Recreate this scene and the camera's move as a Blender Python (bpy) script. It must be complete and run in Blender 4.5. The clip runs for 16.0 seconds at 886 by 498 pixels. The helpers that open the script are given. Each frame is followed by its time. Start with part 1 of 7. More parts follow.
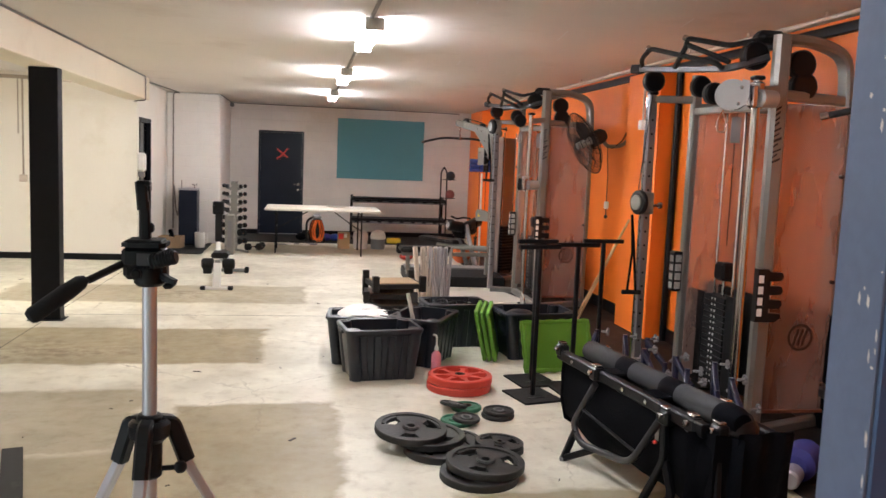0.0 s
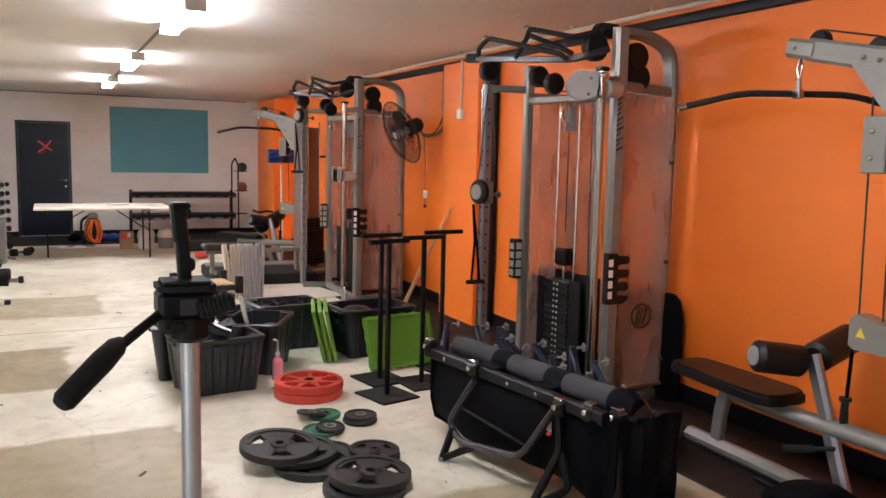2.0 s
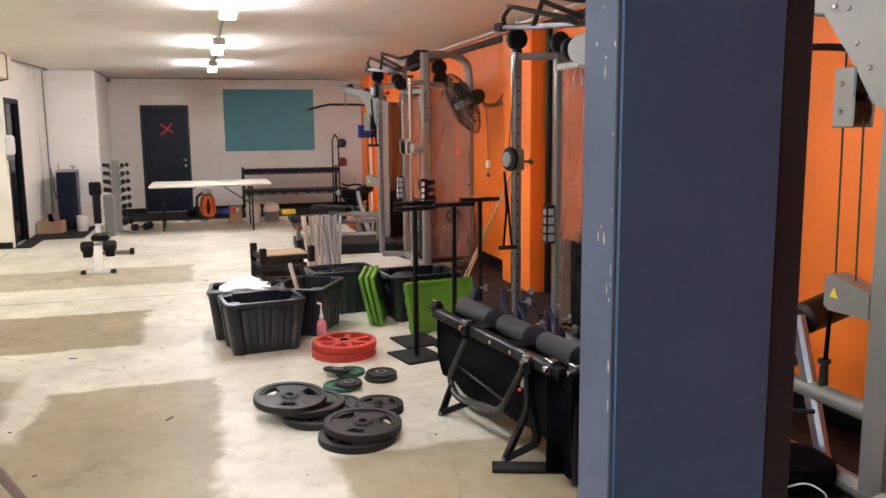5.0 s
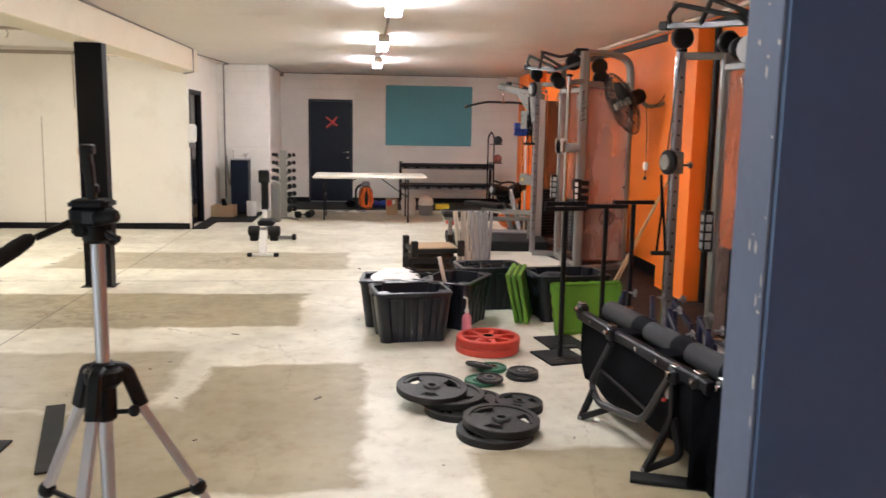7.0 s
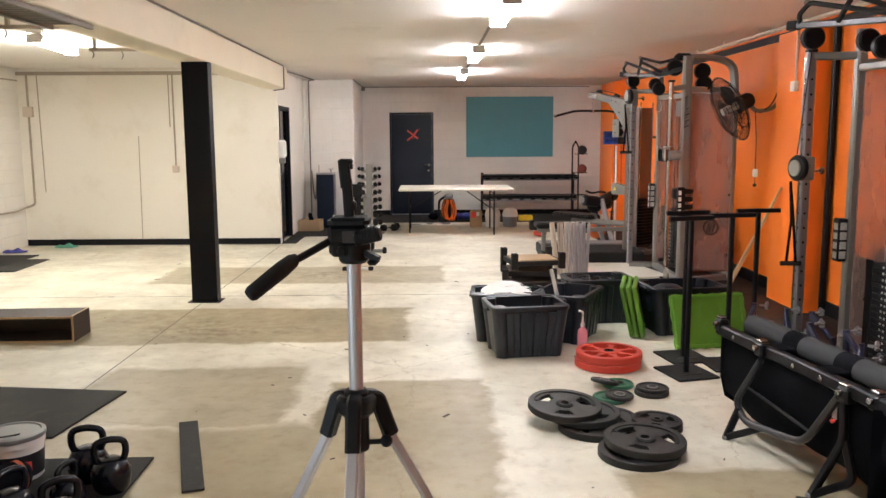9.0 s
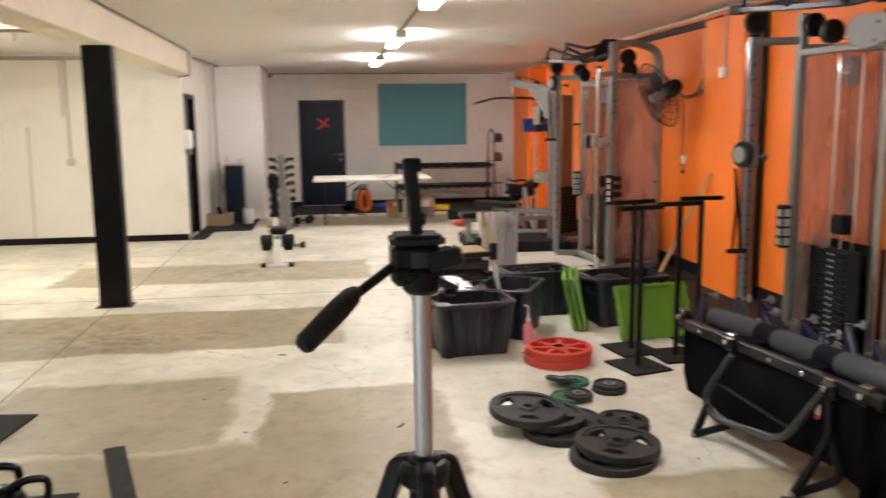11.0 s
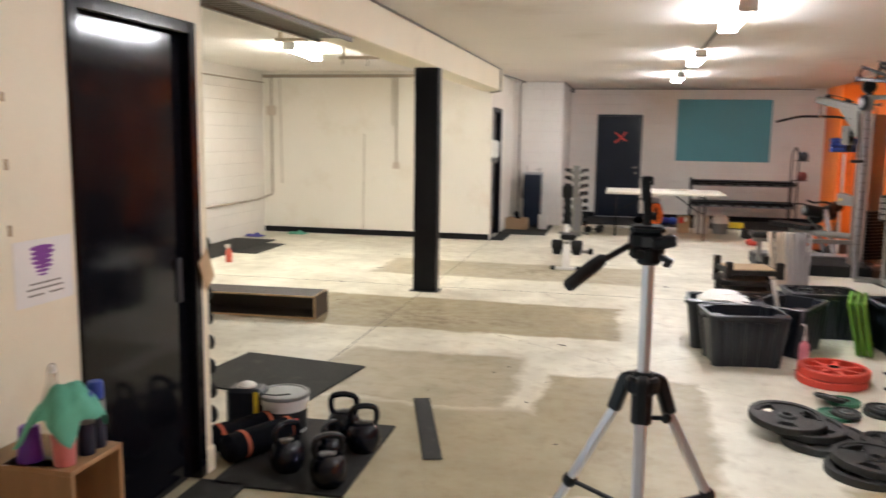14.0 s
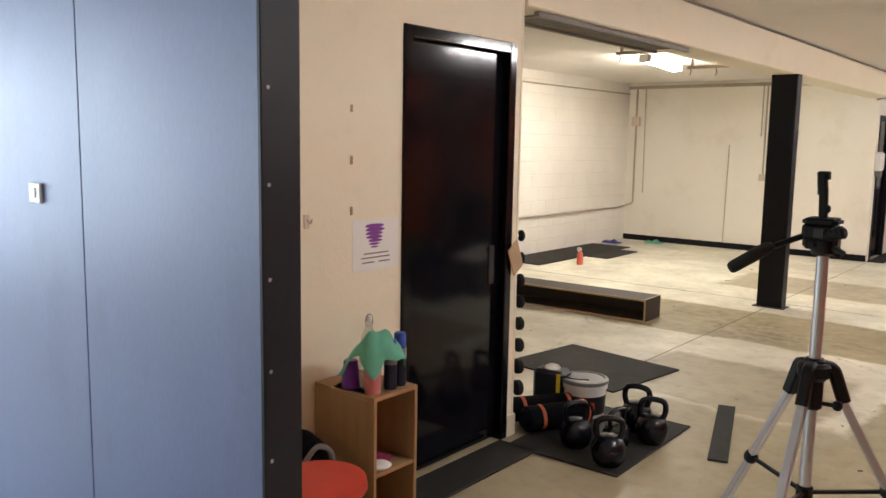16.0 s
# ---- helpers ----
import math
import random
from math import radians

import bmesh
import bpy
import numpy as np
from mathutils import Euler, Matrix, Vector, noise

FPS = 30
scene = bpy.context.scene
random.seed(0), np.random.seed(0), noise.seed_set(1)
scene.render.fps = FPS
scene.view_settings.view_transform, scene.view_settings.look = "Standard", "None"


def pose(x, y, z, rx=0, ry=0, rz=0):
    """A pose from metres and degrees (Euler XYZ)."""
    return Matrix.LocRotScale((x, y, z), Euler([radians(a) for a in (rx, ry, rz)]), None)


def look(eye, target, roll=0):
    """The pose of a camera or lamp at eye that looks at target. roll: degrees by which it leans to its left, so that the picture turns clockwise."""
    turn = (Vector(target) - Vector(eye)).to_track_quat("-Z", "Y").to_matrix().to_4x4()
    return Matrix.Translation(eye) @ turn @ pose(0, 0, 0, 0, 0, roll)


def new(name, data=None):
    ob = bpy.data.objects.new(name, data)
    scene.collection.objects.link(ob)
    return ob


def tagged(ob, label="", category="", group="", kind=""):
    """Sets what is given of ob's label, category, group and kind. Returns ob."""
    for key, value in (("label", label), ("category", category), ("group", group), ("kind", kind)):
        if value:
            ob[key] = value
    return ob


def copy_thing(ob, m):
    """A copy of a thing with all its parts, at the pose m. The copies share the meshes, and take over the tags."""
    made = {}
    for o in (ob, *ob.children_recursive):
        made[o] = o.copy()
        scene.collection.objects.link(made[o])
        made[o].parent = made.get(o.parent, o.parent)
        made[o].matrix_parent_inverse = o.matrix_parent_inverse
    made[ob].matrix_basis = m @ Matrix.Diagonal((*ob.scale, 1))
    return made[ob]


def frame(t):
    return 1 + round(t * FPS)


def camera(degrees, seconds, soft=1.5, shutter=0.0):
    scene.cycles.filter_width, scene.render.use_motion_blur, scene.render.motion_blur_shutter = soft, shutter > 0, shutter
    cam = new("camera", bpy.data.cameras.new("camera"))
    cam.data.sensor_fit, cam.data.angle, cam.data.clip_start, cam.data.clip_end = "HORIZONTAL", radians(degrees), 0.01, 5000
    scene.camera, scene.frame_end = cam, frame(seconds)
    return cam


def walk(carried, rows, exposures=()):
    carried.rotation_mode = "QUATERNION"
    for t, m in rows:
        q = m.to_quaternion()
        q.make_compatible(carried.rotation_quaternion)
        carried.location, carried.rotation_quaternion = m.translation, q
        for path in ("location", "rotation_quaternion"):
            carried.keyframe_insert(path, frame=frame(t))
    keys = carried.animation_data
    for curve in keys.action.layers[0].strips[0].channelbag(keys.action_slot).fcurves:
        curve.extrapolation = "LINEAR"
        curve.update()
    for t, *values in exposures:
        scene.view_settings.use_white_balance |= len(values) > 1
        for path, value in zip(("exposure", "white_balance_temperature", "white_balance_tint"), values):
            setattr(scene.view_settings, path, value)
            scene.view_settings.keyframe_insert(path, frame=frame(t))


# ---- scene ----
cam = camera(57.2, 16.0, shutter=0.3)
PATH = [
    (0, (0.092, 0.057, 1.596), (0.431, 2.016, 1.382), 2.3),
    (0.5, (0.016, 0.224, 1.606), (0.435, 2.167, 1.388), 0.5),
    (1, (-0.078, 0.377, 1.61), (0.442, 2.3, 1.436), 0.7),
    (1.5, (-0.238, 0.437, 1.616), (0.508, 2.283, 1.426), -0.3),
    (2, (-0.33, 0.425, 1.61), (0.54, 2.211, 1.383), 1.3),
    (2.5, (-0.286, 0.403, 1.619), (0.589, 2.189, 1.406), 2.2),
    (3, (-0.126, 0.315, 1.603), (0.61, 2.162, 1.381), 0.9),
    (3.5, (0.015, 0.261, 1.583), (0.703, 2.121, 1.319), -1.0),
    (3.7, (0.043, 0.204, 1.584), (0.737, 2.058, 1.306), -0.7),
    (5.8, (0.426, -0.054, 1.592), (0.843, 1.878, 1.287), -0.4),
    (6, (0.431, -0.038, 1.582), (0.819, 1.899, 1.269), -0.3),
    (6.5, (0.397, -0.041, 1.578), (0.706, 1.909, 1.261), 0.4),
    (7, (0.327, -0.035, 1.588), (0.517, 1.934, 1.288), 1.0),
    (7.5, (0.208, -0.041, 1.602), (0.294, 1.938, 1.327), 0.8),
    (8, (0.113, -0.051, 1.623), (0.18, 1.932, 1.374), -0.4),
    (8.5, (0.021, -0.035, 1.598), (0.075, 1.947, 1.343), -0.5),
    (8.7, (-0.003, 0.011, 1.583), (0.03, 1.993, 1.32), -0.3),
    (10.8, (-0.264, 0.456, 1.574), (-0.141, 2.43, 1.275), 0.2),
    (11, (-0.287, 0.442, 1.587), (-0.014, 2.4, 1.283), -0.7),
    (11.5, (-0.282, 0.449, 1.594), (0.204, 2.367, 1.307), 0.5),
    (12, (-0.246, 0.399, 1.59), (0.198, 2.327, 1.293), 0.8),
    (12.5, (-0.168, 0.31, 1.576), (0.044, 2.271, 1.245), 0.4),
    (13, (-0.13, 0.199, 1.578), (-0.067, 2.166, 1.22), -1.6),
    (13.5, (-0.182, -0.023, 1.582), (-0.256, 1.949, 1.256), -0.5),
    (14, (-0.222, -0.2, 1.621), (-0.653, 1.733, 1.343), 0.8),
    (14.5, (-0.196, -0.243, 1.633), (-1.045, 1.553, 1.401), 0.1),
    (15, (-0.026, -0.209, 1.605), (-1.111, 1.455, 1.371), -0.2),
    (15.5, (0.128, -0.248, 1.607), (-1.053, 1.348, 1.36), -0.3),
    (16, (0.296, -0.362, 1.593), (-0.957, 1.175, 1.33), 1.0),
]
walk(cam, [(t, look(eye, target, roll)) for t, eye, target, roll in PATH], [(0.0, 0.46, 6200, 10), (1.0, 0.46, 6250, 11), (2.2, 0.46, 6200, 12), (3.0, 0.56, 6200, 12), (3.7, 0.56, 6250, 11), (6.0, 0.54, 6150, 10), (6.5, 0.49, 6150, 10), (7.0, 0.50, 6200, 10), (7.5, 0.43, 6250, 10), (8.5, 0.52, 6250, 9), (11.0, 0.46, 6400, 9), (11.5, 0.63, 6400, 10), (12.2, 0.64, 6400, 10), (13.0, 0.42, 6400, 9), (14.0, 0.42, 6200, 8), (14.5, 0.51, 5900, 8), (15.2, 0.38, 6250, 9), (16.0, 0.24, 6600, 10)])

# ---- light ----
world = bpy.data.worlds.new("world")
scene.world = world
world.use_nodes = True
wn = world.node_tree
sky = wn.nodes.new("ShaderNodeTexSky")
sky.sky_type, sky.sun_disc, sky.sun_elevation, sky.sun_rotation = "NISHITA", False, radians(40), radians(200)
wn.links.new(sky.outputs[0], wn.nodes["Background"].inputs[0])
wn.nodes["Background"].inputs[1].default_value = 0.12


def area_lamp(name, m, power, sx, sy, color):
    d = bpy.data.lights.new(name, "AREA")
    d.shape, d.size, d.size_y, d.energy, d.color = "RECTANGLE", sx, sy, power, color
    ob = new(name, d)
    ob.matrix_world = m
    return ob


# daylight through the glazed shopfront at the side of the front room
area_lamp("shopfront_daylight", look((-6.68, -0.9, 1.5), (-3.0, -0.5, 1.35)), 190, 3.2, 1.8, (0.71, 0.85, 1.0))


# ---- mesh building ----
class B:
    """Gathers vertices and faces of one mesh."""

    def __init__(self):
        self.v, self.f = [], []

    def add(self, verts, faces, m=None):
        n = len(self.v)
        self.v += [tuple(m @ Vector(p)) if m is not None else tuple(p) for p in verts]
        self.f += [tuple(i + n for i in f) for f in faces]
        return self

    def box(self, x0, x1, y0, y1, z0, z1, b=0.004, m=None):
        """A box with chamfered edges."""
        lo, hi = (x0, y0, z0), (x1, y1, z1)
        b = min(b, *(0.45 * abs(h - l) for l, h in zip(lo, hi)))
        if b <= 0:
            vs = [(x, y, z) for x in (x0, x1) for y in (y0, y1) for z in (z0, z1)]
            return self.add(vs, [(0, 1, 3, 2), (4, 6, 7, 5), (0, 4, 5, 1), (2, 3, 7, 6), (0, 2, 6, 4), (1, 5, 7, 3)], m)
        vs, at = [], {}
        for i in range(8):
            s = [(i >> k) & 1 for k in range(3)]
            for ax in range(3):
                p = []
                for k in range(3):
                    edge = (lo, hi)[s[k]][k]
                    p.append(edge if k == ax else edge + (b if s[k] == 0 else -b))
                at[(*s, ax)] = len(vs)
                vs.append(p)
        fs = []
        for ax in range(3):
            u, w = [k for k in range(3) if k != ax]
            for side in (0, 1):
                q = []
                for a, c in ((0, 0), (1, 0), (1, 1), (0, 1)):
                    s = [0, 0, 0]
                    s[ax], s[u], s[w] = side, a, c
                    q.append(at[(*s, ax)])
                flip = (side == 1) ^ (ax == 1)
                fs.append(tuple(q if flip else q[::-1]))
            for a in (0, 1):
                for c in (0, 1):
                    s0, s1 = [0, 0, 0], [0, 0, 0]
                    s0[u] = s1[u] = a
                    s0[w] = s1[w] = c
                    s1[ax] = 1
                    q = [at[(*s0, u)], at[(*s1, u)], at[(*s1, w)], at[(*s0, w)]]
                    flip = (a == c) ^ (ax == 1)
                    fs.append(tuple(q[::-1] if flip else q))
        for i in range(8):
            s = tuple((i >> k) & 1 for k in range(3))
            q = [at[(*s, 0)], at[(*s, 1)], at[(*s, 2)]]
            fs.append(tuple(q if sum(s) % 2 else q[::-1]))
        return self.add(vs, fs, m)

    def sweep(self, pts, section, fillet=0.0, up=(0, 0, 1), m=None, closed=False):
        """A closed section (list of u, v) swept along a polyline whose corners are rounded."""
        p = rounded(pts, fillet) if fillet else [Vector(q) for q in pts]
        n, k = len(p), len(section)
        vs = []
        side0 = None
        for i in range(n):
            if closed:
                d = (p[(i + 1) % n] - p[i - 1]).normalized()
                stretch = 1.0
            else:
                a = (p[i] - p[i - 1]).normalized() if i else None
                c = (p[i + 1] - p[i]).normalized() if i < n - 1 else None
                d = (a + c).normalized() if a and c else (a or c)
                stretch = 1 / max(0.5, d.dot(a)) if a and c else 1.0
            if side0 is None:
                r = Vector(up)
                if abs(d.dot(r)) > 0.98:
                    r = Vector((1, 0, 0)) if abs(d.x) < 0.9 else Vector((0, 1, 0))
                side = d.cross(r).normalized()
            else:
                side = (side0 - d * side0.dot(d)).normalized()
            side0, top = side, side.cross(d).normalized()
            for u, w in section:
                vs.append(p[i] + side * u * 1.0 + top * w * (stretch if abs(w) > 0 else 1))
        fs = []
        for i in range(n if closed else n - 1):
            j = (i + 1) % n
            for s in range(k):
                t = (s + 1) % k
                fs.append((i * k + s, i * k + t, j * k + t, j * k + s))
        if not closed:
            fs += [tuple(range(k))[::-1], tuple(range((n - 1) * k, n * k))]
        return self.add(vs, fs, m)

    def tube(self, pts, r, n=10, fillet=0.0, m=None, closed=False):
        return self.sweep(pts, [(r * math.cos(2 * math.pi * i / n), r * math.sin(2 * math.pi * i / n)) for i in range(n)], fillet, m=m, closed=closed)

    def bar(self, pts, w, h, fillet=0.0, up=(0, 0, 1), m=None, b=None):
        """Rectangular tube, w across and h along up."""
        b = min(w, h) * 0.18 if b is None else b
        x, y = w / 2, h / 2
        return self.sweep(pts, [(-x + b, -y), (x - b, -y), (x, -y + b), (x, y - b), (x - b, y), (-x + b, y), (-x, y - b), (-x, -y + b)], fillet, up, m)

    def lathe(self, prof, n=20, m=None):
        """A profile of (radius, height) turned round z."""
        vs, fs, k = [], [], len(prof)
        for i in range(n):
            a = 2 * math.pi * i / n
            vs += [(r * math.cos(a), r * math.sin(a), z) for r, z in prof]
        for i in range(n):
            j = (i + 1) % n
            for s in range(k - 1):
                fs.append((i * k + s, j * k + s, j * k + s + 1, i * k + s + 1))
        if prof[0][0] > 1e-6:
            fs.append(tuple(i * k for i in range(n))[::-1])
        if prof[-1][0] > 1e-6:
            fs.append(tuple(i * k + k - 1 for i in range(n)))
        return self.add(vs, fs, m)

    def ring(self, prof, n=24, m=None):
        """A closed profile of (radius, height) turned round z, with a hole in the middle."""
        vs, fs, k = [], [], len(prof)
        for i in range(n):
            a = 2 * math.pi * i / n
            vs += [(r * math.cos(a), r * math.sin(a), z) for r, z in prof]
        for i in range(n):
            j = (i + 1) % n
            for s in range(k):
                t = (s + 1) % k
                fs.append((i * k + s, j * k + s, j * k + t, i * k + t))
        return self.add(vs, fs, m)

    def cyl(self, p0, p1, r, n=16, b=0.003):
        p0, p1 = Vector(p0), Vector(p1)
        d = p1 - p0
        q = d.to_track_quat("Z", "Y").to_matrix().to_4x4()
        h = d.length
        b = min(b, r * 0.4, h * 0.4)
        return self.lathe([(r - b, 0), (r, b), (r, h - b), (r - b, h)], n, Matrix.Translation(p0) @ q)

    def prism(self, poly, z0, z1, m=None):
        """An outline of (x, y) pulled up from z0 to z1."""
        k = len(poly)
        vs = [(x, y, z0) for x, y in poly] + [(x, y, z1) for x, y in poly]
        fs = [tuple(range(k))[::-1], tuple(range(k, 2 * k))] + [(i, (i + 1) % k, k + (i + 1) % k, k + i) for i in range(k)]
        return self.add(vs, fs, m)

    def ball(self, c, r, n=16, squash=1.0):
        h = n // 2
        return self.lathe([(r * math.sin(math.pi * i / h), -r * squash * math.cos(math.pi * i / h)) for i in range(h + 1)], n, Matrix.Translation(c))

    def mesh(self, name, smooth=35):
        me = bpy.data.meshes.new(name)
        me.from_pydata(self.v, [], self.f)
        bm = bmesh.new()
        bm.from_mesh(me)
        bmesh.ops.remove_doubles(bm, verts=bm.verts, dist=1e-6)
        bmesh.ops.recalc_face_normals(bm, faces=bm.faces)
        bm.to_mesh(me)
        bm.free()
        if smooth:
            me.shade_smooth()
            me.set_sharp_from_angle(angle=radians(smooth))
        return me


def rounded(pts, r, steps=5):
    p = [Vector(q) for q in pts]
    out = [p[0]]
    for i in range(1, len(p) - 1):
        a, c = (p[i - 1] - p[i]), (p[i + 1] - p[i])
        d = min(r, a.length * 0.45, c.length * 0.45)
        s, e = p[i] + a.normalized() * d, p[i] + c.normalized() * d
        out += [(1 - t) ** 2 * s + 2 * t * (1 - t) * p[i] + t * t * e for t in (j / steps for j in range(steps + 1))]
    return out + [p[-1]]


def thing(name, label, category, at=None, group="", kind=""):
    ob = new(name)
    ob.empty_display_size = 0.1
    if at is not None:
        ob.matrix_world = at
    return tagged(ob, label, category, group, kind)


def part(name, b, mat, parent=None, label="", smooth=35):
    me = b.mesh(name, smooth)
    me.materials.append(mat)
    ob = new(name, me)
    if parent is not None:
        ob.parent = parent
    return tagged(ob, label)


def solid(name, b, mat, label, category, at=None, group="", kind="", smooth=35):
    """A thing that is one mesh."""
    ob = part(name, b, mat, None, "", smooth)
    if at is not None:
        ob.matrix_world = at
    return tagged(ob, label, category, group, kind)


def structure(name, b, mat, label="", category="", smooth=0):
    return tagged(part(name, b, mat, None, label, smooth), "", category, "", "structure")


def writing(name, text, size, mat, parent, m, spin=0.0, width=1.0):
    """Flat letters in the built-in font, as a mesh."""
    cu = bpy.data.curves.new(name, "FONT")
    cu.body, cu.size, cu.align_x, cu.align_y, cu.extrude, cu.resolution_u = text, size, "CENTER", "CENTER", 0.0008, 2
    cu.shear, cu.space_character = spin, width
    tmp = new(name, cu)
    dg = bpy.context.evaluated_depsgraph_get()
    me = bpy.data.meshes.new_from_object(tmp.evaluated_get(dg))
    bpy.data.objects.remove(tmp)
    me.materials.clear()
    me.materials.append(mat)
    ob = new(name, me)
    ob.parent = parent
    ob.matrix_basis = m
    return ob


# ---- materials ----
def material(name, color, rough=0.5, metal=0.0, vary=0.12, scale=6.0, bump=0.0, bump_scale=60.0, rough_vary=0.1, spec=0.5, dirt=None, dirt_amount=0.0, coat=0.0, stretch=(1, 1, 1), random_tone=0.0):
    """A surface with soft large variation, fine grain, and optional worn spots of a second colour."""
    m = bpy.data.materials.new(name)
    m.use_nodes = True
    nt = m.node_tree
    N, L = nt.nodes, nt.links
    bs = N["Principled BSDF"]
    tc = N.new("ShaderNodeTexCoord")
    mp = N.new("ShaderNodeMapping")
    mp.inputs["Scale"].default_value = stretch
    L.new(tc.outputs["Object"], mp.inputs[0])
    big = N.new("ShaderNodeTexNoise")
    big.inputs["Scale"].default_value, big.inputs["Detail"].default_value = scale, 5
    L.new(mp.outputs[0], big.inputs[0])
    fine = N.new("ShaderNodeTexNoise")
    fine.inputs["Scale"].default_value, fine.inputs["Detail"].default_value = bump_scale, 4
    L.new(mp.outputs[0], fine.inputs[0])
    mul = N.new("ShaderNodeMath")
    mul.operation = "MULTIPLY_ADD"
    L.new(big.outputs[0], mul.inputs[0])
    mul.inputs[1].default_value, mul.inputs[2].default_value = 2 * vary, 1 - vary
    mul2 = N.new("ShaderNodeMath")
    mul2.operation = "MULTIPLY_ADD"
    L.new(fine.outputs[0], mul2.inputs[0])
    mul2.inputs[1].default_value, mul2.inputs[2].default_value = vary, 1 - vary / 2
    tone = N.new("ShaderNodeMath")
    tone.operation = "MULTIPLY"
    L.new(mul.outputs[0], tone.inputs[0])
    L.new(mul2.outputs[0], tone.inputs[1])
    last = tone.outputs[0]
    if random_tone:
        oi = N.new("ShaderNodeObjectInfo")
        ra = N.new("ShaderNodeMath")
        ra.operation = "MULTIPLY_ADD"
        L.new(oi.outputs["Random"], ra.inputs[0])
        ra.inputs[1].default_value, ra.inputs[2].default_value = 2 * random_tone, 1 - random_tone
        t2 = N.new("ShaderNodeMath")
        t2.operation = "MULTIPLY"
        L.new(last, t2.inputs[0])
        L.new(ra.outputs[0], t2.inputs[1])
        last = t2.outputs[0]
    vm = N.new("ShaderNodeVectorMath")
    vm.operation = "SCALE"
    vm.inputs[0].default_value = color
    L.new(last, vm.inputs["Scale"])
    out = vm.outputs[0]
    if dirt is not None:
        sp = N.new("ShaderNodeTexNoise")
        sp.inputs["Scale"].default_value, sp.inputs["Detail"].default_value, sp.inputs["Roughness"].default_value = scale * 1.7, 8, 0.65
        L.new(mp.outputs[0], sp.inputs[0])
        rp = N.new("ShaderNodeMapRange")
        rp.inputs[1].default_value, rp.inputs[2].default_value, rp.inputs[4].default_value = 0.56, 0.72, dirt_amount
        L.new(sp.outputs[0], rp.inputs[0])
        mx = N.new("ShaderNodeMix")
        mx.data_type = "RGBA"
        L.new(rp.outputs[0], mx.inputs[0])
        L.new(out, mx.inputs[6])
        mx.inputs[7].default_value = (*dirt, 1)
        out = mx.outputs[2]
    L.new(out, bs.inputs["Base Color"])
    rr = N.new("ShaderNodeMapRange")
    rr.inputs[3].default_value, rr.inputs[4].default_value = max(0.02, rough - rough_vary), min(1, rough + rough_vary)
    L.new(big.outputs[0], rr.inputs[0])
    L.new(rr.outputs[0], bs.inputs["Roughness"])
    bs.inputs["Metallic"].default_value = metal
    bs.inputs["Specular IOR Level"].default_value = spec
    bs.inputs["Coat Weight"].default_value = coat
    if bump:
        bp = N.new("ShaderNodeBump")
        bp.inputs["Strength"].default_value, bp.inputs["Distance"].default_value = 1.0, bump
        L.new(fine.outputs[0], bp.inputs["Height"])
        L.new(bp.outputs[0], bs.inputs["Normal"])
    return m


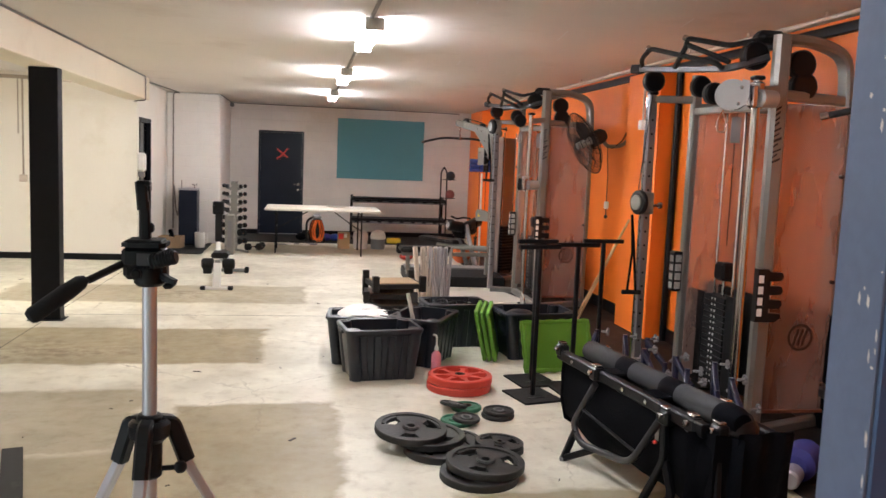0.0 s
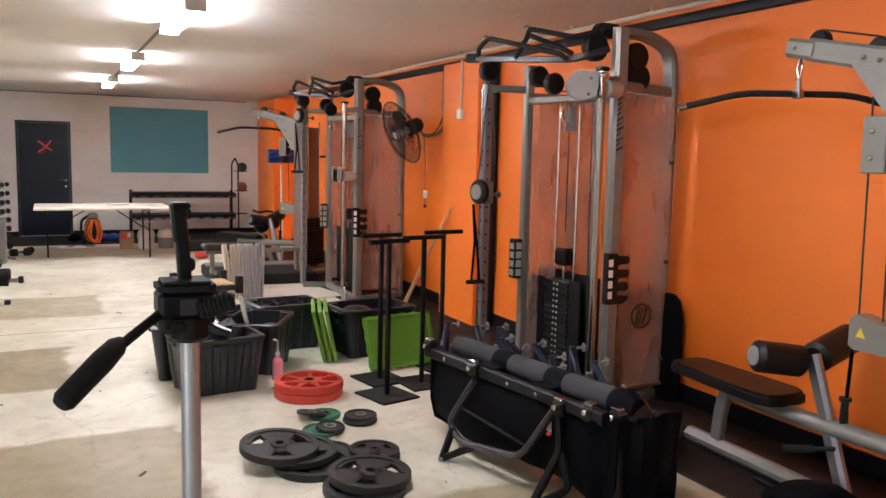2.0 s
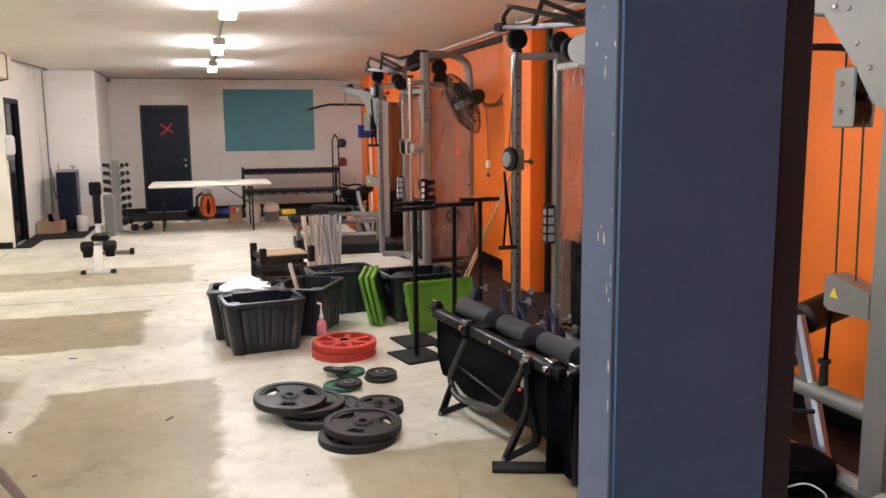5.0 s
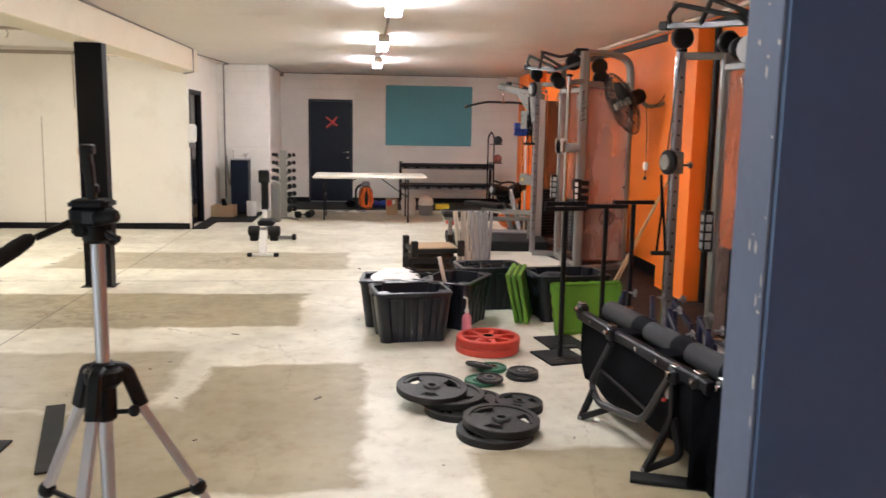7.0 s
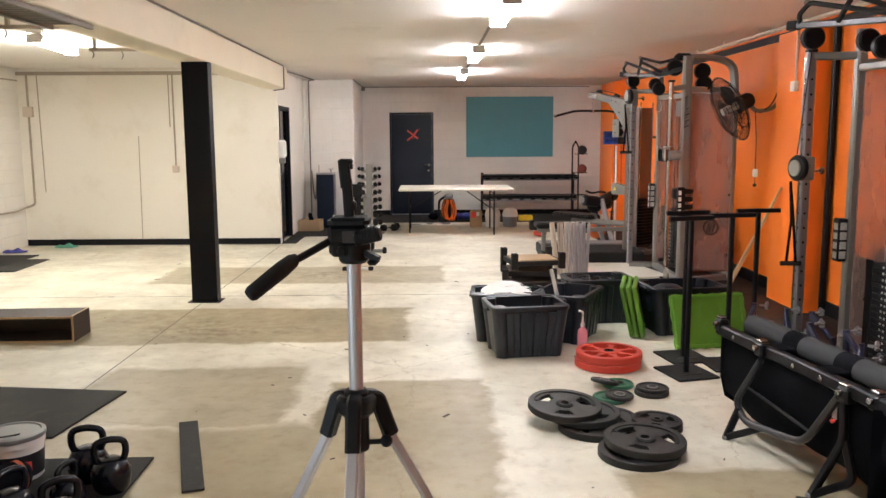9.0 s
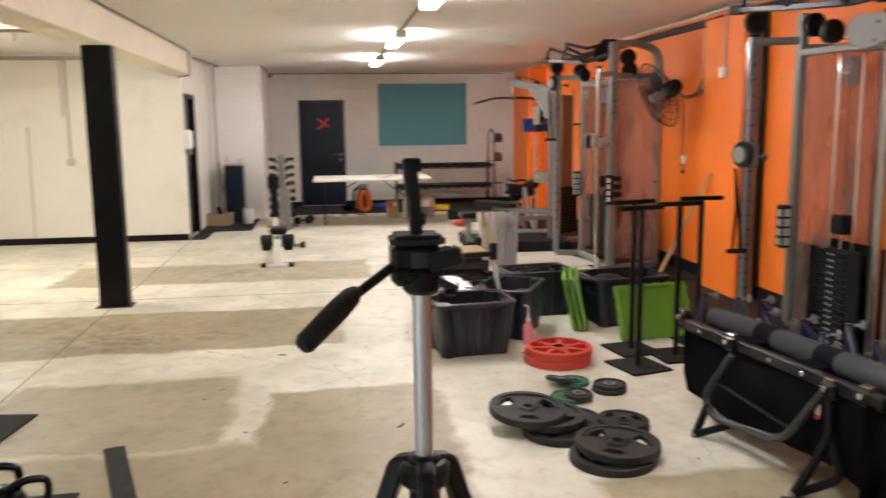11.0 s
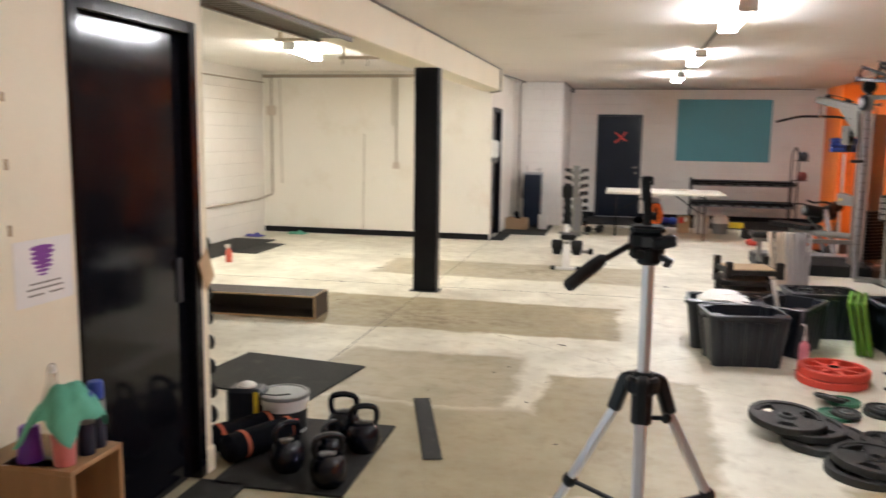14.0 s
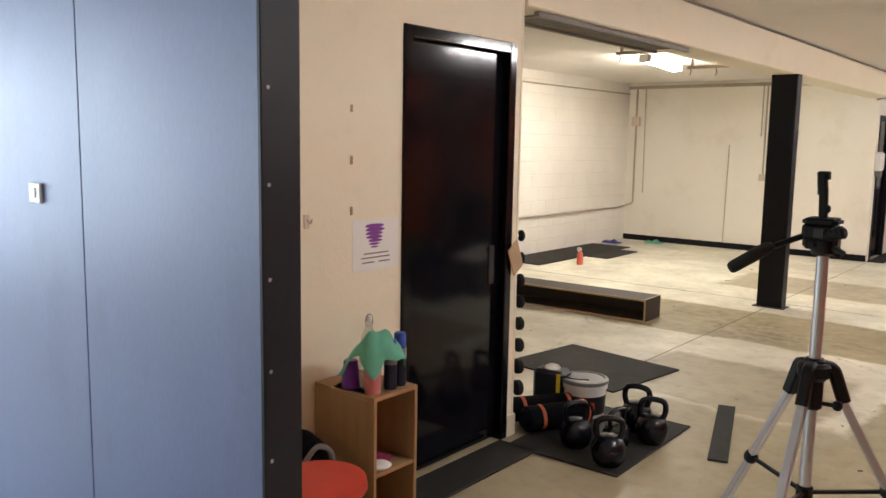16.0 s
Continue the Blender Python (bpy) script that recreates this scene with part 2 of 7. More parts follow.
def floor_material():
    """Concrete slab with worn cream paint, and bare tan patches where old fittings stood."""
    m = bpy.data.materials.new("worn_painted_concrete")
    m.use_nodes = True
    nt = m.node_tree
    N, L = nt.nodes, nt.links
    bs = N["Principled BSDF"]
    tc = N.new("ShaderNodeTexCoord")

    def noise_tex(scale, detail=5, rough=0.55, src=None):
        n = N.new("ShaderNodeTexNoise")
        n.inputs["Scale"].default_value, n.inputs["Detail"].default_value, n.inputs["Roughness"].default_value = scale, detail, rough
        L.new(src or tc.outputs["Object"], n.inputs[0])
        return n.outputs[0], n.outputs[1]

    def op(kind, a, b=None, c=None):
        n = N.new("ShaderNodeMath")
        n.operation = kind
        for i, v in enumerate((a, b, c)):
            if v is None:
                continue
            if isinstance(v, (int, float)):
                n.inputs[i].default_value = v
            else:
                L.new(v, n.inputs[i])
        return n.outputs[0]

    def ramp(v, lo, hi, a=0.0, b=1.0):
        n = N.new("ShaderNodeMapRange")
        L.new(v, n.inputs[0])
        n.inputs[1].default_value, n.inputs[2].default_value, n.inputs[3].default_value, n.inputs[4].default_value = lo, hi, a, b
        return n.outputs[0]

    def mix(f, a, b):
        n = N.new("ShaderNodeMix")
        n.data_type = "RGBA"
        L.new(f, n.inputs[0])
        for i, v in ((6, a), (7, b)):
            if isinstance(v, tuple):
                n.inputs[i].default_value = (*v, 1)
            else:
                L.new(v, n.inputs[i])
        return n.outputs[2]

    wob, wobc = noise_tex(2.2, 4)
    jag, jagc = noise_tex(14, 4)
    sx = N.new("ShaderNodeSeparateXYZ")
    L.new(tc.outputs["Object"], sx.inputs[0])
    sw = N.new("ShaderNodeSeparateXYZ")
    L.new(wobc, sw.inputs[0])
    sj = N.new("ShaderNodeSeparateXYZ")
    L.new(jagc, sj.inputs[0])
    X = op("ADD", op("MULTIPLY_ADD", sw.outputs[0], 0.30, -0.15), op("MULTIPLY_ADD", sj.outputs[0], 0.05, sx.outputs[0]))
    Y = op("ADD", op("MULTIPLY_ADD", sw.outputs[1], 0.26, -0.13), op("MULTIPLY_ADD", sj.outputs[1], 0.05, sx.outputs[1]))
    bare = None
    for x0, x1, y0, y1, soft, much in PATCHES:
        dx = op("MINIMUM", op("SUBTRACT", X, x0), op("SUBTRACT", x1, X))
        dy = op("MINIMUM", op("SUBTRACT", Y, y0), op("SUBTRACT", y1, Y))
        one = ramp(op("MINIMUM", dx, dy), -soft, soft, 0.0, much)
        bare = one if bare is None else op("MAXIMUM", bare, one)
    g1, _ = noise_tex(1.3, 6, 0.6)
    g2, _ = noise_tex(9, 8, 0.65)
    g3, _ = noise_tex(120, 3)
    paint = mix(ramp(g1, 0.36, 0.62), (0.60, 0.56, 0.45), (0.83, 0.795, 0.67))
    cloud, _ = noise_tex(3.4, 5, 0.6)
    paint = mix(ramp(cloud, 0.46, 0.70, 0.0, 0.55), paint, (0.56, 0.515, 0.41))
    paint = mix(ramp(g2, 0.52, 0.75, 0.0, 0.55), paint, (0.45, 0.39, 0.30))
    tan = mix(ramp(g1, 0.35, 0.7), (0.285, 0.231, 0.130), (0.385, 0.321, 0.192))
    tan = mix(ramp(g2, 0.55, 0.8, 0.0, 0.5), tan, (0.22, 0.17, 0.11))
    col = mix(bare, paint, tan)
    st, _ = noise_tex(0.9, 9, 0.7)
    col = mix(ramp(st, 0.60, 0.78, 0.0, 0.55), col, (0.30, 0.25, 0.18))
    for cx, cy, rx, ry, much in STAINS:
        ex, ey = op("DIVIDE", op("SUBTRACT", X, cx), rx), op("DIVIDE", op("SUBTRACT", Y, cy), ry)
        inside = ramp(op("ADD", op("MULTIPLY", ex, ex), op("MULTIPLY", ey, ey)), 1.0, 0.25)
        col = mix(op("MULTIPLY", inside, ramp(g2, 0.42, 0.62, 0.0, much)), col, (0.15, 0.105, 0.065))
    vor = N.new("ShaderNodeTexVoronoi")
    vor.feature = "DISTANCE_TO_EDGE"
    vor.inputs["Scale"].default_value = 0.55
    wv = N.new("ShaderNodeVectorMath")
    wv.operation = "MULTIPLY_ADD"
    L.new(jagc, wv.inputs[0])
    wv.inputs[1].default_value = (0.12, 0.12, 0)
    L.new(tc.outputs["Object"], wv.inputs[2])
    L.new(wv.outputs[0], vor.inputs[0])
    crack = ramp(vor.outputs["Distance"], 0.0, 0.004, 0.5, 0.0)
    col = mix(op("MULTIPLY", crack, ramp(g1, 0.4, 0.6)), col, (0.2, 0.15, 0.10))
    L.new(col, bs.inputs["Base Color"])
    L.new(ramp(g2, 0.3, 0.7, 0.34, 0.60), bs.inputs["Roughness"])
    bp = N.new("ShaderNodeBump")
    bp.inputs["Distance"].default_value = 0.0012
    L.new(op("ADD", op("MULTIPLY", g3, 0.4), g2), bp.inputs["Height"])
    L.new(bp.outputs[0], bs.inputs["Normal"])
    return m


# bare patches in the floor paint: x0, x1, y0, y1, softness of the edge, strength
PATCHES = [
    (-3.1, 0.16, 8.92, 10.08, 0.035, 0.75),
    (-3.6, -0.2, 6.30, 7.62, 0.03, 0.95),
    (-2.2, -0.85, 4.45, 5.62, 0.035, 0.75),
    (-2.2, -0.46, 1.6, 4.45, 0.06, 0.90),
    (-0.64, 0.34, 3.36, 5.30, 0.03, 0.92),
    (0.86, 3.4, 2.0, 3.80, 0.03, 0.88),
    (-1.5, 2.2, 13.6, 14.8, 0.12, 0.45),
]


# dried stains: centre, half sizes, strength
STAINS = [
    (-1.95, 6.62, 0.55, 0.28, 0.6),
    (-2.05, 6.95, 0.45, 0.30, 0.45),
    (-1.20, 9.45, 0.45, 0.30, 0.45),
    (-1.30, 6.75, 0.45, 0.22, 0.4),
    (-0.25, 3.95, 0.30, 0.25, 0.25),
    (-2.6, 7.2, 0.35, 0.25, 0.3),
]


def block_wall_material(name, color, mortar=0.94, bw=0.39, bh=0.19, rough=0.55, stain=(0.5, 0.42, 0.3), stain_amount=0.25, along="x", relief=0.0035):
    """Painted blockwork: faint courses, roller texture, scuffs."""
    m = bpy.data.materials.new(name)
    m.use_nodes = True
    nt = m.node_tree
    N, L = nt.nodes, nt.links
    bs = N["Principled BSDF"]
    tc = N.new("ShaderNodeTexCoord")
    sep = N.new("ShaderNodeSeparateXYZ")
    L.new(tc.outputs["Object"], sep.inputs[0])
    cmb = N.new("ShaderNodeCombineXYZ")
    L.new(sep.outputs[0 if along == "x" else 1], cmb.inputs[0])
    L.new(sep.outputs[2], cmb.inputs[1])
    br = N.new("ShaderNodeTexBrick")
    br.inputs["Scale"].default_value, br.inputs["Mortar Size"].default_value, br.inputs["Mortar Smooth"].default_value = 1.0, 0.005, 0.6
    br.inputs["Brick Width"].default_value, br.inputs["Row Height"].default_value = bw, bh
    br.inputs["Color1"].default_value = br.inputs["Color2"].default_value = (1, 1, 1, 1)
    br.inputs["Mortar"].default_value = (0, 0, 0, 1)
    L.new(cmb.outputs[0], br.inputs[0])
    big, fine = N.new("ShaderNodeTexNoise"), N.new("ShaderNodeTexNoise")
    big.inputs["Scale"].default_value, big.inputs["Detail"].default_value = 1.1, 7
    fine.inputs["Scale"].default_value, fine.inputs["Detail"].default_value = 55, 5
    L.new(tc.outputs["Object"], big.inputs[0])
    L.new(tc.outputs["Object"], fine.inputs[0])
    ra = N.new("ShaderNodeMapRange")
    ra.inputs[1].default_value, ra.inputs[2].default_value, ra.inputs[3].default_value, ra.inputs[4].default_value = 0.3, 0.7, 0.93, 1.05
    L.new(big.outputs[0], ra.inputs[0])
    rm = N.new("ShaderNodeMapRange")
    rm.inputs[3].default_value = mortar
    L.new(br.outputs["Color"], rm.inputs[0])
    mu = N.new("ShaderNodeMath")
    mu.operation = "MULTIPLY"
    L.new(ra.outputs[0], mu.inputs[0])
    L.new(rm.outputs[0], mu.inputs[1])
    vm = N.new("ShaderNodeVectorMath")
    vm.operation = "SCALE"
    vm.inputs[0].default_value = color
    L.new(mu.outputs[0], vm.inputs["Scale"])
    sp = N.new("ShaderNodeTexNoise")
    sp.inputs["Scale"].default_value, sp.inputs["Detail"].default_value, sp.inputs["Roughness"].default_value = 1.9, 9, 0.7
    L.new(tc.outputs["Object"], sp.inputs[0])
    rp = N.new("ShaderNodeMapRange")
    rp.inputs[1].default_value, rp.inputs[2].default_value, rp.inputs[4].default_value = 0.58, 0.8, stain_amount
    L.new(sp.outputs[0], rp.inputs[0])
    mx = N.new("ShaderNodeMix")
    mx.data_type = "RGBA"
    L.new(rp.outputs[0], mx.inputs[0])
    L.new(vm.outputs[0], mx.inputs[6])
    mx.inputs[7].default_value = (*stain, 1)
    L.new(mx.outputs[2], bs.inputs["Base Color"])
    bs.inputs["Roughness"].default_value = rough
    ad = N.new("ShaderNodeMath")
    ad.operation = "MULTIPLY_ADD"
    L.new(fine.outputs[0], ad.inputs[0])
    ad.inputs[1].default_value = 0.25
    L.new(br.outputs["Color"], ad.inputs[2])
    bp = N.new("ShaderNodeBump")
    bp.inputs["Distance"].default_value = relief
    L.new(ad.outputs[0], bp.inputs["Height"])
    L.new(bp.outputs[0], bs.inputs["Normal"])
    return m


def glow(name, color, strength):
    m = bpy.data.materials.new(name)
    m.use_nodes = True
    bs = m.node_tree.nodes["Principled BSDF"]
    bs.inputs["Base Color"].default_value = (*color, 1)
    bs.inputs["Emission Color"].default_value = (*color, 1)
    bs.inputs["Emission Strength"].default_value = strength
    return m


def clear_sheet(name, color, rough=0.25, through_part=0.5):
    """A tinted smoky plastic sheet: part see-through, part glossy."""
    m = bpy.data.materials.new(name)
    m.use_nodes = True
    nt = m.node_tree
    N, L = nt.nodes, nt.links
    bs = N["Principled BSDF"]
    bs.inputs["Base Color"].default_value = (*color, 1)
    bs.inputs["Roughness"].default_value = rough
    tr = N.new("ShaderNodeBsdfTransparent")
    tr.inputs[0].default_value = (*(min(1, c * 0.4 + 0.6) for c in color), 1)
    no = N.new("ShaderNodeTexNoise")
    no.inputs["Scale"].default_value, no.inputs["Detail"].default_value = 3.0, 6
    mr = N.new("ShaderNodeMapRange")
    mr.inputs[3].default_value, mr.inputs[4].default_value = through_part - 0.05, through_part + 0.05
    L.new(no.outputs[0], mr.inputs[0])
    ms = N.new("ShaderNodeMixShader")
    L.new(mr.outputs[0], ms.inputs[0])
    L.new(bs.outputs[0], ms.inputs[1])
    L.new(tr.outputs[0], ms.inputs[2])
    L.new(ms.outputs[0], N["Material Output"].inputs[0])
    return m


FLOOR = floor_material()
WHITE_WALL = block_wall_material("white_painted_blocks", (0.87, 0.845, 0.80))
WHITE_SIDE = block_wall_material("white_painted_blocks_side", (0.84, 0.80, 0.74), along="y")
PLASTER = material("cream_plaster", (0.82, 0.75, 0.59), 0.6, vary=0.05, scale=1.5, bump=0.0012, bump_scale=70, dirt=(0.55, 0.45, 0.32), dirt_amount=0.2)
BACK_WALL = material("cream_wall_panel", (0.85, 0.81, 0.73), 0.55, vary=0.05, scale=0.9, bump=0.001, bump_scale=60, dirt=(0.58, 0.48, 0.33), dirt_amount=0.25)
ORANGE = block_wall_material("orange_painted_blocks", (0.88, 0.195, 0.016), rough=0.48, stain=(0.60, 0.12, 0.012), stain_amount=0.3, along="y", mortar=0.992, relief=0.0004)
ORANGE_END = block_wall_material("orange_painted_blocks_end", (0.88, 0.195, 0.016), rough=0.48, stain=(0.60, 0.12, 0.012), stain_amount=0.3, along="x", mortar=0.992, relief=0.0004)
CEILING = material("ceiling_board", (0.78, 0.735, 0.68), 0.75, vary=0.06, scale=0.7, bump=0.0015, bump_scale=45, dirt=(0.45, 0.38, 0.3), dirt_amount=0.25)
BLACK_GLOSS = material("black_gloss_paint", (0.004, 0.004, 0.006), 0.09, vary=0.3, scale=3, bump=0.0002, bump_scale=18, rough_vary=0.03, spec=0.28)
BLACK_PAINT = material("black_steel_paint", (0.005, 0.005, 0.007), 0.45, spec=0.2, vary=0.3, scale=9, bump=0.0004)
NAVY = material("navy_door_paint", (0.006, 0.011, 0.026), 0.34, spec=0.25, vary=0.25, scale=4, bump=0.0005, bump_scale=30)
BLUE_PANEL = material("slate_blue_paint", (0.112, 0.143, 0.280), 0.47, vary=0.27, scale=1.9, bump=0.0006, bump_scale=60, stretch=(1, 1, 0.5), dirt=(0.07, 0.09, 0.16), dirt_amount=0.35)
# paler blue for the column's side: daylight from the left put into the colour
BLUE_DAYLIT = material("daylit_blue_side", (0.095, 0.115, 0.175), 0.5, vary=0.2, scale=5, bump=0.0008, bump_scale=40)
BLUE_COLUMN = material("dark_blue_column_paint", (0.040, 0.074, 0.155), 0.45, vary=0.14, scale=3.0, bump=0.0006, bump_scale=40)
DARK_EDGE = material("charcoal_edge_strip", (0.010, 0.011, 0.018), 0.5, spec=0.3, vary=0.25, scale=8, bump=0.0006)
TEAL = material("teal_board_paint", (0.115, 0.345, 0.41), 0.6, vary=0.06, scale=2, bump=0.0006)
RUBBER = material("black_rubber", (0.010, 0.010, 0.010), 0.75, vary=0.3, scale=9, bump=0.0012, bump_scale=140, dirt=(0.05, 0.045, 0.04), dirt_amount=0.3, spec=0.3)
MATBLACK = material("rubber_floor_mat", (0.017, 0.0165, 0.0155), 0.75, vary=0.3, scale=5, bump=0.0015, bump_scale=160, dirt=(0.09, 0.08, 0.07), dirt_amount=0.4, spec=0.3)
PLASTIC = material("black_plastic", (0.005, 0.005, 0.006), 0.4, spec=0.25, vary=0.2, scale=8, bump=0.0003)
BINPLASTIC = material("charcoal_tub_plastic", (0.008, 0.011, 0.018), 0.38, vary=0.2, scale=7, bump=0.0004, bump_scale=90, dirt=(0.05, 0.05, 0.05), dirt_amount=0.2)
GREEN = material("lime_lid_plastic", (0.13, 0.31, 0.03), 0.42, vary=0.12, scale=6, bump=0.0004)
REDP = material("red_rubber", (0.55, 0.05, 0.03), 0.5, vary=0.15, scale=12, bump=0.0006, dirt=(0.35, 0.06, 0.04), dirt_amount=0.4)
GREENP = material("green_rubber", (0.015, 0.12, 0.06), 0.5, vary=0.2, scale=12, bump=0.0005)
IRON = material("cast_iron_plate", (0.016, 0.016, 0.0155), 0.5, metal=0.0, spec=0.35, vary=0.25, scale=14, bump=0.0012, bump_scale=120, dirt=(0.042, 0.041, 0.038), dirt_amount=0.4)
SILVER = material("silver_grey_steel_paint", (0.235, 0.228, 0.212), 0.40, metal=0.4, vary=0.08, scale=7, bump=0.0003)
STEEL = material("brushed_steel", (0.30, 0.29, 0.31), 0.34, metal=0.75, vary=0.08, scale=9)
DARKSTEEL = material("dark_grey_steel", (0.022, 0.022, 0.026), 0.4, vary=0.2, scale=9)
SMOKE = clear_sheet("dark_smoked_sheet", (0.26, 0.20, 0.175), 0.28, 0.32)
CARDPRINT = material("printed_card", (0.42, 0.41, 0.39), 0.6, vary=0.5, scale=70)
CHROME = material("chrome", (0.46, 0.45, 0.45), 0.2, metal=1.0, vary=0.06, scale=10, rough_vary=0.05)
ALU = material("brushed_aluminium", (0.50, 0.49, 0.51), 0.34, metal=0.55, vary=0.06, scale=6, stretch=(1, 1, 0.1), bump=0.0002)
VINYL = material("black_vinyl_pad", (0.008, 0.007, 0.007), 0.42, spec=0.25, vary=0.2, scale=6, bump=0.0008, bump_scale=220)
FOAM = material("grey_foam_roll", (0.026, 0.027, 0.030), 0.85, vary=0.12, scale=10, bump=0.0012, bump_scale=150)
FABRIC = material("black_fabric", (0.0022, 0.0025, 0.0042), 0.85, spec=0.08, vary=0.3, scale=8, bump=0.002, bump_scale=120)
WOOD = material("plywood", (0.48, 0.33, 0.18), 0.6, vary=0.18, scale=5, stretch=(1, 8, 8), bump=0.0006)
# darker copy of the plywood, with the shade inside the stack in its colour
SHADED_PLY = material("plywood_in_shade", (0.10, 0.065, 0.04), 0.6, vary=0.25, scale=5, stretch=(1, 8, 8))
DARKWOOD = material("dark_stained_wood", (0.035, 0.024, 0.018), 0.6, vary=0.3, scale=6, stretch=(1, 6, 6), bump=0.0008)
OAK = material("oak_board", (0.34, 0.20, 0.095), 0.5, vary=0.22, scale=3.5, stretch=(9, 9, 0.7), bump=0.0005, bump_scale=30)
CARD = material("cardboard", (0.42, 0.29, 0.17), 0.8, vary=0.12, scale=5, bump=0.0005)
WHITEP = material("white_plastic", (0.78, 0.77, 0.74), 0.4, vary=0.05, scale=8)
CREAMP = material("cream_table_top", (0.74, 0.69, 0.60), 0.45, vary=0.06, scale=5, dirt=(0.5, 0.42, 0.33), dirt_amount=0.2)
PAPER = material("white_paper", (0.80, 0.78, 0.75), 0.8, vary=0.05, scale=9)
NAVYTUBE = material("navy_tube_paint", (0.006, 0.010, 0.036), 0.42, vary=0.2, scale=9)
BLUEV = material("blue_vinyl", (0.02, 0.06, 0.32), 0.45, vary=0.2, scale=7, bump=0.0008)
INDIGO = material("indigo_fabric", (0.045, 0.045, 0.24), 0.75, vary=0.2, scale=8, bump=0.002)
PINK = material("pink_liquid", (0.85, 0.30, 0.38), 0.2, vary=0.06, scale=5)
MINT = material("mint_towel", (0.13, 0.42, 0.30), 0.95, vary=0.15, scale=12, bump=0.003, bump_scale=220)
PURPLE = material("purple_plastic", (0.16, 0.03, 0.42), 0.3, vary=0.1, scale=6)
ORANGEP = material("orange_plastic", (0.85, 0.16, 0.02), 0.45, vary=0.12, scale=8)
YELLOWP = material("yellow_plastic", (0.75, 0.55, 0.03), 0.5, vary=0.1, scale=8)
GREY = material("grey_plastic", (0.20, 0.20, 0.205), 0.45, vary=0.1, scale=8)
PIPE = material("cream_painted_pipe", (0.62, 0.53, 0.44), 0.5, vary=0.1, scale=6)
BAYPIPE = material("dull_painted_conduit", (0.40, 0.34, 0.27), 0.5, vary=0.12, scale=6)
DARKPIPE = material("grey_conduit", (0.22, 0.20, 0.18), 0.5, vary=0.15, scale=6)
SHIELD = clear_sheet("smoked_acrylic_shield", (0.66, 0.45, 0.38), 0.28, 0.66)
STACK = material("black_stack_paint", (0.005, 0.005, 0.006), 0.55, spec=0.2, vary=0.2, scale=9, bump=0.0004)
STEELPLATE = material("bright_steel_plate", (0.42, 0.42, 0.42), 0.38, metal=0.55, vary=0.08, scale=9)
RUSTY = material("rust_brown_panel", (0.20, 0.075, 0.042), 0.4, vary=0.15, scale=4)
BADGE = material("brown_print", (0.035, 0.014, 0.009), 0.5, vary=0.1)
INK = material("black_ink", (0.01, 0.01, 0.012), 0.5, vary=0.05)
REDINK = material("red_paint_mark", (0.75, 0.06, 0.05), 0.5, vary=0.15)
BANDRED = material("rust_orange_webbing", (0.42, 0.085, 0.03), 0.7, vary=0.2, scale=12)
RISERWOOD = material("black_stained_timber", (0.010, 0.008, 0.007), 0.6, vary=0.3, scale=6, spec=0.3, bump=0.0008)
SLAT = material("ridged_grey_slat", (0.44, 0.42, 0.43), 0.4, vary=0.25, scale=7, stretch=(6, 6, 1))
PURPLEINK = material("purple_print", (0.22, 0.05, 0.30), 0.5, vary=0.2, scale=40)
BROWNMAT = material("brown_black_mat", (0.014, 0.010, 0.008), 0.65, spec=0.25, vary=0.3, scale=6, bump=0.001, bump_scale=90)
TUBE_LIGHT = glow("fluorescent_tube", (1.0, 0.972, 0.985), 127.0)
TUBE_BAY = glow("fluorescent_tube_bay", (1.0, 0.95, 0.84), 222.0)

# ---- the room ----
H = 2.60          # ceiling height
XL, XR = -2.12, 3.46   # side walls
YF = 16.74        # far wall

structure("floor", B().box(-7.0, 6.2, -6.0, 17.2, -0.12, 0.0, 0), FLOOR, "worn cream painted concrete slab with bare tan patches", "floor")
structure("ceiling", B().box(-7.0, 6.2, -6.0, 17.2, H, H + 0.12, 0), CEILING, "flat off-white ceiling", "ceiling")

# far wall with a door opening
DX0, DX1, DH = -0.825, 0.062, 2.075
b = B().box(-2.4, DX0, YF, YF + 0.2, 0, H, 0).box(DX1, 6.2, YF, YF + 0.2, 0, H, 0).box(DX0, DX1, YF, YF + 0.2, DH, H, 0)
structure("wall_far", b, WHITE_WALL, "white painted block wall", "wall")
door = tagged(thing("door_1", "closed navy blue door with a red cross mark", "door"), kind="structure")
part("leaf", B().box(DX0 + 0.035, DX1 - 0.035, YF + 0.03, YF + 0.075, 0.02, DH - 0.035, 0.003), NAVY, door)
part("frame", B().box(DX0, DX0 + 0.033, YF - 0.012, YF + 0.1, 0, DH).box(DX1 - 0.033, DX1, YF - 0.012, YF + 0.1, 0, DH).box(DX0 + 0.033, DX1 - 0.033, YF - 0.012, YF + 0.1, DH - 0.033, DH), NAVY, door)
part("door_handle", B().cyl((DX1 - 0.10, YF + 0.03, 1.02), (DX1 - 0.10, YF - 0.025, 1.02), 0.026, 14).tube([(DX1 - 0.10, YF - 0.02, 1.02), (DX1 - 0.10, YF - 0.035, 1.02), (DX1 - 0.2, YF - 0.035, 1.02)], 0.009, 8, 0.01), CHROME, door)
part("lock", B().cyl((DX1 - 0.10, YF + 0.03, 0.91), (DX1 - 0.10, YF + 0.005, 0.91), 0.022, 14), CHROME, door)
# bright metal strip standing in for light leaking under the door
part("leak_strip", B().box(DX0 + 0.05, DX1 - 0.05, YF - 0.02, YF + 0.03, 0.0, 0.02), ALU, door)
mk = B()
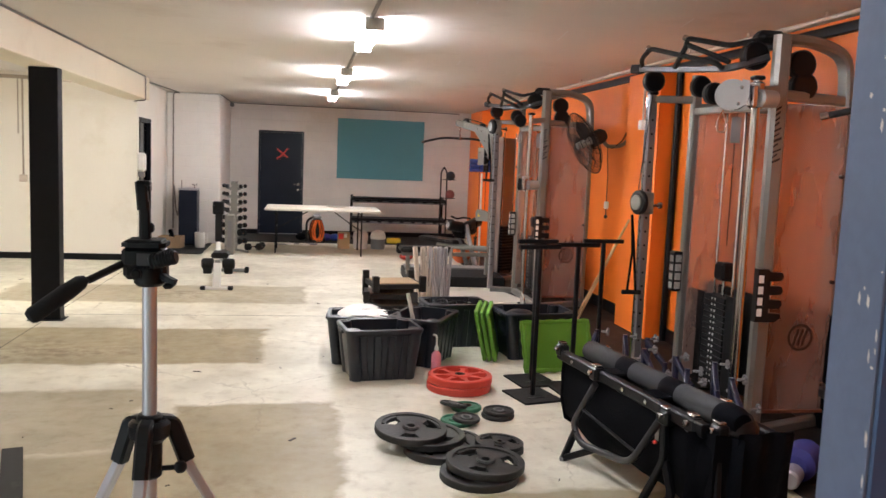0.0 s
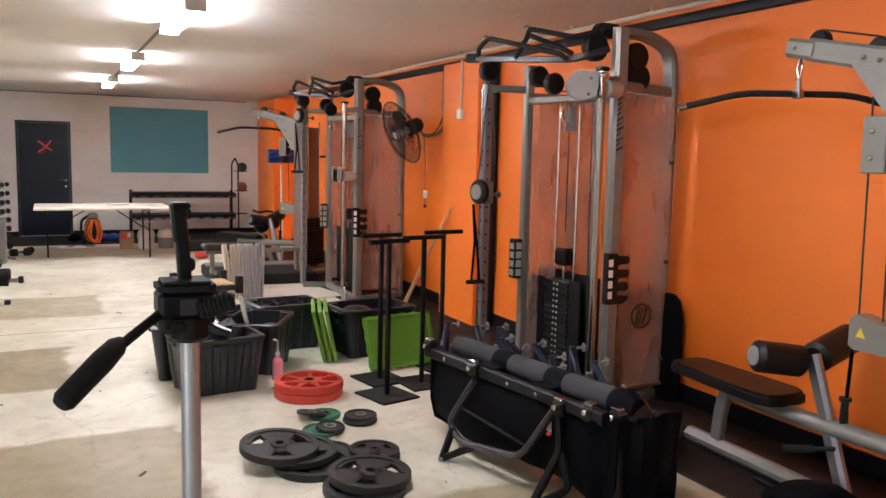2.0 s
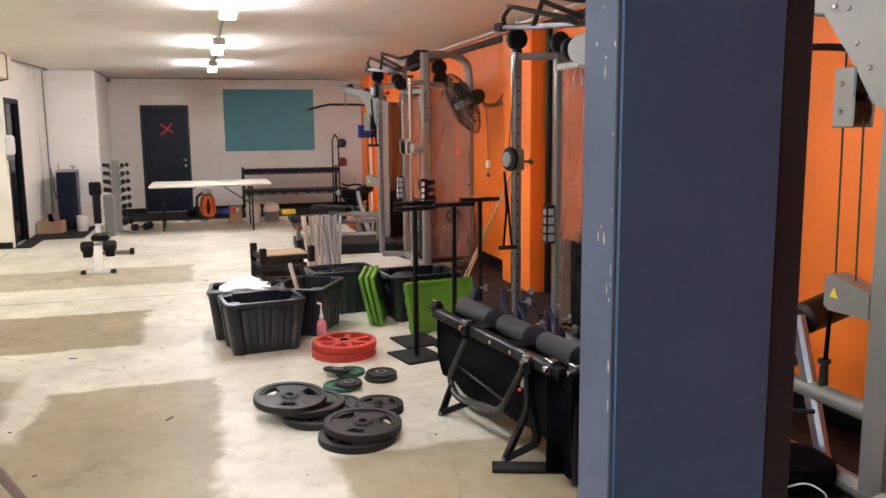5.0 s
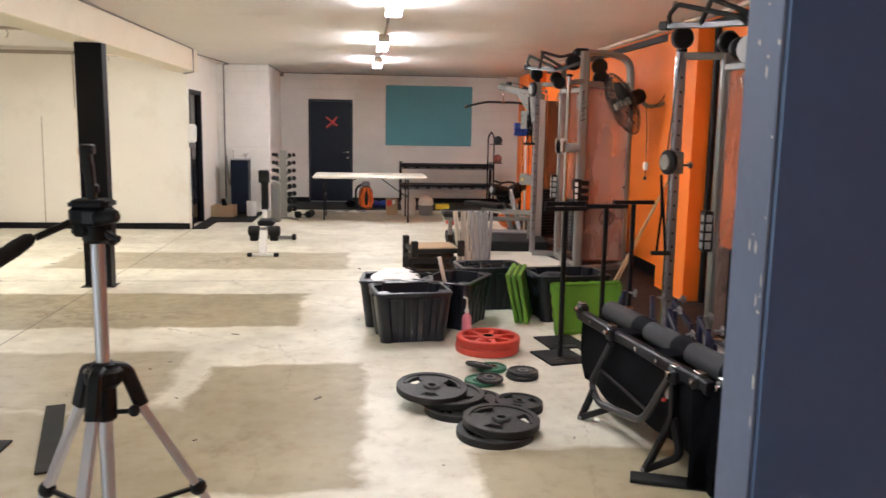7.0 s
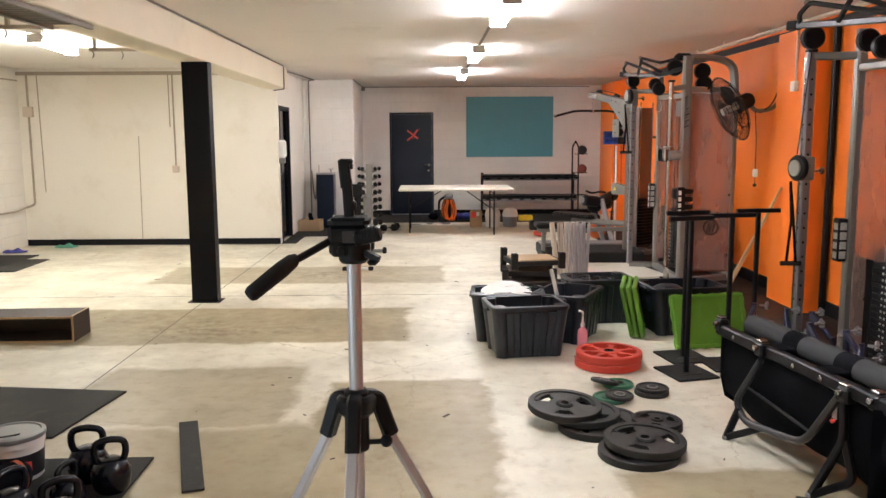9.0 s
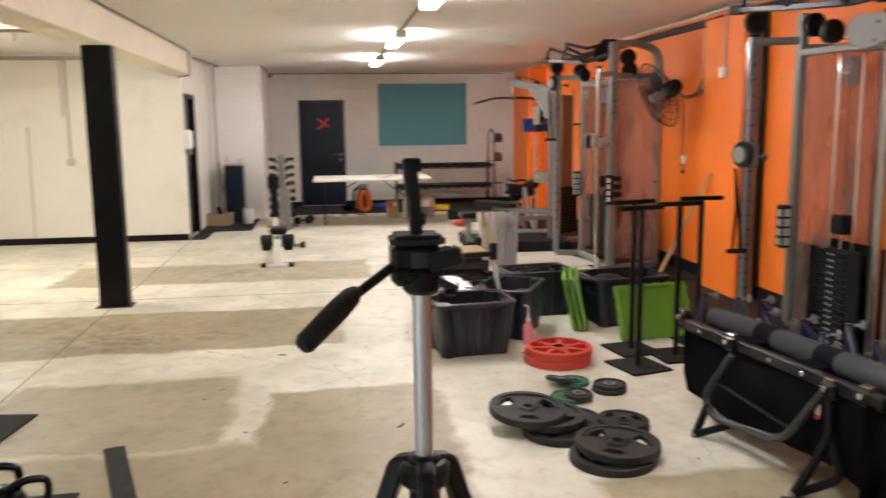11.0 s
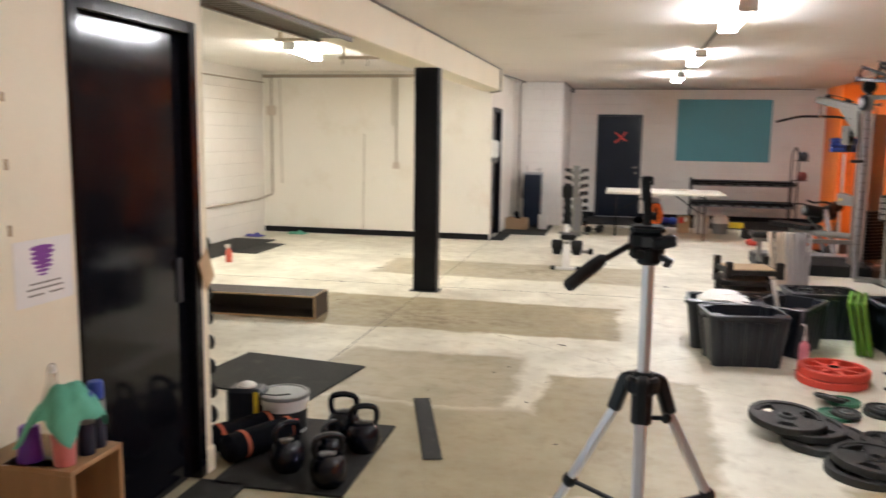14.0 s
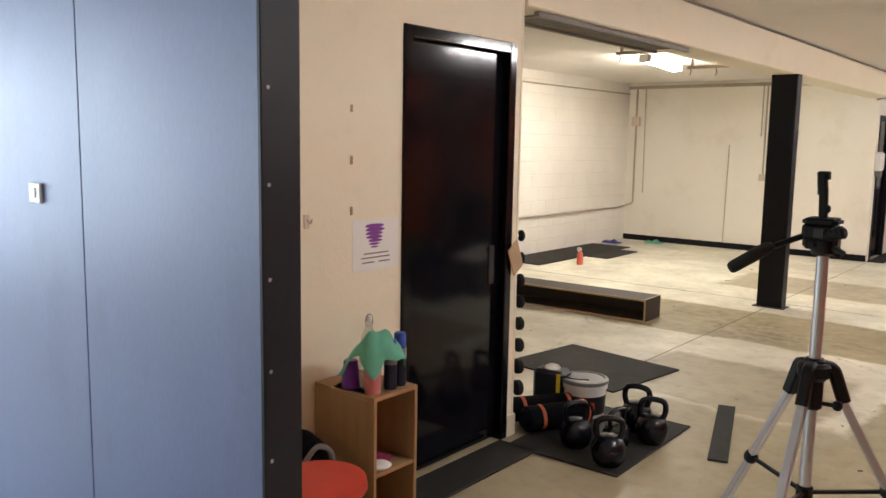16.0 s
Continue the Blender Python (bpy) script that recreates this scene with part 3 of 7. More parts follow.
for a, c in (((-0.47, 1.52), (-0.26, 1.73)), ((-0.47, 1.72), (-0.25, 1.55)), ((-0.40, 1.63), (-0.22, 1.74)), ((-0.46, 1.50), (-0.30, 1.60))):
    mk.bar([(a[0], YF + 0.028, a[1]), ((a[0] + c[0]) / 2 + 0.02, YF + 0.028, (a[1] + c[1]) / 2 - 0.015), (c[0], YF + 0.028, c[1])], 0.003, 0.032, 0.05, up=(1, 0, 1))
part("painted_cross", mk, REDINK, door, "red cross of tape strokes")
solid("wall_board", B().box(0.727, 2.49, YF - 0.012, YF - 0.001, 1.175, 2.382, 0.002), TEAL, "plain teal board fixed to the white wall", "board")

# left side: near wall with a door, deep bay behind a beam, then the far stretch
NY0, NY1, NH = 2.305, 3.16, 2.095
b = B().box(XL - 0.14, XL, 1.1, NY0, 0, H, 0).box(XL - 0.14, XL, NY1, 3.215, 0, H, 0).box(XL - 0.14, XL, NY0, NY1, NH, H, 0)
structure("wall_left_near", b, PLASTER, "cream plastered wall", "wall")
d2 = tagged(thing("door_2", "closed high gloss black door in a black frame", "door"), kind="structure")
fr = B()
for y0, y1, z0, z1 in ((NY0, NY0 + 0.055, 0, NH), (NY1 - 0.055, NY1, 0, NH), (NY0 + 0.055, NY1 - 0.055, NH - 0.055, NH)):
    fr.box(XL - 0.13, XL + 0.014, y0, y1, z0, z1, 0.005)
part("frame", fr, BLACK_GLOSS, d2)
part("leaf", B().box(XL - 0.075, XL - 0.035, NY0 + 0.058, NY1 - 0.058, 0.012, NH - 0.058, 0.003), BLACK_GLOSS, d2)
part("door_handle", B().box(XL - 0.035, XL - 0.026, NY1 - 0.14, NY1 - 0.10, 0.86, 1.06, 0.003), DARKSTEEL, d2)
tagb = thing("hanging_tag", "brown cardboard tag hanging on the door edge", "tag")
part("card", B().box(-0.003, 0.003, -0.055, 0.055, -0.16, 0, 0.001, pose(XL + 0.03, NY1 - 0.02, 1.06, 28, 0, 6)), CARD, tagb)
part("string", B().tube([(XL + 0.028, NY1 - 0.03, 1.06), (XL + 0.018, NY1 - 0.03, 1.17)], 0.002, 5), INK, tagb)
structure("wall_end_trim", B().box(XL - 0.142, XL + 0.003, 3.215, 3.232, 0, H, 0.002).box(XL - 0.02, XL + 0.014, NY1 + 0.003, 3.24, 0, 0.12, 0.003), PLASTER, "white painted wall end", "trim")

AX, AY = -6.04, 12.28
structure("wall_bay_near", B().box(AX, XL - 0.142, 3.0, 3.2, 0, H, 0), PLASTER, "cream plastered wall", "wall")
structure("wall_bay_side", B().box(AX - 0.2, AX, 3.0, AY + 0.2, 0, H, 0), WHITE_SIDE, "white painted block wall", "wall")
XF = -2.27
LD0, LD1, LDH = 12.42, 13.3, 2.06
structure("wall_bay_back", B().box(AX, XF, AY, AY + 0.14, 0, H, 0), BACK_WALL, "cream painted sheet wall with faint seams", "wall")
b = B().box(XF - 0.14, XF, LD1, YF, 0, H, 0).box(XF - 0.14, XF, AY + 0.14, LD0, 0, H, 0).box(XF - 0.14, XF, LD0, LD1, LDH, H, 0)
structure("wall_left_far", b, BACK_WALL, "cream painted wall", "wall")
# unseen walls behind the doorway, coloured black to stand for the unlit room
structure("side_room_walls", B().box(XF - 2.0, XF - 0.145, LD1 + 0.3, LD1 + 0.4, 0, H, 0).box(XF - 2.1, XF - 2.0, AY + 0.15, LD1 + 0.4, 0, H, 0), BLACK_PAINT, "unseen side room walls, coloured black in place of darkness", "wall")
d3 = tagged(thing("door_3", "open doorway with black frame, filled by a black sheet as darkness", "door"), kind="structure")
fr = B()
for y0, y1, z0, z1 in ((LD0, LD0 + 0.06, 0, LDH), (LD1 - 0.06, LD1, 0, LDH), (LD0 + 0.06, LD1 - 0.06, LDH - 0.06, LDH)):
    fr.box(XF - 0.12, XF + 0.012, y0, y1, z0, z1, 0.004)
part("frame", fr, BLACK_PAINT, d3)
# black sheet across the opening, its colour standing for the dark beyond
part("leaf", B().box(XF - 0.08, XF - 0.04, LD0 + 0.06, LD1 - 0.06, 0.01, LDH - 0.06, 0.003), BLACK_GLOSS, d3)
disp = thing("soap_dispenser", "white wall dispenser beside the dark doorway", "dispenser")
part("body", B().box(XF + 0.002, XF + 0.11, 12.26, 12.40, 1.28, 1.55, 0.03), WHITEP, disp)
part("bracket", B().box(XF, XF + 0.09, 12.33, 12.39, 1.20, 1.28, 0.01), GREY, disp)

structure("pillar", B().box(XF, -1.37, 14.76, YF, 0, H, 0.02), WHITE_WALL, "white painted block pillar", "pillar")
structure("beam", B().box(-2.42, -2.10, 3.232, AY - 0.002, 2.29, H, 0.008), PLASTER, "cream painted ceiling beam", "beam")

# black steel column under the beam
b = B().box(-2.345, -2.10, 7.90, 7.914, 0.008, 2.29, 0.003).box(-2.345, -2.10, 8.026, 8.04, 0.008, 2.29, 0.003).box(-2.230, -2.216, 7.914, 8.026, 0.008, 2.29, 0)
b.box(-2.112, -2.10, 7.914, 8.026, 0.008, 2.29, 0)
post = tagged(thing("steel_column", "black painted steel column on a base plate", "column"), kind="structure")
part("shaft", b, BLACK_PAINT, post)
part("base_plate", B().box(-2.38, -2.07, 7.87, 8.07, 0, 0.008, 0.002), BLACK_PAINT, post)

# right side wall with block pilasters
structure("wall_right", B().box(XR, XR + 0.2, -6.0, YF, 0, H, 0), ORANGE, "orange painted block wall", "wall")
for y0, y1, x0 in ((7.13, 7.87, 3.26), (14.2, 14.75, 3.14)):
    structure("pilaster", B().box(x0, XR - 0.002, y0, y1, 0, H - 0.09, 0.006), ORANGE_END, "orange painted block pilaster", "pilaster")
# real skirting past the pilaster; the near run is a shadow line drawn black
structure("baseboard", B().box(XR - 0.018, XR - 0.001, 2.2, 7.128, 0, 0.13, 0.003).box(XR - 0.018, XR - 0.001, 7.872, 14.198, 0, 0.13, 0.003), BLACK_PAINT, "black skirting along the orange wall, near run standing for a shadow line", "baseboard")
structure("baseboard_bay", B().box(AX + 0.001, XF - 0.003, AY - 0.02, AY - 0.001, 0, 0.09, 0.003), BLACK_PAINT, "black skirting", "baseboard")
structure("baseboard_far", B().box(-1.36, DX0 - 0.002, YF - 0.018, YF - 0.001, 0, 0.1, 0.003).box(DX1 + 0.002, XR - 0.02, YF - 0.018, YF - 0.001, 0, 0.1, 0.003), BLACK_PAINT, "black skirting", "baseboard")
# solid charcoal strip, its colour stands for the shaded gap under the ceiling
structure("ceiling_gap_strip", B().box(XR - 0.05, XR - 0.003, 1.5, 13.9, H - 0.10, H - 0.035, 0.004), DARK_EDGE, "charcoal strip put in for the dark gap at the wall head", "trim")

# partition: blue sheeted wall and column beside the entrance
part_w = tagged(thing("partition", "slate blue sheeted partition with charcoal edge strip", "partition"), kind="structure")
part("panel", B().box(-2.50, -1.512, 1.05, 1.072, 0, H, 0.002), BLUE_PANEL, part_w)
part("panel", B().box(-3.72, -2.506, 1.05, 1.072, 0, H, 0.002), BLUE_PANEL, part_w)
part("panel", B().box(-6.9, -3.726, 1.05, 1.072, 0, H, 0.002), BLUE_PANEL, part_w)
part("core", B().box(-6.9, -1.52, 1.073, 1.18, 0, H, 0), PLASTER, part_w)
part("edge_strip", B().box(-1.511, -1.495, 1.046, 1.186, 0, H, 0.003), DARK_EDGE, part_w)
for i in range(10):
    part("screw", B().cyl((-1.4945, 1.07, 0.14 + 0.265 * i), (-1.492, 1.07, 0.14 + 0.265 * i), 0.006, 8, 0.001), ALU, part_w)
sw = thing("light_switch", "small white square wall switch", "switch")
part("plate", B().box(-2.885, -2.795, 1.036, 1.049, 1.335, 1.412, 0.004), WHITEP, sw)
part("rocker", B().box(-2.855, -2.825, 1.031, 1.037, 1.355, 1.392, 0.003), WHITEP, sw)

col = tagged(thing("blue_column", "dark blue boxed column with scuffed edges and one side coloured as daylit", "column"), kind="structure")
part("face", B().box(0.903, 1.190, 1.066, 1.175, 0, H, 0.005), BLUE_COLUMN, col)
# thin paler sheet, carries the window light on this side in its colour
part("side_face", B().box(0.897, 0.9025, 1.068, 1.173, 0, H, 0.001), BLUE_DAYLIT, col, "scuffed side face, coloured paler for the daylight on it")
part("edge_strip", B().box(1.1905, 1.245, 1.072, 1.175, 0, H, 0.003), DARK_EDGE, col)
rng = random.Random(4)
sc = B()
for i in range(60):
    z, w, h = rng.uniform(0.2, 2.5), rng.uniform(0.002, 0.006), rng.choice((0.004, 0.006, 0.01, 0.022))
    y = rng.gauss(1.070, 0.008) if rng.random() < 0.75 else rng.uniform(1.08, 1.17)
    y = min(1.168, max(1.070, y))
    sc.add([(0.8962, y, z), (0.8962, y + w, z + 0.3 * h), (0.8962, y + w * 0.7, z + h), (0.8962, y - 0.3 * w, z + 0.6 * h)], [(0, 1, 2, 3)])
part("paint_chip", sc, PIPE, col, "pale chips along the column's edge", 0)

# the front room behind the camera
structure("wall_front_left", B().box(-7.0, -6.8, -3.4, -2.6, 0, H, 0).box(-7.0, -6.8, 0.75, 1.18, 0, H, 0).box(-7.0, -6.8, -2.6, 0.75, 0, 0.85, 0), PLASTER, "cream wall with a wide shopfront opening", "wall")
structure("wall_front_back", B().box(-7.0, XR, -3.6, -3.4, 0, H, 0), PLASTER, "cream wall", "wall")
structure("window_1", B().box(-6.92, -6.88, -2.6, 0.75, 0.85, 0.90, 0.003).box(-6.92, -6.88, -2.6, 0.75, H - 0.05, H, 0.003).box(-6.92, -6.88, -0.95, -0.89, 0.90, H - 0.05, 0.003), ALU, "aluminium shopfront frame", "window")
structure("ground", B().box(-90, -7.0, -60, 60, -0.25, -0.15, 0), material("grey_asphalt", (0.06, 0.06, 0.06), 0.85, vary=0.2, scale=1.0), "asphalt outside the shopfront", "ground")

# ---- ceiling services ----
structure("ceiling_pipe", B().tube([(3.22, 1.4, H - 0.045), (3.22, 13.4, H - 0.045)], 0.016, 10), PIPE, "cream pipe under the ceiling along the orange wall", "pipe")
hg = B()
for i in range(13):
    hg.box(3.212, 3.228, 2.0 + 0.9 * i, 2.012 + 0.9 * i, H - 0.06, H, 0)
structure("pipe_hanger", hg, PIPE, "small pipe straps", "bracket")
b = B().box(0.525, 0.55, 4.5, 13.2, H - 0.018, H, 0.003)
structure("ceiling_conduit", b, DARKPIPE, "grey conduit feeding the ceiling lamps", "conduit")
b = B().tube([(-2.085, 3.3, H - 0.012), (-2.085, 11.9, H - 0.012), (-2.085, 11.9, 2.27), (-2.3, 12.26, 2.27)], 0.009, 6, 0.04)
b.tube([(-2.25, 12.3, H - 0.012), (-2.05, 14.74, H - 0.012), (-2.15, 14.74, H - 0.012), (-2.15, 14.74, 0.25)], 0.012, 6, 0.05)
b.tube([(-1.36, 14.75, H - 0.012), (-1.35, 16.72, H - 0.02), (2.9, 16.72, H - 0.02), (3.1, 16.2, H - 0.06)], 0.010, 6, 0.05)
structure("wall_conduit", b, DARKPIPE, "grey cable conduit along the wall head", "conduit")
b = B().box(AX + 0.002, -2.4, AY - 0.03, AY - 0.002, H - 0.10, H - 0.05, 0.003).tube([(-5.89, AY - 0.02, H - 0.1), (-5.89, AY - 0.02, 0.62), (-5.99, 11.9, 0.55), (-6.02, 6.0, 0.55)], 0.016, 8, 0.05)
b.tube([(-5.74, AY - 0.02, H - 0.1), (-5.72, AY - 0.015, 0.8)], 0.007, 6).tube([(-6.0, 3.5, 2.42), (-6.0, 12.2, 2.42)], 0.012, 6)
b.tube([(-4.31, AY - 0.012, 1.62), (-4.33, AY - 0.012, 0.1)], 0.006, 6).tube([(-3.78, AY - 0.012, 2.5), (-3.78, AY - 0.012, 1.18)], 0.012, 6).tube([(-3.84, AY - 0.012, 2.5), (-3.84, AY - 0.012, 1.75)], 0.008, 6)
structure("bay_conduit", b, BAYPIPE, "painted conduits on the bay walls", "conduit")
structure("junction_box", B().box(-3.83, -3.73, AY - 0.04, AY - 0.002, 1.08, 1.18, 0.006).box(-5.96, -5.82, AY - 0.06, AY - 0.002, 1.9, 2.05, 0.006).box(-6.03, -5.94, 8.6, 8.8, 2.30, 2.42, 0.006).box(-6.03, -5.97, 7.9, 8.05, 0.50, 0.62, 0.006), PIPE, "small painted junction boxes", "box")
b = B()
for i in range(26):
    b.box(-2.40, -2.15, 3.5 + 0.07 * i, 3.53 + 0.07 * i, 2.276, 2.289, 0)
b.box(-2.42, -2.39, 3.4, 5.4, 2.262, 2.289, 0).box(-2.17, -2.14, 3.4, 5.4, 2.262, 2.289, 0)
structure("cable_tray", b, DARKPIPE, "slotted steel cable tray under the beam", "tray")
for y in (5.6, 7.0, 9.6):
    hung = thing("beam_bracket", "old steel angle bracket with loose wires under the beam", "bracket", pose(-2.46, y, 0), "beam brackets")
    part("angle", B().box(-0.36, 0.03, -0.02, 0.02, 2.292, 2.318, 0.003), PIPE, hung)
    part("hanger", B().box(0.0, 0.03, -0.016, 0.016, 2.318, 2.45, 0.002), PIPE, hung)
    part("hanger", B().box(-0.33, -0.305, -0.012, 0.012, 2.318, H, 0.002), PIPE, hung)
    for x, z in ((-0.34, 2.24), (-0.10, 2.23)):
        part("wire", B().tube([(x, 0, 2.296), (x + 0.012, 0.01, (z + 2.296) / 2), (x - 0.006, 0.012, z)], 0.004, 6, 0.02), DARKPIPE, hung)

def lamp(name, m, label, light=TUBE_LIGHT):
    t = thing(name, label, "ceiling lamp", m, "ceiling lamps")
    part("batten", B().box(-0.035, 0.035, -0.62, 0.62, -0.055, 0.0, 0.006), WHITEP, t)
    for y in (-0.62, 0.62):
        part("end_cap", B().box(-0.07, 0.07, y - 0.015, y + 0.015, -0.095, -0.005, 0.005), WHITEP, t)
    for x in (-0.047, 0.047):
        part("tube", B().tube([(x, -0.603, -0.072), (x, 0.603, -0.072)], 0.014, 8), light, t, "lit fluorescent tube")
    return t

for x, y in ((0.56, 6.6), (0.53, 9.98), (0.505, 13.1), (0.6, 3.1)):
    lamp("ceiling_lamp", pose(x, y, H - 0.002), "twin tube fluorescent batten, lit, on the ceiling")
lamp("ceiling_lamp", pose(-3.93, 8.85, H - 0.002, 0, 0, 8), "twin tube fluorescent batten, lit, in the side bay", TUBE_BAY)


# ---- strength machines ----
def weight_stack(t, x, y, w=0.32, d=0.13, rows=15):
    for i in range(rows):
        z = 0.14 + 0.041 * i
        part("weight_plate", B().box(x - d / 2, x + d / 2, y - w / 2, y + w / 2, z, z + 0.037, 0.004), STACK, t)
    lab = B()
    for i in range(rows):
        z = 0.14 + 0.041 * i
        lab.box(x - d / 2 - 0.0015, x - d / 2 - 0.0002, y - 0.030, y - 0.010, z + 0.012, z + 0.026, 0)
        lab.box(x - d / 2 - 0.0015, x - d / 2 - 0.0002, y + 0.012, y + 0.030, z + 0.012, z + 0.026, 0)
    tagged(part("plate_label", lab, CARDPRINT, t, "column of pale number tabs"), kind="stuff")
    part("guide_rod", B().cyl((x, y - 0.12, 0.1), (x, y - 0.12, 2.02), 0.009, 10), CHROME, t)
    part("guide_rod", B().cyl((x, y + 0.12, 0.1), (x, y + 0.12, 2.02), 0.009, 10), CHROME, t)


def pulley(t, c, r, axis="y", name="pulley_cover", mat=None, w=0.05):
    a = Vector({"x": (1, 0, 0), "y": (0, 1, 0)}[axis]) * w / 2
    part(name, B().cyl(Vector(c) - a, Vector(c) + a, r, 20, 0.012), mat or PLASTIC, t)


def carriage(t, x, y, z):
    """A sliding pulley carriage on an adjustable column, with its cable and handle strap."""
    p = part("carriage", B().box(x - 0.045, x + 0.045, y - 0.05, y + 0.05, z - 0.085, z + 0.075, 0.01).box(x - 0.02, x + 0.02, y - 0.07, y + 0.07, z - 0.06, z + 0.02, 0.006), SILVER, t, "silver sliding pulley carriage")
    part("wheel", B().cyl((x - 0.045, y - 0.03, z), (x - 0.085, y - 0.04, z), 0.088, 24, 0.008), PLASTIC, p, "black pulley wheel")
    part("wheel_cover", B().cyl((x - 0.085, y - 0.04, z), (x - 0.10, y - 0.044, z), 0.055, 20, 0.004), SILVER, p)
    part("knob", B().cyl((x + 0.045, y, z - 0.02), (x + 0.11, y, z - 0.02), 0.010, 10).cyl((x + 0.10, y, z - 0.02), (x + 0.125, y, z - 0.02), 0.024, 12), CHROME, p)


def cable_machine(name, at, label, left_z=1.36, right_z=2.04, swing=0.0):
    t = thing(name, label, "cable machine", at, "cable machines")
    CL, CR, P2, FA, RE = (-0.37, 0.62), (-0.29, -0.62), (-0.08, 0.53), (-0.10, -0.53), (0.47, -0.34)
    # adjustable chrome columns with index holes
    c = part("column", B().bar([(*CL, 0.05), (*CL, 2.13)], 0.06, 0.055, up=(0, 1, 0)), STEEL, t, "steel column with index holes")
    holes = B()
    for i in range(17):
        z = 0.35 + 0.1 * i
        holes.cyl((CL[0] - 0.0305, CL[1], z), (CL[0] - 0.0298, CL[1], z), 0.009, 8, 0.0003)
        holes.cyl((CL[0], CL[1] - 0.0283, z), (CL[0], CL[1] - 0.0272, z), 0.009, 8, 0.0003)
    tagged(part("index_hole", holes, INK, c), kind="stuff")
    part("column_trim", B().bar([(CL[0] - 0.034, CL[1] + 0.012, 0.06), (CL[0] - 0.034, CL[1] + 0.012, 2.10)], 0.006, 0.02, up=(0, 1, 0)), CHROME, t)
    part("column", B().cyl((*CR, 0.05), (*CR, 2.13), 0.024, 18), CHROME, t, "round chrome column")
    for x, y in (CL, CR):
        part("column_cap", B().box(x - 0.033, x + 0.033, y - 0.033, y + 0.033, 2.125, 2.15, 0.008), PLASTIC, t)
    part("upright", B().bar([(*P2, 0.03), (*P2, 2.27)], 0.065, 0.065, up=(0, 1, 0)), SILVER, t)
    part("main_upright", B().bar([(*FA, 0.03), (*FA, 2.40)], 0.098, 0.075, up=(0, 1, 0), b=0.02), SILVER, t, "wide silver upright with lettering")
    part("rear_upright", B().bar([(-0.15, -0.40, 2.40), (0.22, -0.38, 2.40), (RE[0] - 0.02, RE[1], 2.33), (RE[0], RE[1], 2.1), (RE[0], RE[1], 0.04)], 0.06, 0.10, 0.20, up=(0, 1, 0), b=0.015), SILVER, t, "silver arch bending down to the rear foot")
    part("rear_upright", B().bar([(RE[0], 0.45, 2.2), (RE[0], 0.45, 0.04)], 0.06, 0.06, up=(0, 1, 0)), SILVER, t)
    # cross members
    for p0, p1, w in (((CL[0], CL[1], 2.10), (P2[0], P2[1], 2.10), 0.05), ((P2[0], P2[1], 2.02), (FA[0], FA[1], 2.0), 0.05), ((CR[0], CR[1], 2.06), (FA[0], FA[1], 2.09), 0.055), ((FA[0], FA[1], 2.06), (RE[0], RE[1], 2.06), 0.06), ((P2[0], P2[1], 2.05), (RE[0], 0.45, 2.05), 0.05), ((RE[0], 0.45, 2.05), (RE[0], RE[1], 2.05), 0.05)):
        part("crossbar", B().bar([p0, p1], w, w), SILVER, t)
    # pull-up bar with angled grips
    part("pull_up_bar", B().bar([(-0.50, 0.60, 2.30), (-0.44, 0.1, 2.25), (-0.34, -0.40, 2.21), (-0.14, -0.47, 2.28)], 0.035, 0.04, 0.12), DARKSTEEL, t, "dark pull-up bar")
    part("bar_end", B().bar([(-0.51, 0.66, 2.305), (-0.495, 0.56, 2.297)], 0.05, 0.06), RUBBER, t)
    for p in ([(-0.50, 0.53, 2.31), (-0.54, 0.46, 2.35), (-0.52, 0.36, 2.41), (-0.41, -0.36, 2.24), (-0.37, -0.36, 2.21)], [(-0.46, 0.10, 2.26), (-0.47, -0.06, 2.37), (-0.47, -0.08, 2.42), (-0.34, -0.38, 2.345), (-0.20, -0.41, 2.38)], [(-0.47, -0.10, 2.375), (-0.38, -0.28, 2.295), (-0.33, -0.36, 2.25)]):
        part("grip", B().tube(p, 0.016, 10, 0.04), RUBBER, t, "black rubber pull-up grip")
    for c in ((-0.525, 0.385, 2.415), (-0.476, -0.062, 2.425)):
        part("grip_end", B().ball(c, 0.021, 10), CHROME, t)
    part("arch_cap", B().box(-0.20, -0.02, -0.46, -0.34, 2.365, 2.44, 0.03), RUBBER, t)
    # pulleys
    pulley(t, (-0.40, 0.55, 2.215), 0.075, "y", w=0.07)
    pulley(t, (-0.26, 0.12, 2.15), 0.07, "y", w=0.06)
    pulley(t, (-0.27, -0.08, 2.09), 0.07, "y", w=0.06)
    pulley(t, (-0.20, -0.41, 2.29), 0.085, "y", w=0.07)
    pulley(t, (0.08, -0.45, 2.25), 0.085, "y", w=0.07)
    pulley(t, (0.10, -0.45, 2.12), 0.085, "y", w=0.07)
    # pulley carriage on the round column: rounded side plate, collar and pivot barrel
    x, y, z = CR[0], CR[1], right_z
    outline = [(0.09 * math.cos(radians(q)) - 0.02, 0.085 * math.sin(radians(q)) + 0.01) for q in range(60, 271, 15)] + [(0.02, -0.066), (0.058, -0.04), (0.07, 0.01), (0.068, 0.088), (0.03, 0.094)]
    face = pose(x, y, z, 0, 0, swing) @ pose(-0.165, -0.07, -0.02) @ look((0, 0, 0), (0.42, 0.90, 0)).to_3x3().to_4x4()
    pp = part("pulley_plate", B().prism(outline, 0.0, 0.012, face), STEELPLATE, t, "pale steel pulley side plate with a rounded outline")
    part("back_plate", B().prism(outline, -0.06, -0.05, face), STEELPLATE, pp)
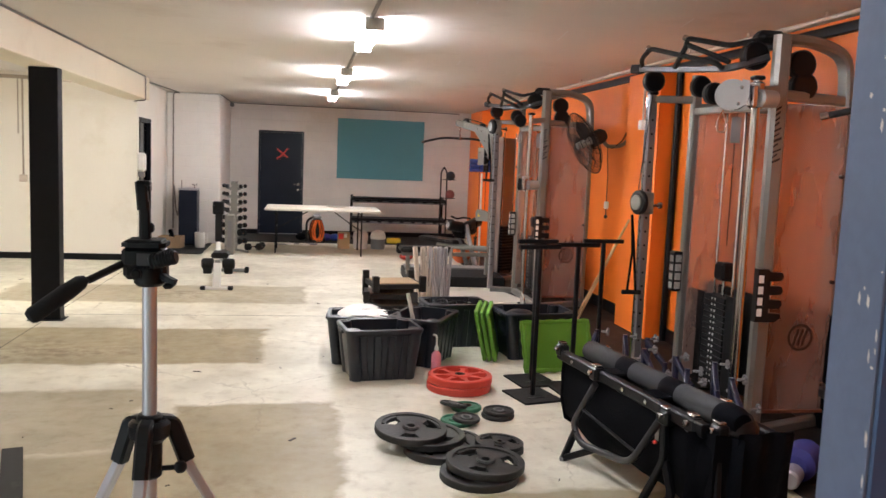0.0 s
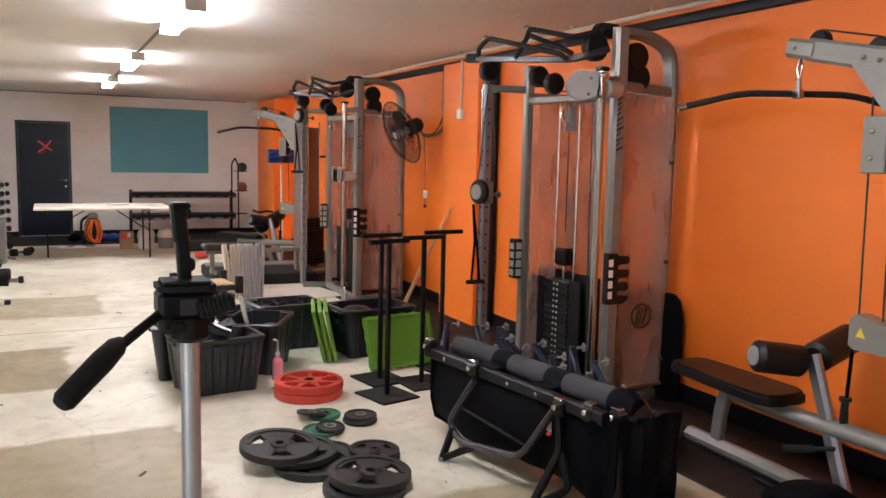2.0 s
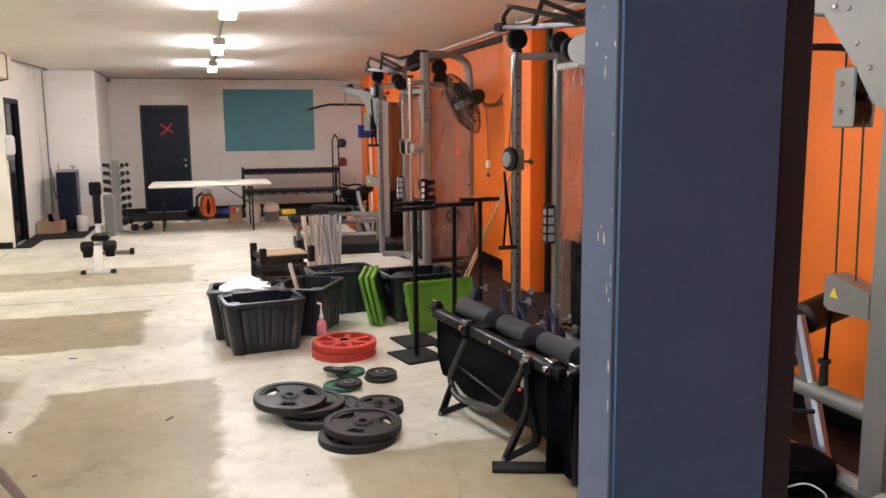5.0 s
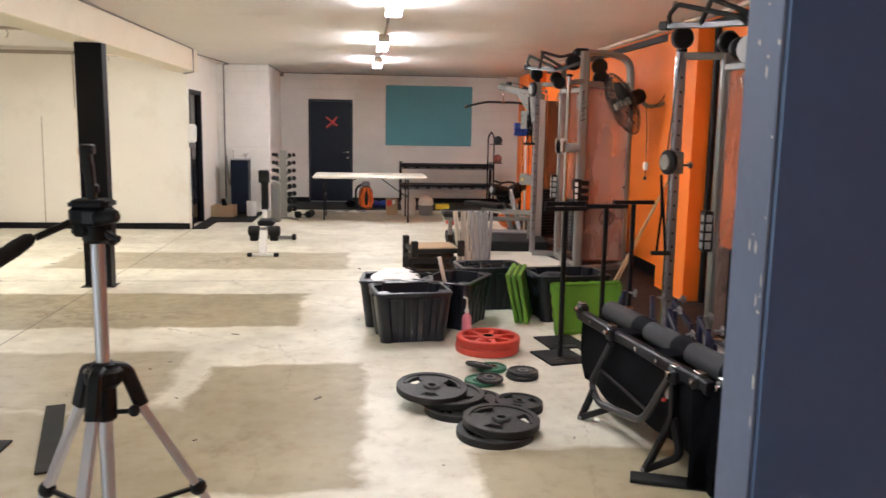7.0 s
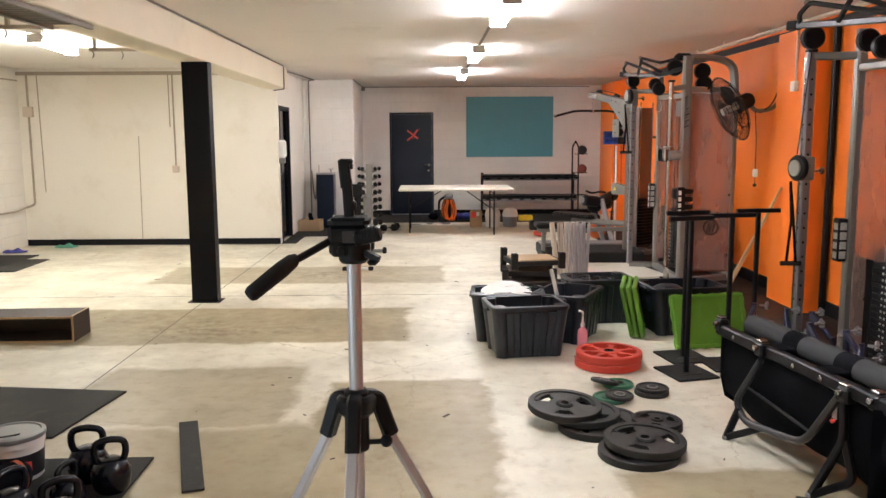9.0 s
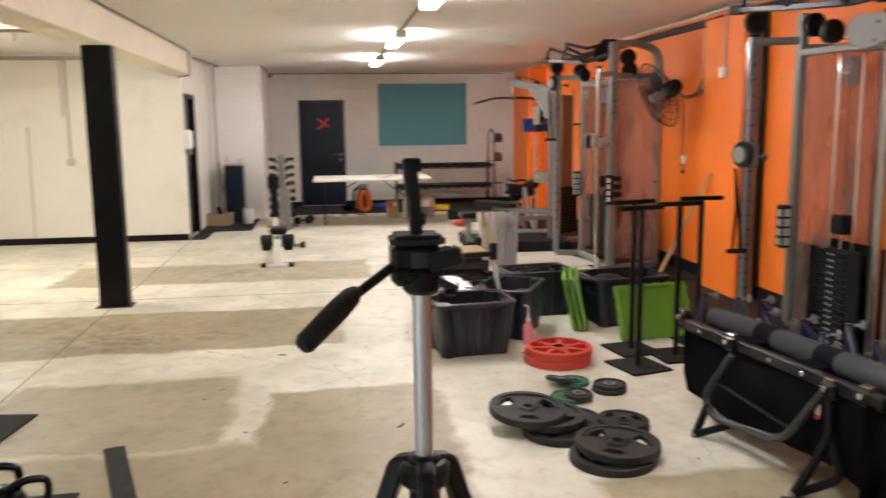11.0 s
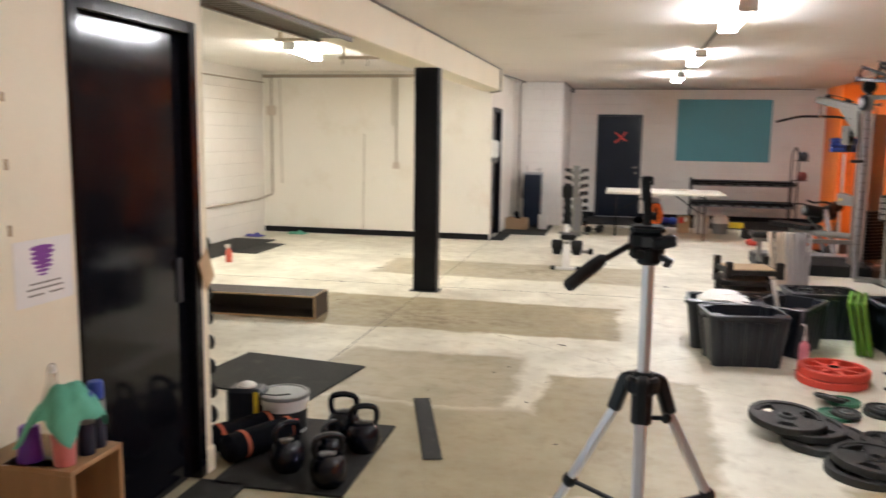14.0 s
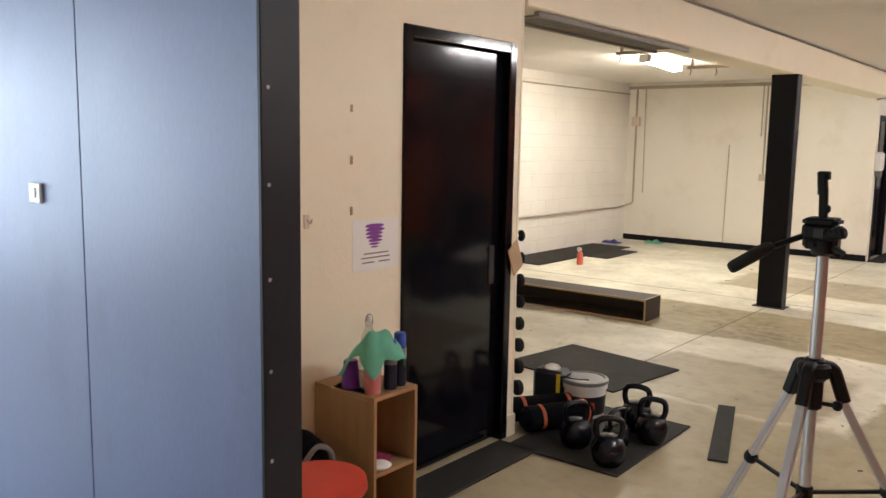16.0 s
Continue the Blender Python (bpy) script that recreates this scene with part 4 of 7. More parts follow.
    part("wheel", B().lathe([(0, -0.048), (0.07, -0.048), (0.062, -0.024), (0.07, -0.002), (0, -0.002)], 24, face), PLASTIC, pp)
    for u, w in ((0.028, 0.05), (0.015, -0.04)):
        part("bolt", B().lathe([(0, 0.0125), (0.011, 0.0125), (0.009, 0.018), (0, 0.019)], 10, face @ pose(u, w, 0)), CHROME, pp)
    sv = part("swivel", B().cyl((x, y, z - 0.075), (x, y, z + 0.075), 0.042, 18, 0.01), CHROME, t, "chrome collar on the round column")
    part("barrel", B().cyl((x - 0.02, y - 0.05, z - 0.02), (x + 0.105, y - 0.02, z - 0.02), 0.05, 18, 0.012), STEELPLATE, sv)
    part("clamp_block", B().box(x - 0.075, x - 0.03, y - 0.085, y - 0.02, z - 0.075, z + 0.055, 0.012), CHROME, sv)
    part("pull_pin", B().cyl((x + 0.06, y, z), (x + 0.13, y + 0.02, z), 0.010, 10), CHROME, sv)
    carriage(t, CL[0], CL[1], left_z)
    sz = left_z - 0.09
    strap = B().tube([(-0.475, 0.60, sz), (-0.46, 0.59, sz - 0.27), (-0.49, 0.57, sz - 0.55)], 0.009, 6).tube([(-0.475, 0.60, sz), (-0.45, 0.58, sz - 0.27), (-0.43, 0.56, sz - 0.55)], 0.009, 6)
    st = part("handle_strap", strap, FABRIC, t)
    part("grip", B().cyl((-0.53, 0.57, sz - 0.56), (-0.39, 0.56, sz - 0.56), 0.016, 12), RUBBER, st)
    for p in ([(-0.40, 0.55, 2.15), (-0.44, 0.60, min(2.10, left_z + 0.09))], [(-0.27, 0.12, 2.09), (0.0, 0.05, 2.05), (0.05, 0.19, 1.97)], [(0.05, 0.19, 1.82), (0.05, 0.19, 1.1)], [(-0.30, -0.55, 1.95), (-0.31, -0.60, 0.3)]):
        part("cable", B().tube(p, 0.004, 6), INK, t)
    # carabiner and lifting block
    part("carabiner", B().tube([(-0.32, -0.30, 1.97), (-0.34, -0.28, 1.90), (-0.345, -0.30, 1.84), (-0.31, -0.33, 1.84), (-0.305, -0.33, 1.90)], 0.006, 6, 0.02, closed=True), CHROME, t)
    part("pulley_block", B().prism([(-0.055, 1.97), (0.055, 1.97), (0.06, 1.86), (0.035, 1.80), (-0.035, 1.80), (-0.06, 1.86)], -0.03, 0.03, pose(0.05, 0.19, 0, 90, 0, 62)), GREY, t)
    weight_stack(t, 0.05, 0.19, 0.29)
    part("shroud", B().box(-0.012, 0.0, 0.345, 0.60, 0.10, 0.76, 0.004), STACK, t, "black shroud beside the weights")
    part("shroud", B().box(-0.012, 0.0, -0.10, 0.035, 0.10, 0.78, 0.004), STACK, t, "black shroud beside the weights")
    part("stack_head", B().box(0.0, 0.10, 0.125, 0.255, 0.86, 0.985, 0.018), PLASTIC, t)
    part("lift_rod", B().cyl((0.05, 0.19, 0.75), (0.05, 0.19, 0.87), 0.012, 10), CHROME, t)
    part("back_panel", B().box(0.14, 0.16, -0.10, 0.65, 0.10, 0.80, 0.006), STACK, t, "black lower shroud behind the weights")
    # smoked shields with pale round badge
    part("shield", B().box(-0.05, RE[0] - 0.035, -0.432, -0.424, 0.14, 2.02, 0.002), SHIELD, t, "smoky see-through side shield")
    part("shield", B().box(-0.10, RE[0] - 0.035, 0.424, 0.432, 0.14, 2.02, 0.002), SHIELD, t, "smoky see-through side shield")
    part("lower_panel", B().box(-0.045, RE[0] - 0.04, -0.4225, -0.418, 0.14, 0.78, 0.001), RUSTY, t, "brown lower shield panel")
    bd = B().ring([(0.085, 0), (0.085, 0.0015), (0.070, 0.0015), (0.070, 0)], 26, pose(0.24, -0.434, 0.60, 90, 0, 0))
    for k in range(3):
        bd.bar([(0.195 + 0.03 * k, -0.4345, 0.55), (0.225 + 0.03 * k, -0.4345, 0.65)], 0.002, 0.014, up=(1, 0, 0))
    part("badge", bd, BADGE, t, "dark round emblem")
    for z, tone in ((1.02, GREENP), (1.25, NAVYTUBE)):
        part("rear_pulley", B().cyl((0.41, 0.56, z), (0.33, 0.59, z), 0.085, 20, 0.02), tone, t)
    part("shield_edge", B().bar([(-0.035, -0.436, 0.13), (-0.035, -0.436, 2.03)], 0.018, 0.016, up=(0, 1, 0)), SILVER, t)
    part("shield_edge", B().bar([(-0.05, -0.436, 0.13), (RE[0] - 0.03, -0.436, 0.13)], 0.018, 0.02), RUSTY, t)
    bolts = B()
    for x in (-0.03, RE[0] - 0.05):
        for z in (0.3, 0.95, 1.6):
            bolts.cyl((x, -0.425, z), (x, -0.455, z), 0.013, 10)
    tagged(part("shield_bolt", bolts, INK, t), kind="stuff")
    # accessory pegs and instruction card
    hx, hy = FA[0] - 0.035, FA[1] - 0.042
    comb = [(-0.05, 0.73), (0.075, 0.73), (0.11, 0.755), (0.11, 0.78), (0.03, 0.785)]
    for i in range(1, 4):
        zt = 0.73 + 0.082 * i
        comb += [(0.03, zt - 0.002), (0.10, zt), (0.115, zt + 0.022), (0.105, zt + 0.05), (0.03, zt + 0.052)]
    comb += [(0.03, 1.03), (0.015, 1.045), (-0.05, 1.045)]
    pg = part("hook_rack", B().prism(comb, 0.0, 0.045, Matrix(((1, 0, 0, hx), (0, 0, -1, hy), (0, 1, 0, 0), (0, 0, 0, 1)))), PLASTIC, t, "black comb of accessory hooks")
    for i in range(4):
        part("hook_label", B().box(hx - 0.044, hx - 0.012, hy - 0.0465, hy - 0.0453, 0.765 + 0.066 * i, 0.81 + 0.066 * i, 0), PAPER, pg)
    cd = part("instruction_card", B().box(P2[0] - 0.10, P2[0] - 0.034, P2[1] - 0.04, P2[1] + 0.045, 0.73, 1.02, 0.008), PLASTIC, t, "black card holder with white diagrams")
    pr = B()
    for i in range(4):
        pr.box(P2[0] - 0.1025, P2[0] - 0.101, P2[1] - 0.028, P2[1] + 0.025, 0.75 + 0.065 * i, 0.795 + 0.065 * i, 0)
        pr.box(P2[0] - 0.09, P2[0] - 0.045, P2[1] - 0.0425, P2[1] - 0.041, 0.75 + 0.065 * i, 0.80 + 0.065 * i, 0)
    tagged(part("diagram", pr, CARDPRINT, cd), kind="stuff")
    # feet
    for p0, p1 in (((CL[0], CL[1], 0.04), (RE[0], 0.45, 0.04)), ((CR[0], CR[1], 0.04), (RE[0], RE[1], 0.04)), ((P2[0], P2[1], 0.04), (FA[0], FA[1], 0.04)), ((RE[0], 0.45, 0.04), (RE[0], RE[1], 0.04))):
        part("base_rail", B().bar([p0, p1], 0.07, 0.07), SILVER, t)
    pulley(t, (CR[0] - 0.02, CR[1] - 0.08, 0.14), 0.075, "x", w=0.02, mat=CHROME)
    bar_mark = B()
    for i, (h, w) in enumerate(((0.050, 0.014), (0.030, 0.010), (0.052, 0.010), (0.030, 0.012), (0.050, 0.016), (0.034, 0.010), (0.044, 0.012), (0.028, 0.014), (0.030, 0.012), (0.030, 0.014), (0.034, 0.014))):
        z, y = 1.66 + 0.030 * i, FA[1] - 0.0385
        x0 = FA[0] - 0.030
        bar_mark.add([(x0, y, z), (x0 + h, y, z + 0.022), (x0 + h, y, z + 0.022 + w), (x0, y, z + w)], [(0, 1, 2, 3)])
    part("maker_mark", bar_mark, INK, t, "dark slanted maker lettering as plain bars", 0)
    return t


cable_machine("cable_machine", pose(2.9, 5.0, 0), "silver adjustable cable machine with smoky shields and chrome columns")
cable_machine("cable_machine", pose(2.76, 9.20, 0), "silver adjustable cable machine beside the wall fan", 2.04, 1.40, -95)


def lat_machine(name, at, label, cover=False):
    """Seated pulldown: local x runs from the seat end along the base to the tower."""
    t = thing(name, label, "pulldown machine", at, "pulldown machines")
    part("base_rail", B().bar([(-0.02, 0, 0.05), (1.62, 0, 0.05)], 0.09, 0.085, b=0.03), SILVER, t)
    part("rail_cap", B().box(-0.035, -0.02, -0.043, 0.043, 0.012, 0.09, 0.006), PLASTIC, t)
    part("foot_plate", B().box(0.56, 0.80, -0.09, 0.09, 0.0, 0.02, 0.004), PLASTIC, t)
    part("seat_leg", B().bar([(0.20, 0, 0.09), (0.215, 0, 0.26), (0.26, 0, 0.40)], 0.05, 0.075, 0.08, up=(1, 0, 0)), SILVER, t)
    seat_outline = [(-0.10, -0.09), (-0.05, -0.125), (0.30, -0.145), (0.60, -0.15), (0.66, -0.12), (0.68, -0.06), (0.68, 0.06), (0.66, 0.12), (0.60, 0.15), (0.30, 0.145), (-0.05, 0.125), (-0.10, 0.09)]
    part("seat", B().prism(seat_outline, 0.415, 0.455).prism([(0.29 + (x - 0.29) * 0.965, y * 0.93) for x, y in seat_outline], 0.4552, 0.472), VINYL, t, "black padded seat")
    part("seat_beam", B().tube([(0.30, 0, 0.375), (0.62, 0, 0.375), (1.27, 0, 0.395)], 0.042, 14, 0.2), SILVER, t, "round silver seat beam")
    ks = part("knee_post", B().bar([(0.79, 0, 0.70), (1.03, 0, 0.06)], 0.055, 0.075, up=(1, 0, 0), b=0.016), STEEL, t, "bright slanting knee post")
    part("axle", B().tube([(0.709, -0.293, 0.70), (0.77, -0.01, 0.66), (0.72, 0.35, 0.745)], 0.016, 10), CHROME, ks)
    for p0, p1 in (((0.709, -0.293, 0.70), (0.765, -0.035, 0.664)), ((0.765, 0.04, 0.672), (0.72, 0.34, 0.745))):
        part("knee_roll", B().cyl(p0, p1, 0.076, 24, 0.022), VINYL, ks, "black foam knee roll")
    part("roll_cap", B().lathe([(0, 0.012), (0.03, 0.008), (0.047, 0.0), (0.0, -0.002)], 18, Matrix.Translation((0.708, -0.296, 0.7005)) @ Vector((-0.21, -0.97, 0.13)).to_track_quat("Z", "Y").to_matrix().to_4x4()), GREY, ks)
    part("lever", B().cyl((0.97, -0.02, 0.30), (0.90, -0.10, 0.285), 0.011, 10).cyl((0.91, -0.09, 0.287), (0.82, -0.19, 0.27), 0.020, 12), RUBBER, t, "black lever grip")
    part("tower", B().bar([(1.31, 0, 0.04), (1.31, 0, 2.03)], 0.12, 0.085, up=(0, 1, 0), b=0.025), SILVER, t)
    part("boom", B().bar([(0.66, 0, 2.135), (1.36, 0, 1.985)], 0.085, 0.105, b=0.014), SILVER, t)
    part("boom_head", B().bar([(0.545, 0, 2.155), (0.70, 0, 2.125)], 0.10, 0.09, b=0.016), SILVER, t)
    for y in (-0.046, 0.041):
        part("gusset", B().prism([(0.90, 2.06), (1.30, 1.96), (1.30, 1.62), (1.22, 1.66), (1.12, 1.80)], -0.0025, 0.0025, pose(0, y, 0, 90, 0, 0)), SILVER, t)
    for x, z in ((0.70, 2.165), (1.02, 2.095)):
        part("pulley", B().cyl((x, -0.022, z), (x, 0.022, z), 0.055, 20, 0.006), PLASTIC, t)
    for x, z in ((0.60, 2.145), (0.98, 2.065), (1.06, 2.045), (1.12, 1.90), (1.20, 1.80)):
        part("bolt", B().cyl((x, -0.042, z), (x, -0.058, z), 0.011, 10), CHROME, t)
    part("cable", B().tube([(0.65, 0, 2.10), (0.66, 0, 2.20), (0.70, 0, 2.222), (1.02, 0, 2.152), (1.14, 0, 2.10)], 0.005, 6, 0.02), INK, t)
    part("cable", B().tube([(1.00, 0, 2.06), (1.02, 0, 0.90)], 0.0045, 6), INK, t)
    part("cable", B().tube([(1.125, 0, 1.60), (1.14, 0, 0.88)], 0.0045, 6), INK, t)
    part("hook", B().tube([(0.59, 0, 2.11), (0.605, 0, 2.06), (0.59, 0, 1.99), (0.575, 0, 2.06)], 0.006, 6, 0.02, closed=True), CHROME, t)
    part("swivel", B().box(0.568, 0.612, -0.02, 0.02, 1.91, 1.955, 0.005).cyl((0.59, 0, 1.95), (0.59, 0, 2.0), 0.014, 12), CHROME, t)
    lb = part("lat_bar", B().tube([(0.335, -0.464, 1.865), (0.458, -0.215, 1.935), (0.685, 0.24, 1.935), (0.80, 0.49, 1.865)], 0.016, 12, 0.08), RUBBER, t, "black bent pulldown bar")
    part("end_cap", B().cyl((0.338, -0.458, 1.867), (0.322, -0.490, 1.858), 0.0195, 12), CHROME, lb)
    part("end_cap", B().cyl((0.797, 0.484, 1.867), (0.813, 0.516, 1.858), 0.0195, 12), CHROME, lb)
    po = part("pulley_housing", B().box(1.005, 1.125, -0.055, -0.042, 1.565, 1.81, 0.006).box(1.005, 1.125, 0.042, 0.055, 1.565, 1.81, 0.006), SILVER, t, "grey floating pulley side plates")
    for z in (1.63, 1.745):
        part("pulley", B().cyl((1.07, -0.04, z), (1.07, 0.04, z), 0.058, 18, 0.006), PLASTIC, po)
        part("bolt", B().cyl((1.06, -0.055, z), (1.06, -0.068, z), 0.011, 10), CHROME, po)
    lo = part("low_pulley", B().prism([(1.01, 0.80), (1.01, 0.92), (1.04, 0.945), (1.27, 0.90), (1.27, 0.79), (1.04, 0.785)], -0.045, 0.045, pose(0, 0, 0, 90, 0, 0)), SILVER, t, "grey low pulley bracket")
    part("warning_sticker", B().prism([(1.045, 0.845), (1.095, 0.845), (1.07, 0.89)], 0.0455, 0.0465, pose(0, 0, 0, 90, 0, 0)), YELLOWP, lo)
    sh = part("strap_handle", B().tube([(1.0, 0, 0.80), (1.0, 0, 0.74)], 0.005, 6).bar([(1.0, 0, 0.76), (0.99, 0, 0.54)], 0.022, 0.006), FABRIC, t)
    part("grip", B().lathe([(0, 0.35), (0.030, 0.352), (0.030, 0.362), (0.017, 0.368), (0.020, 0.44), (0.017, 0.525), (0.028, 0.53), (0.028, 0.545), (0, 0.547)], 14, pose(0.985, 0, 0.0)), RUBBER, sh)
    if cover:
        part("weight_cover", B().box(1.40, 1.408, -0.22, 0.30, 0.06, 1.95, 0.002).box(1.408, 1.62, -0.22, -0.212, 0.06, 1.95, 0.002), SMOKE, t, "dark smoked weight cover")
        part("cover_label", B().box(1.396, 1.399, 0.0, 0.07, 1.36, 1.50, 0), PAPER, t)
        weight_stack(t, 1.52, 0.04, 0.3)
    part("foot_bar", B().bar([(1.62, -0.3, 0.04), (1.62, 0.3, 0.04)], 0.07, 0.07), SILVER, t)
    return t


lat_near = lat_machine("pulldown_machine", pose(2.95, 3.845, 0.012, 0, 0, -92), "silver pulldown machine with black bar, seat and knee rolls")
lat_far = lat_machine("pulldown_machine", pose(1.94, 12.14, 0.0, 0, 0, -55), "silver pulldown machine with a dark weight cover", True)


# ---- wall fan on the orange wall ----
fan = thing("wall_fan", "dark wire wall fan on a bracket", "fan", pose(2.90, 8.08, 1.836))
fa = look((0, 0, 0), (-0.90, -0.05, -0.42)).to_3x3().to_4x4()
def hoop(r, z, w):
    return B().ring([(r + w * math.cos(q), z + w * math.sin(q)) for q in (0, 1.57, 3.14, 4.71)], 36, fa)


cage = part("cage", hoop(0.328, 0, 0.007), BROWNMAT, fan, "dark wire cage")
for r, z in ((0.22, 0.066), (0.13, 0.073), (0.28, 0.042), (0.22, -0.066), (0.13, -0.076), (0.28, -0.042)):
    part("hoop", hoop(r, z, 0.003), BROWNMAT, cage)
for k in range(36):
    a = 2 * math.pi * k / 36
    c, s = math.cos(a), math.sin(a)
    part("wire", B().tube([(0.05 * c, 0.05 * s, 0.075), (0.2 * c, 0.2 * s, 0.07), (0.325 * c, 0.325 * s, 0.0), (0.2 * c, 0.2 * s, -0.07), (0.05 * c, 0.05 * s, -0.08)], 0.0026, 4, m=fa), BROWNMAT, cage)
bl = B()
for k in range(3):
    m3 = fa @ Matrix.Rotation(2 * math.pi * k / 3, 4, "Z") @ Matrix.Rotation(0.45, 4, "X")
    bl.prism([(0.05, -0.03), (0.15, -0.085), (0.25, -0.06), (0.265, 0.02), (0.2, 0.075), (0.05, 0.035)], -0.002, 0.002, m3)
part("blade", bl, BROWNMAT, fan)
part("hub", B().lathe([(0, -0.085), (0.035, -0.08), (0.04, 0.08), (0, 0.09)], 18, fa), DARKPIPE, fan)
part("motor", B().lathe([(0.0, -0.25), (0.05, -0.245), (0.075, -0.21), (0.08, -0.09), (0, -0.085)], 18, fa @ Matrix.Diagonal((1, 1, -1, 1))), BROWNMAT, fan)
part("bracket", B().tube([tuple(fa @ Vector((0, 0, 0.2))), (0.24, 0.0, -0.02), (0.42, 0.08, -0.01), (0.53, 0.12, 0.06), (0.53, 0.12, 0.64)], 0.020, 8, 0.07).box(0.53, 0.558, 0.07, 0.17, 0.56, 0.66, 0.006), SILVER, fan)
part("cord", B().tube([tuple(fa @ Vector((0.03, 0, 0.22))), (0.30, 0.02, -0.05), (0.44, 0.06, 0.05), (0.51, 0.06, 0.22), (0.51, 0.10, 0.36), (0.53, 0.10, 0.30)], 0.006, 6, 0.05).tube([(0.25, 0.0, 0.0), (0.262, -0.03, -0.3), (0.262, -0.04, -0.74)], 0.004, 5, 0.03).cyl((0.262, -0.04, -0.58), (0.262, -0.04, -0.66), 0.014, 8).ball((0.262, -0.04, -0.74), 0.02, 8), INK, fan)
part("plug", B().box(0.24, 0.284, -0.06, -0.02, -0.66, -0.58, 0.01), WHITEP, fan)
sock = thing("ceiling_socket", "white socket on a conduit drop", "socket")
part("box", B().box(3.215, 3.2595, 7.40, 7.48, 1.97, 2.06, 0.006), WHITEP, sock)
part("conduit", B().cyl((3.247, 7.44, 2.06), (3.247, 7.44, 2.52), 0.010, 10), PIPE, sock)
structure("drain_pipe", B().tube([(3.425, 7.085, 0.0), (3.425, 7.085, 2.49)], 0.03, 10), BLACK_PAINT, "black pipe beside the pilaster", "pipe")

# ---- rubber matting and boards on the floor ----
mt = thing("rubber_matting", "brown-black rubber matting laid in sheets under the machines", "mat")
for i in range(5):
    part("sheet", B().box(2.57, 3.44, 1.6 + 1.06 * i, 2.656 + 1.06 * i, 0.001, 0.012, 0.003), BROWNMAT, mt)
for i in range(6):
    part("sheet", B().box(2.55, 3.44, 6.9 + 1.1 * i, 7.996 + 1.1 * i, 0.001, 0.012, 0.003), BROWNMAT, mt)
solid("floor_board", B().box(-0.5, 0.5, -0.42, 0.42, 0, 0.014, 0.003), CREAMP, "pale board lying on the floor", "board", pose(2.12, 9.42, 0.001, 0, 0, 12))
platform = thing("lifting_platform", "low black platform with a grey top strip", "platform", pose(2.0, 10.75, 0, 0, 0, -3))
part("deck", B().box(-0.58, 0.70, -0.55, 0.55, 0.0, 0.13, 0.012), RUBBER, platform)
part("top_strip", B().box(-0.55, 0.68, 0.2, 0.52, 0.131, 0.15, 0.004), GREY, platform)

# ---- T-shaped stands on flat bases ----
def t_stand(m, first=None):
    if first:
        return copy_thing(first, m)
    t = thing("t_stand", "black steel T-bar stand on a flat square base", "stand", m, "T-bar stands")
    part("base", B().box(-0.15, 0.15, -0.17, 0.17, 0.0, 0.014, 0.003), RUBBER, t)
    part("post", B().bar([(0, 0, 0.014), (0, 0, 1.03)], 0.03, 0.03, up=(0, 1, 0)), BLACK_PAINT, t)
    part("slot", B().box(-0.075, 0.075, -0.075, -0.06, 0.0142, 0.017, 0.001), PLASTIC, t)
    part("crossbar", B().bar([(-0.16, 0, 1.045), (0.16, 0, 1.045)], 0.03, 0.03), BLACK_PAINT, t)
    return t


s0 = t_stand(pose(1.68, 5.36, 0, 0, 0, 14))
t_stand(pose(1.78, 5.75, 0, 0, 0, 10), s0)
t_stand(pose(2.02, 5.55, 0, 0, 0, 5), s0)
t_stand(pose(2.33, 5.88, 0, 0, 0, 4), s0)


# ---- plates ----
def big_plate(m, first=None):
    if first:
        return copy_thing(first, m)
    t = thing("weight_plate", "black iron grip plate lying on the floor", "weight plate", m, "black weight plates")
    b = B().ring([(0.225, 0.004), (0.222, 0.0), (0.19, 0.0), (0.187, 0.004), (0.187, 0.036), (0.19, 0.04), (0.222, 0.04), (0.225, 0.036)], 40)
    part("rim", b, IRON, t)
    part("hub", B().ring([(0.055, 0.002), (0.027, 0.002), (0.027, 0.042), (0.045, 0.042), (0.055, 0.034)], 24), IRON, t)
    part("bore", B().ring([(0.034, 0.0425), (0.026, 0.0425), (0.026, 0.0), (0.034, 0.0)], 24), IRON, t)
    for k in range(3):
        a0 = 2 * math.pi * k / 3
        poly = []
        for a in [a0 - 0.62 + 1.24 * i / 8 for i in range(9)]:
            poly.append((0.19 * math.cos(a), 0.19 * math.sin(a)))
        for a in [a0 + 1.0 - 2.0 * i / 6 for i in range(7)]:
            poly.append((0.05 * math.cos(a), 0.05 * math.sin(a)))
        part("web", B().prism(poly, 0.008, 0.030), IRON, t)
        poly = [(0.189 * math.cos(a), 0.189 * math.sin(a)) for a in [a0 + 1.047 - 0.44 + 0.88 * i / 6 for i in range(7)]] + [(0.165 * math.cos(a), 0.165 * math.sin(a)) for a in [a0 + 1.047 + 0.44 - 0.88 * i / 6 for i in range(7)]]
        part("grip", B().prism(poly, 0.01, 0.034), IRON, t)
        poly = [(0.10 * math.cos(a), 0.10 * math.sin(a)) for a in [a0 + 1.047 - 0.42 + 0.84 * i / 4 for i in range(5)]] + [(0.05 * math.cos(a), 0.05 * math.sin(a)) for a in [a0 + 1.047 + 0.5 - 1.0 * i / 4 for i in range(5)]]
        part("web", B().prism(poly, 0.008, 0.030), IRON, t)
    return t


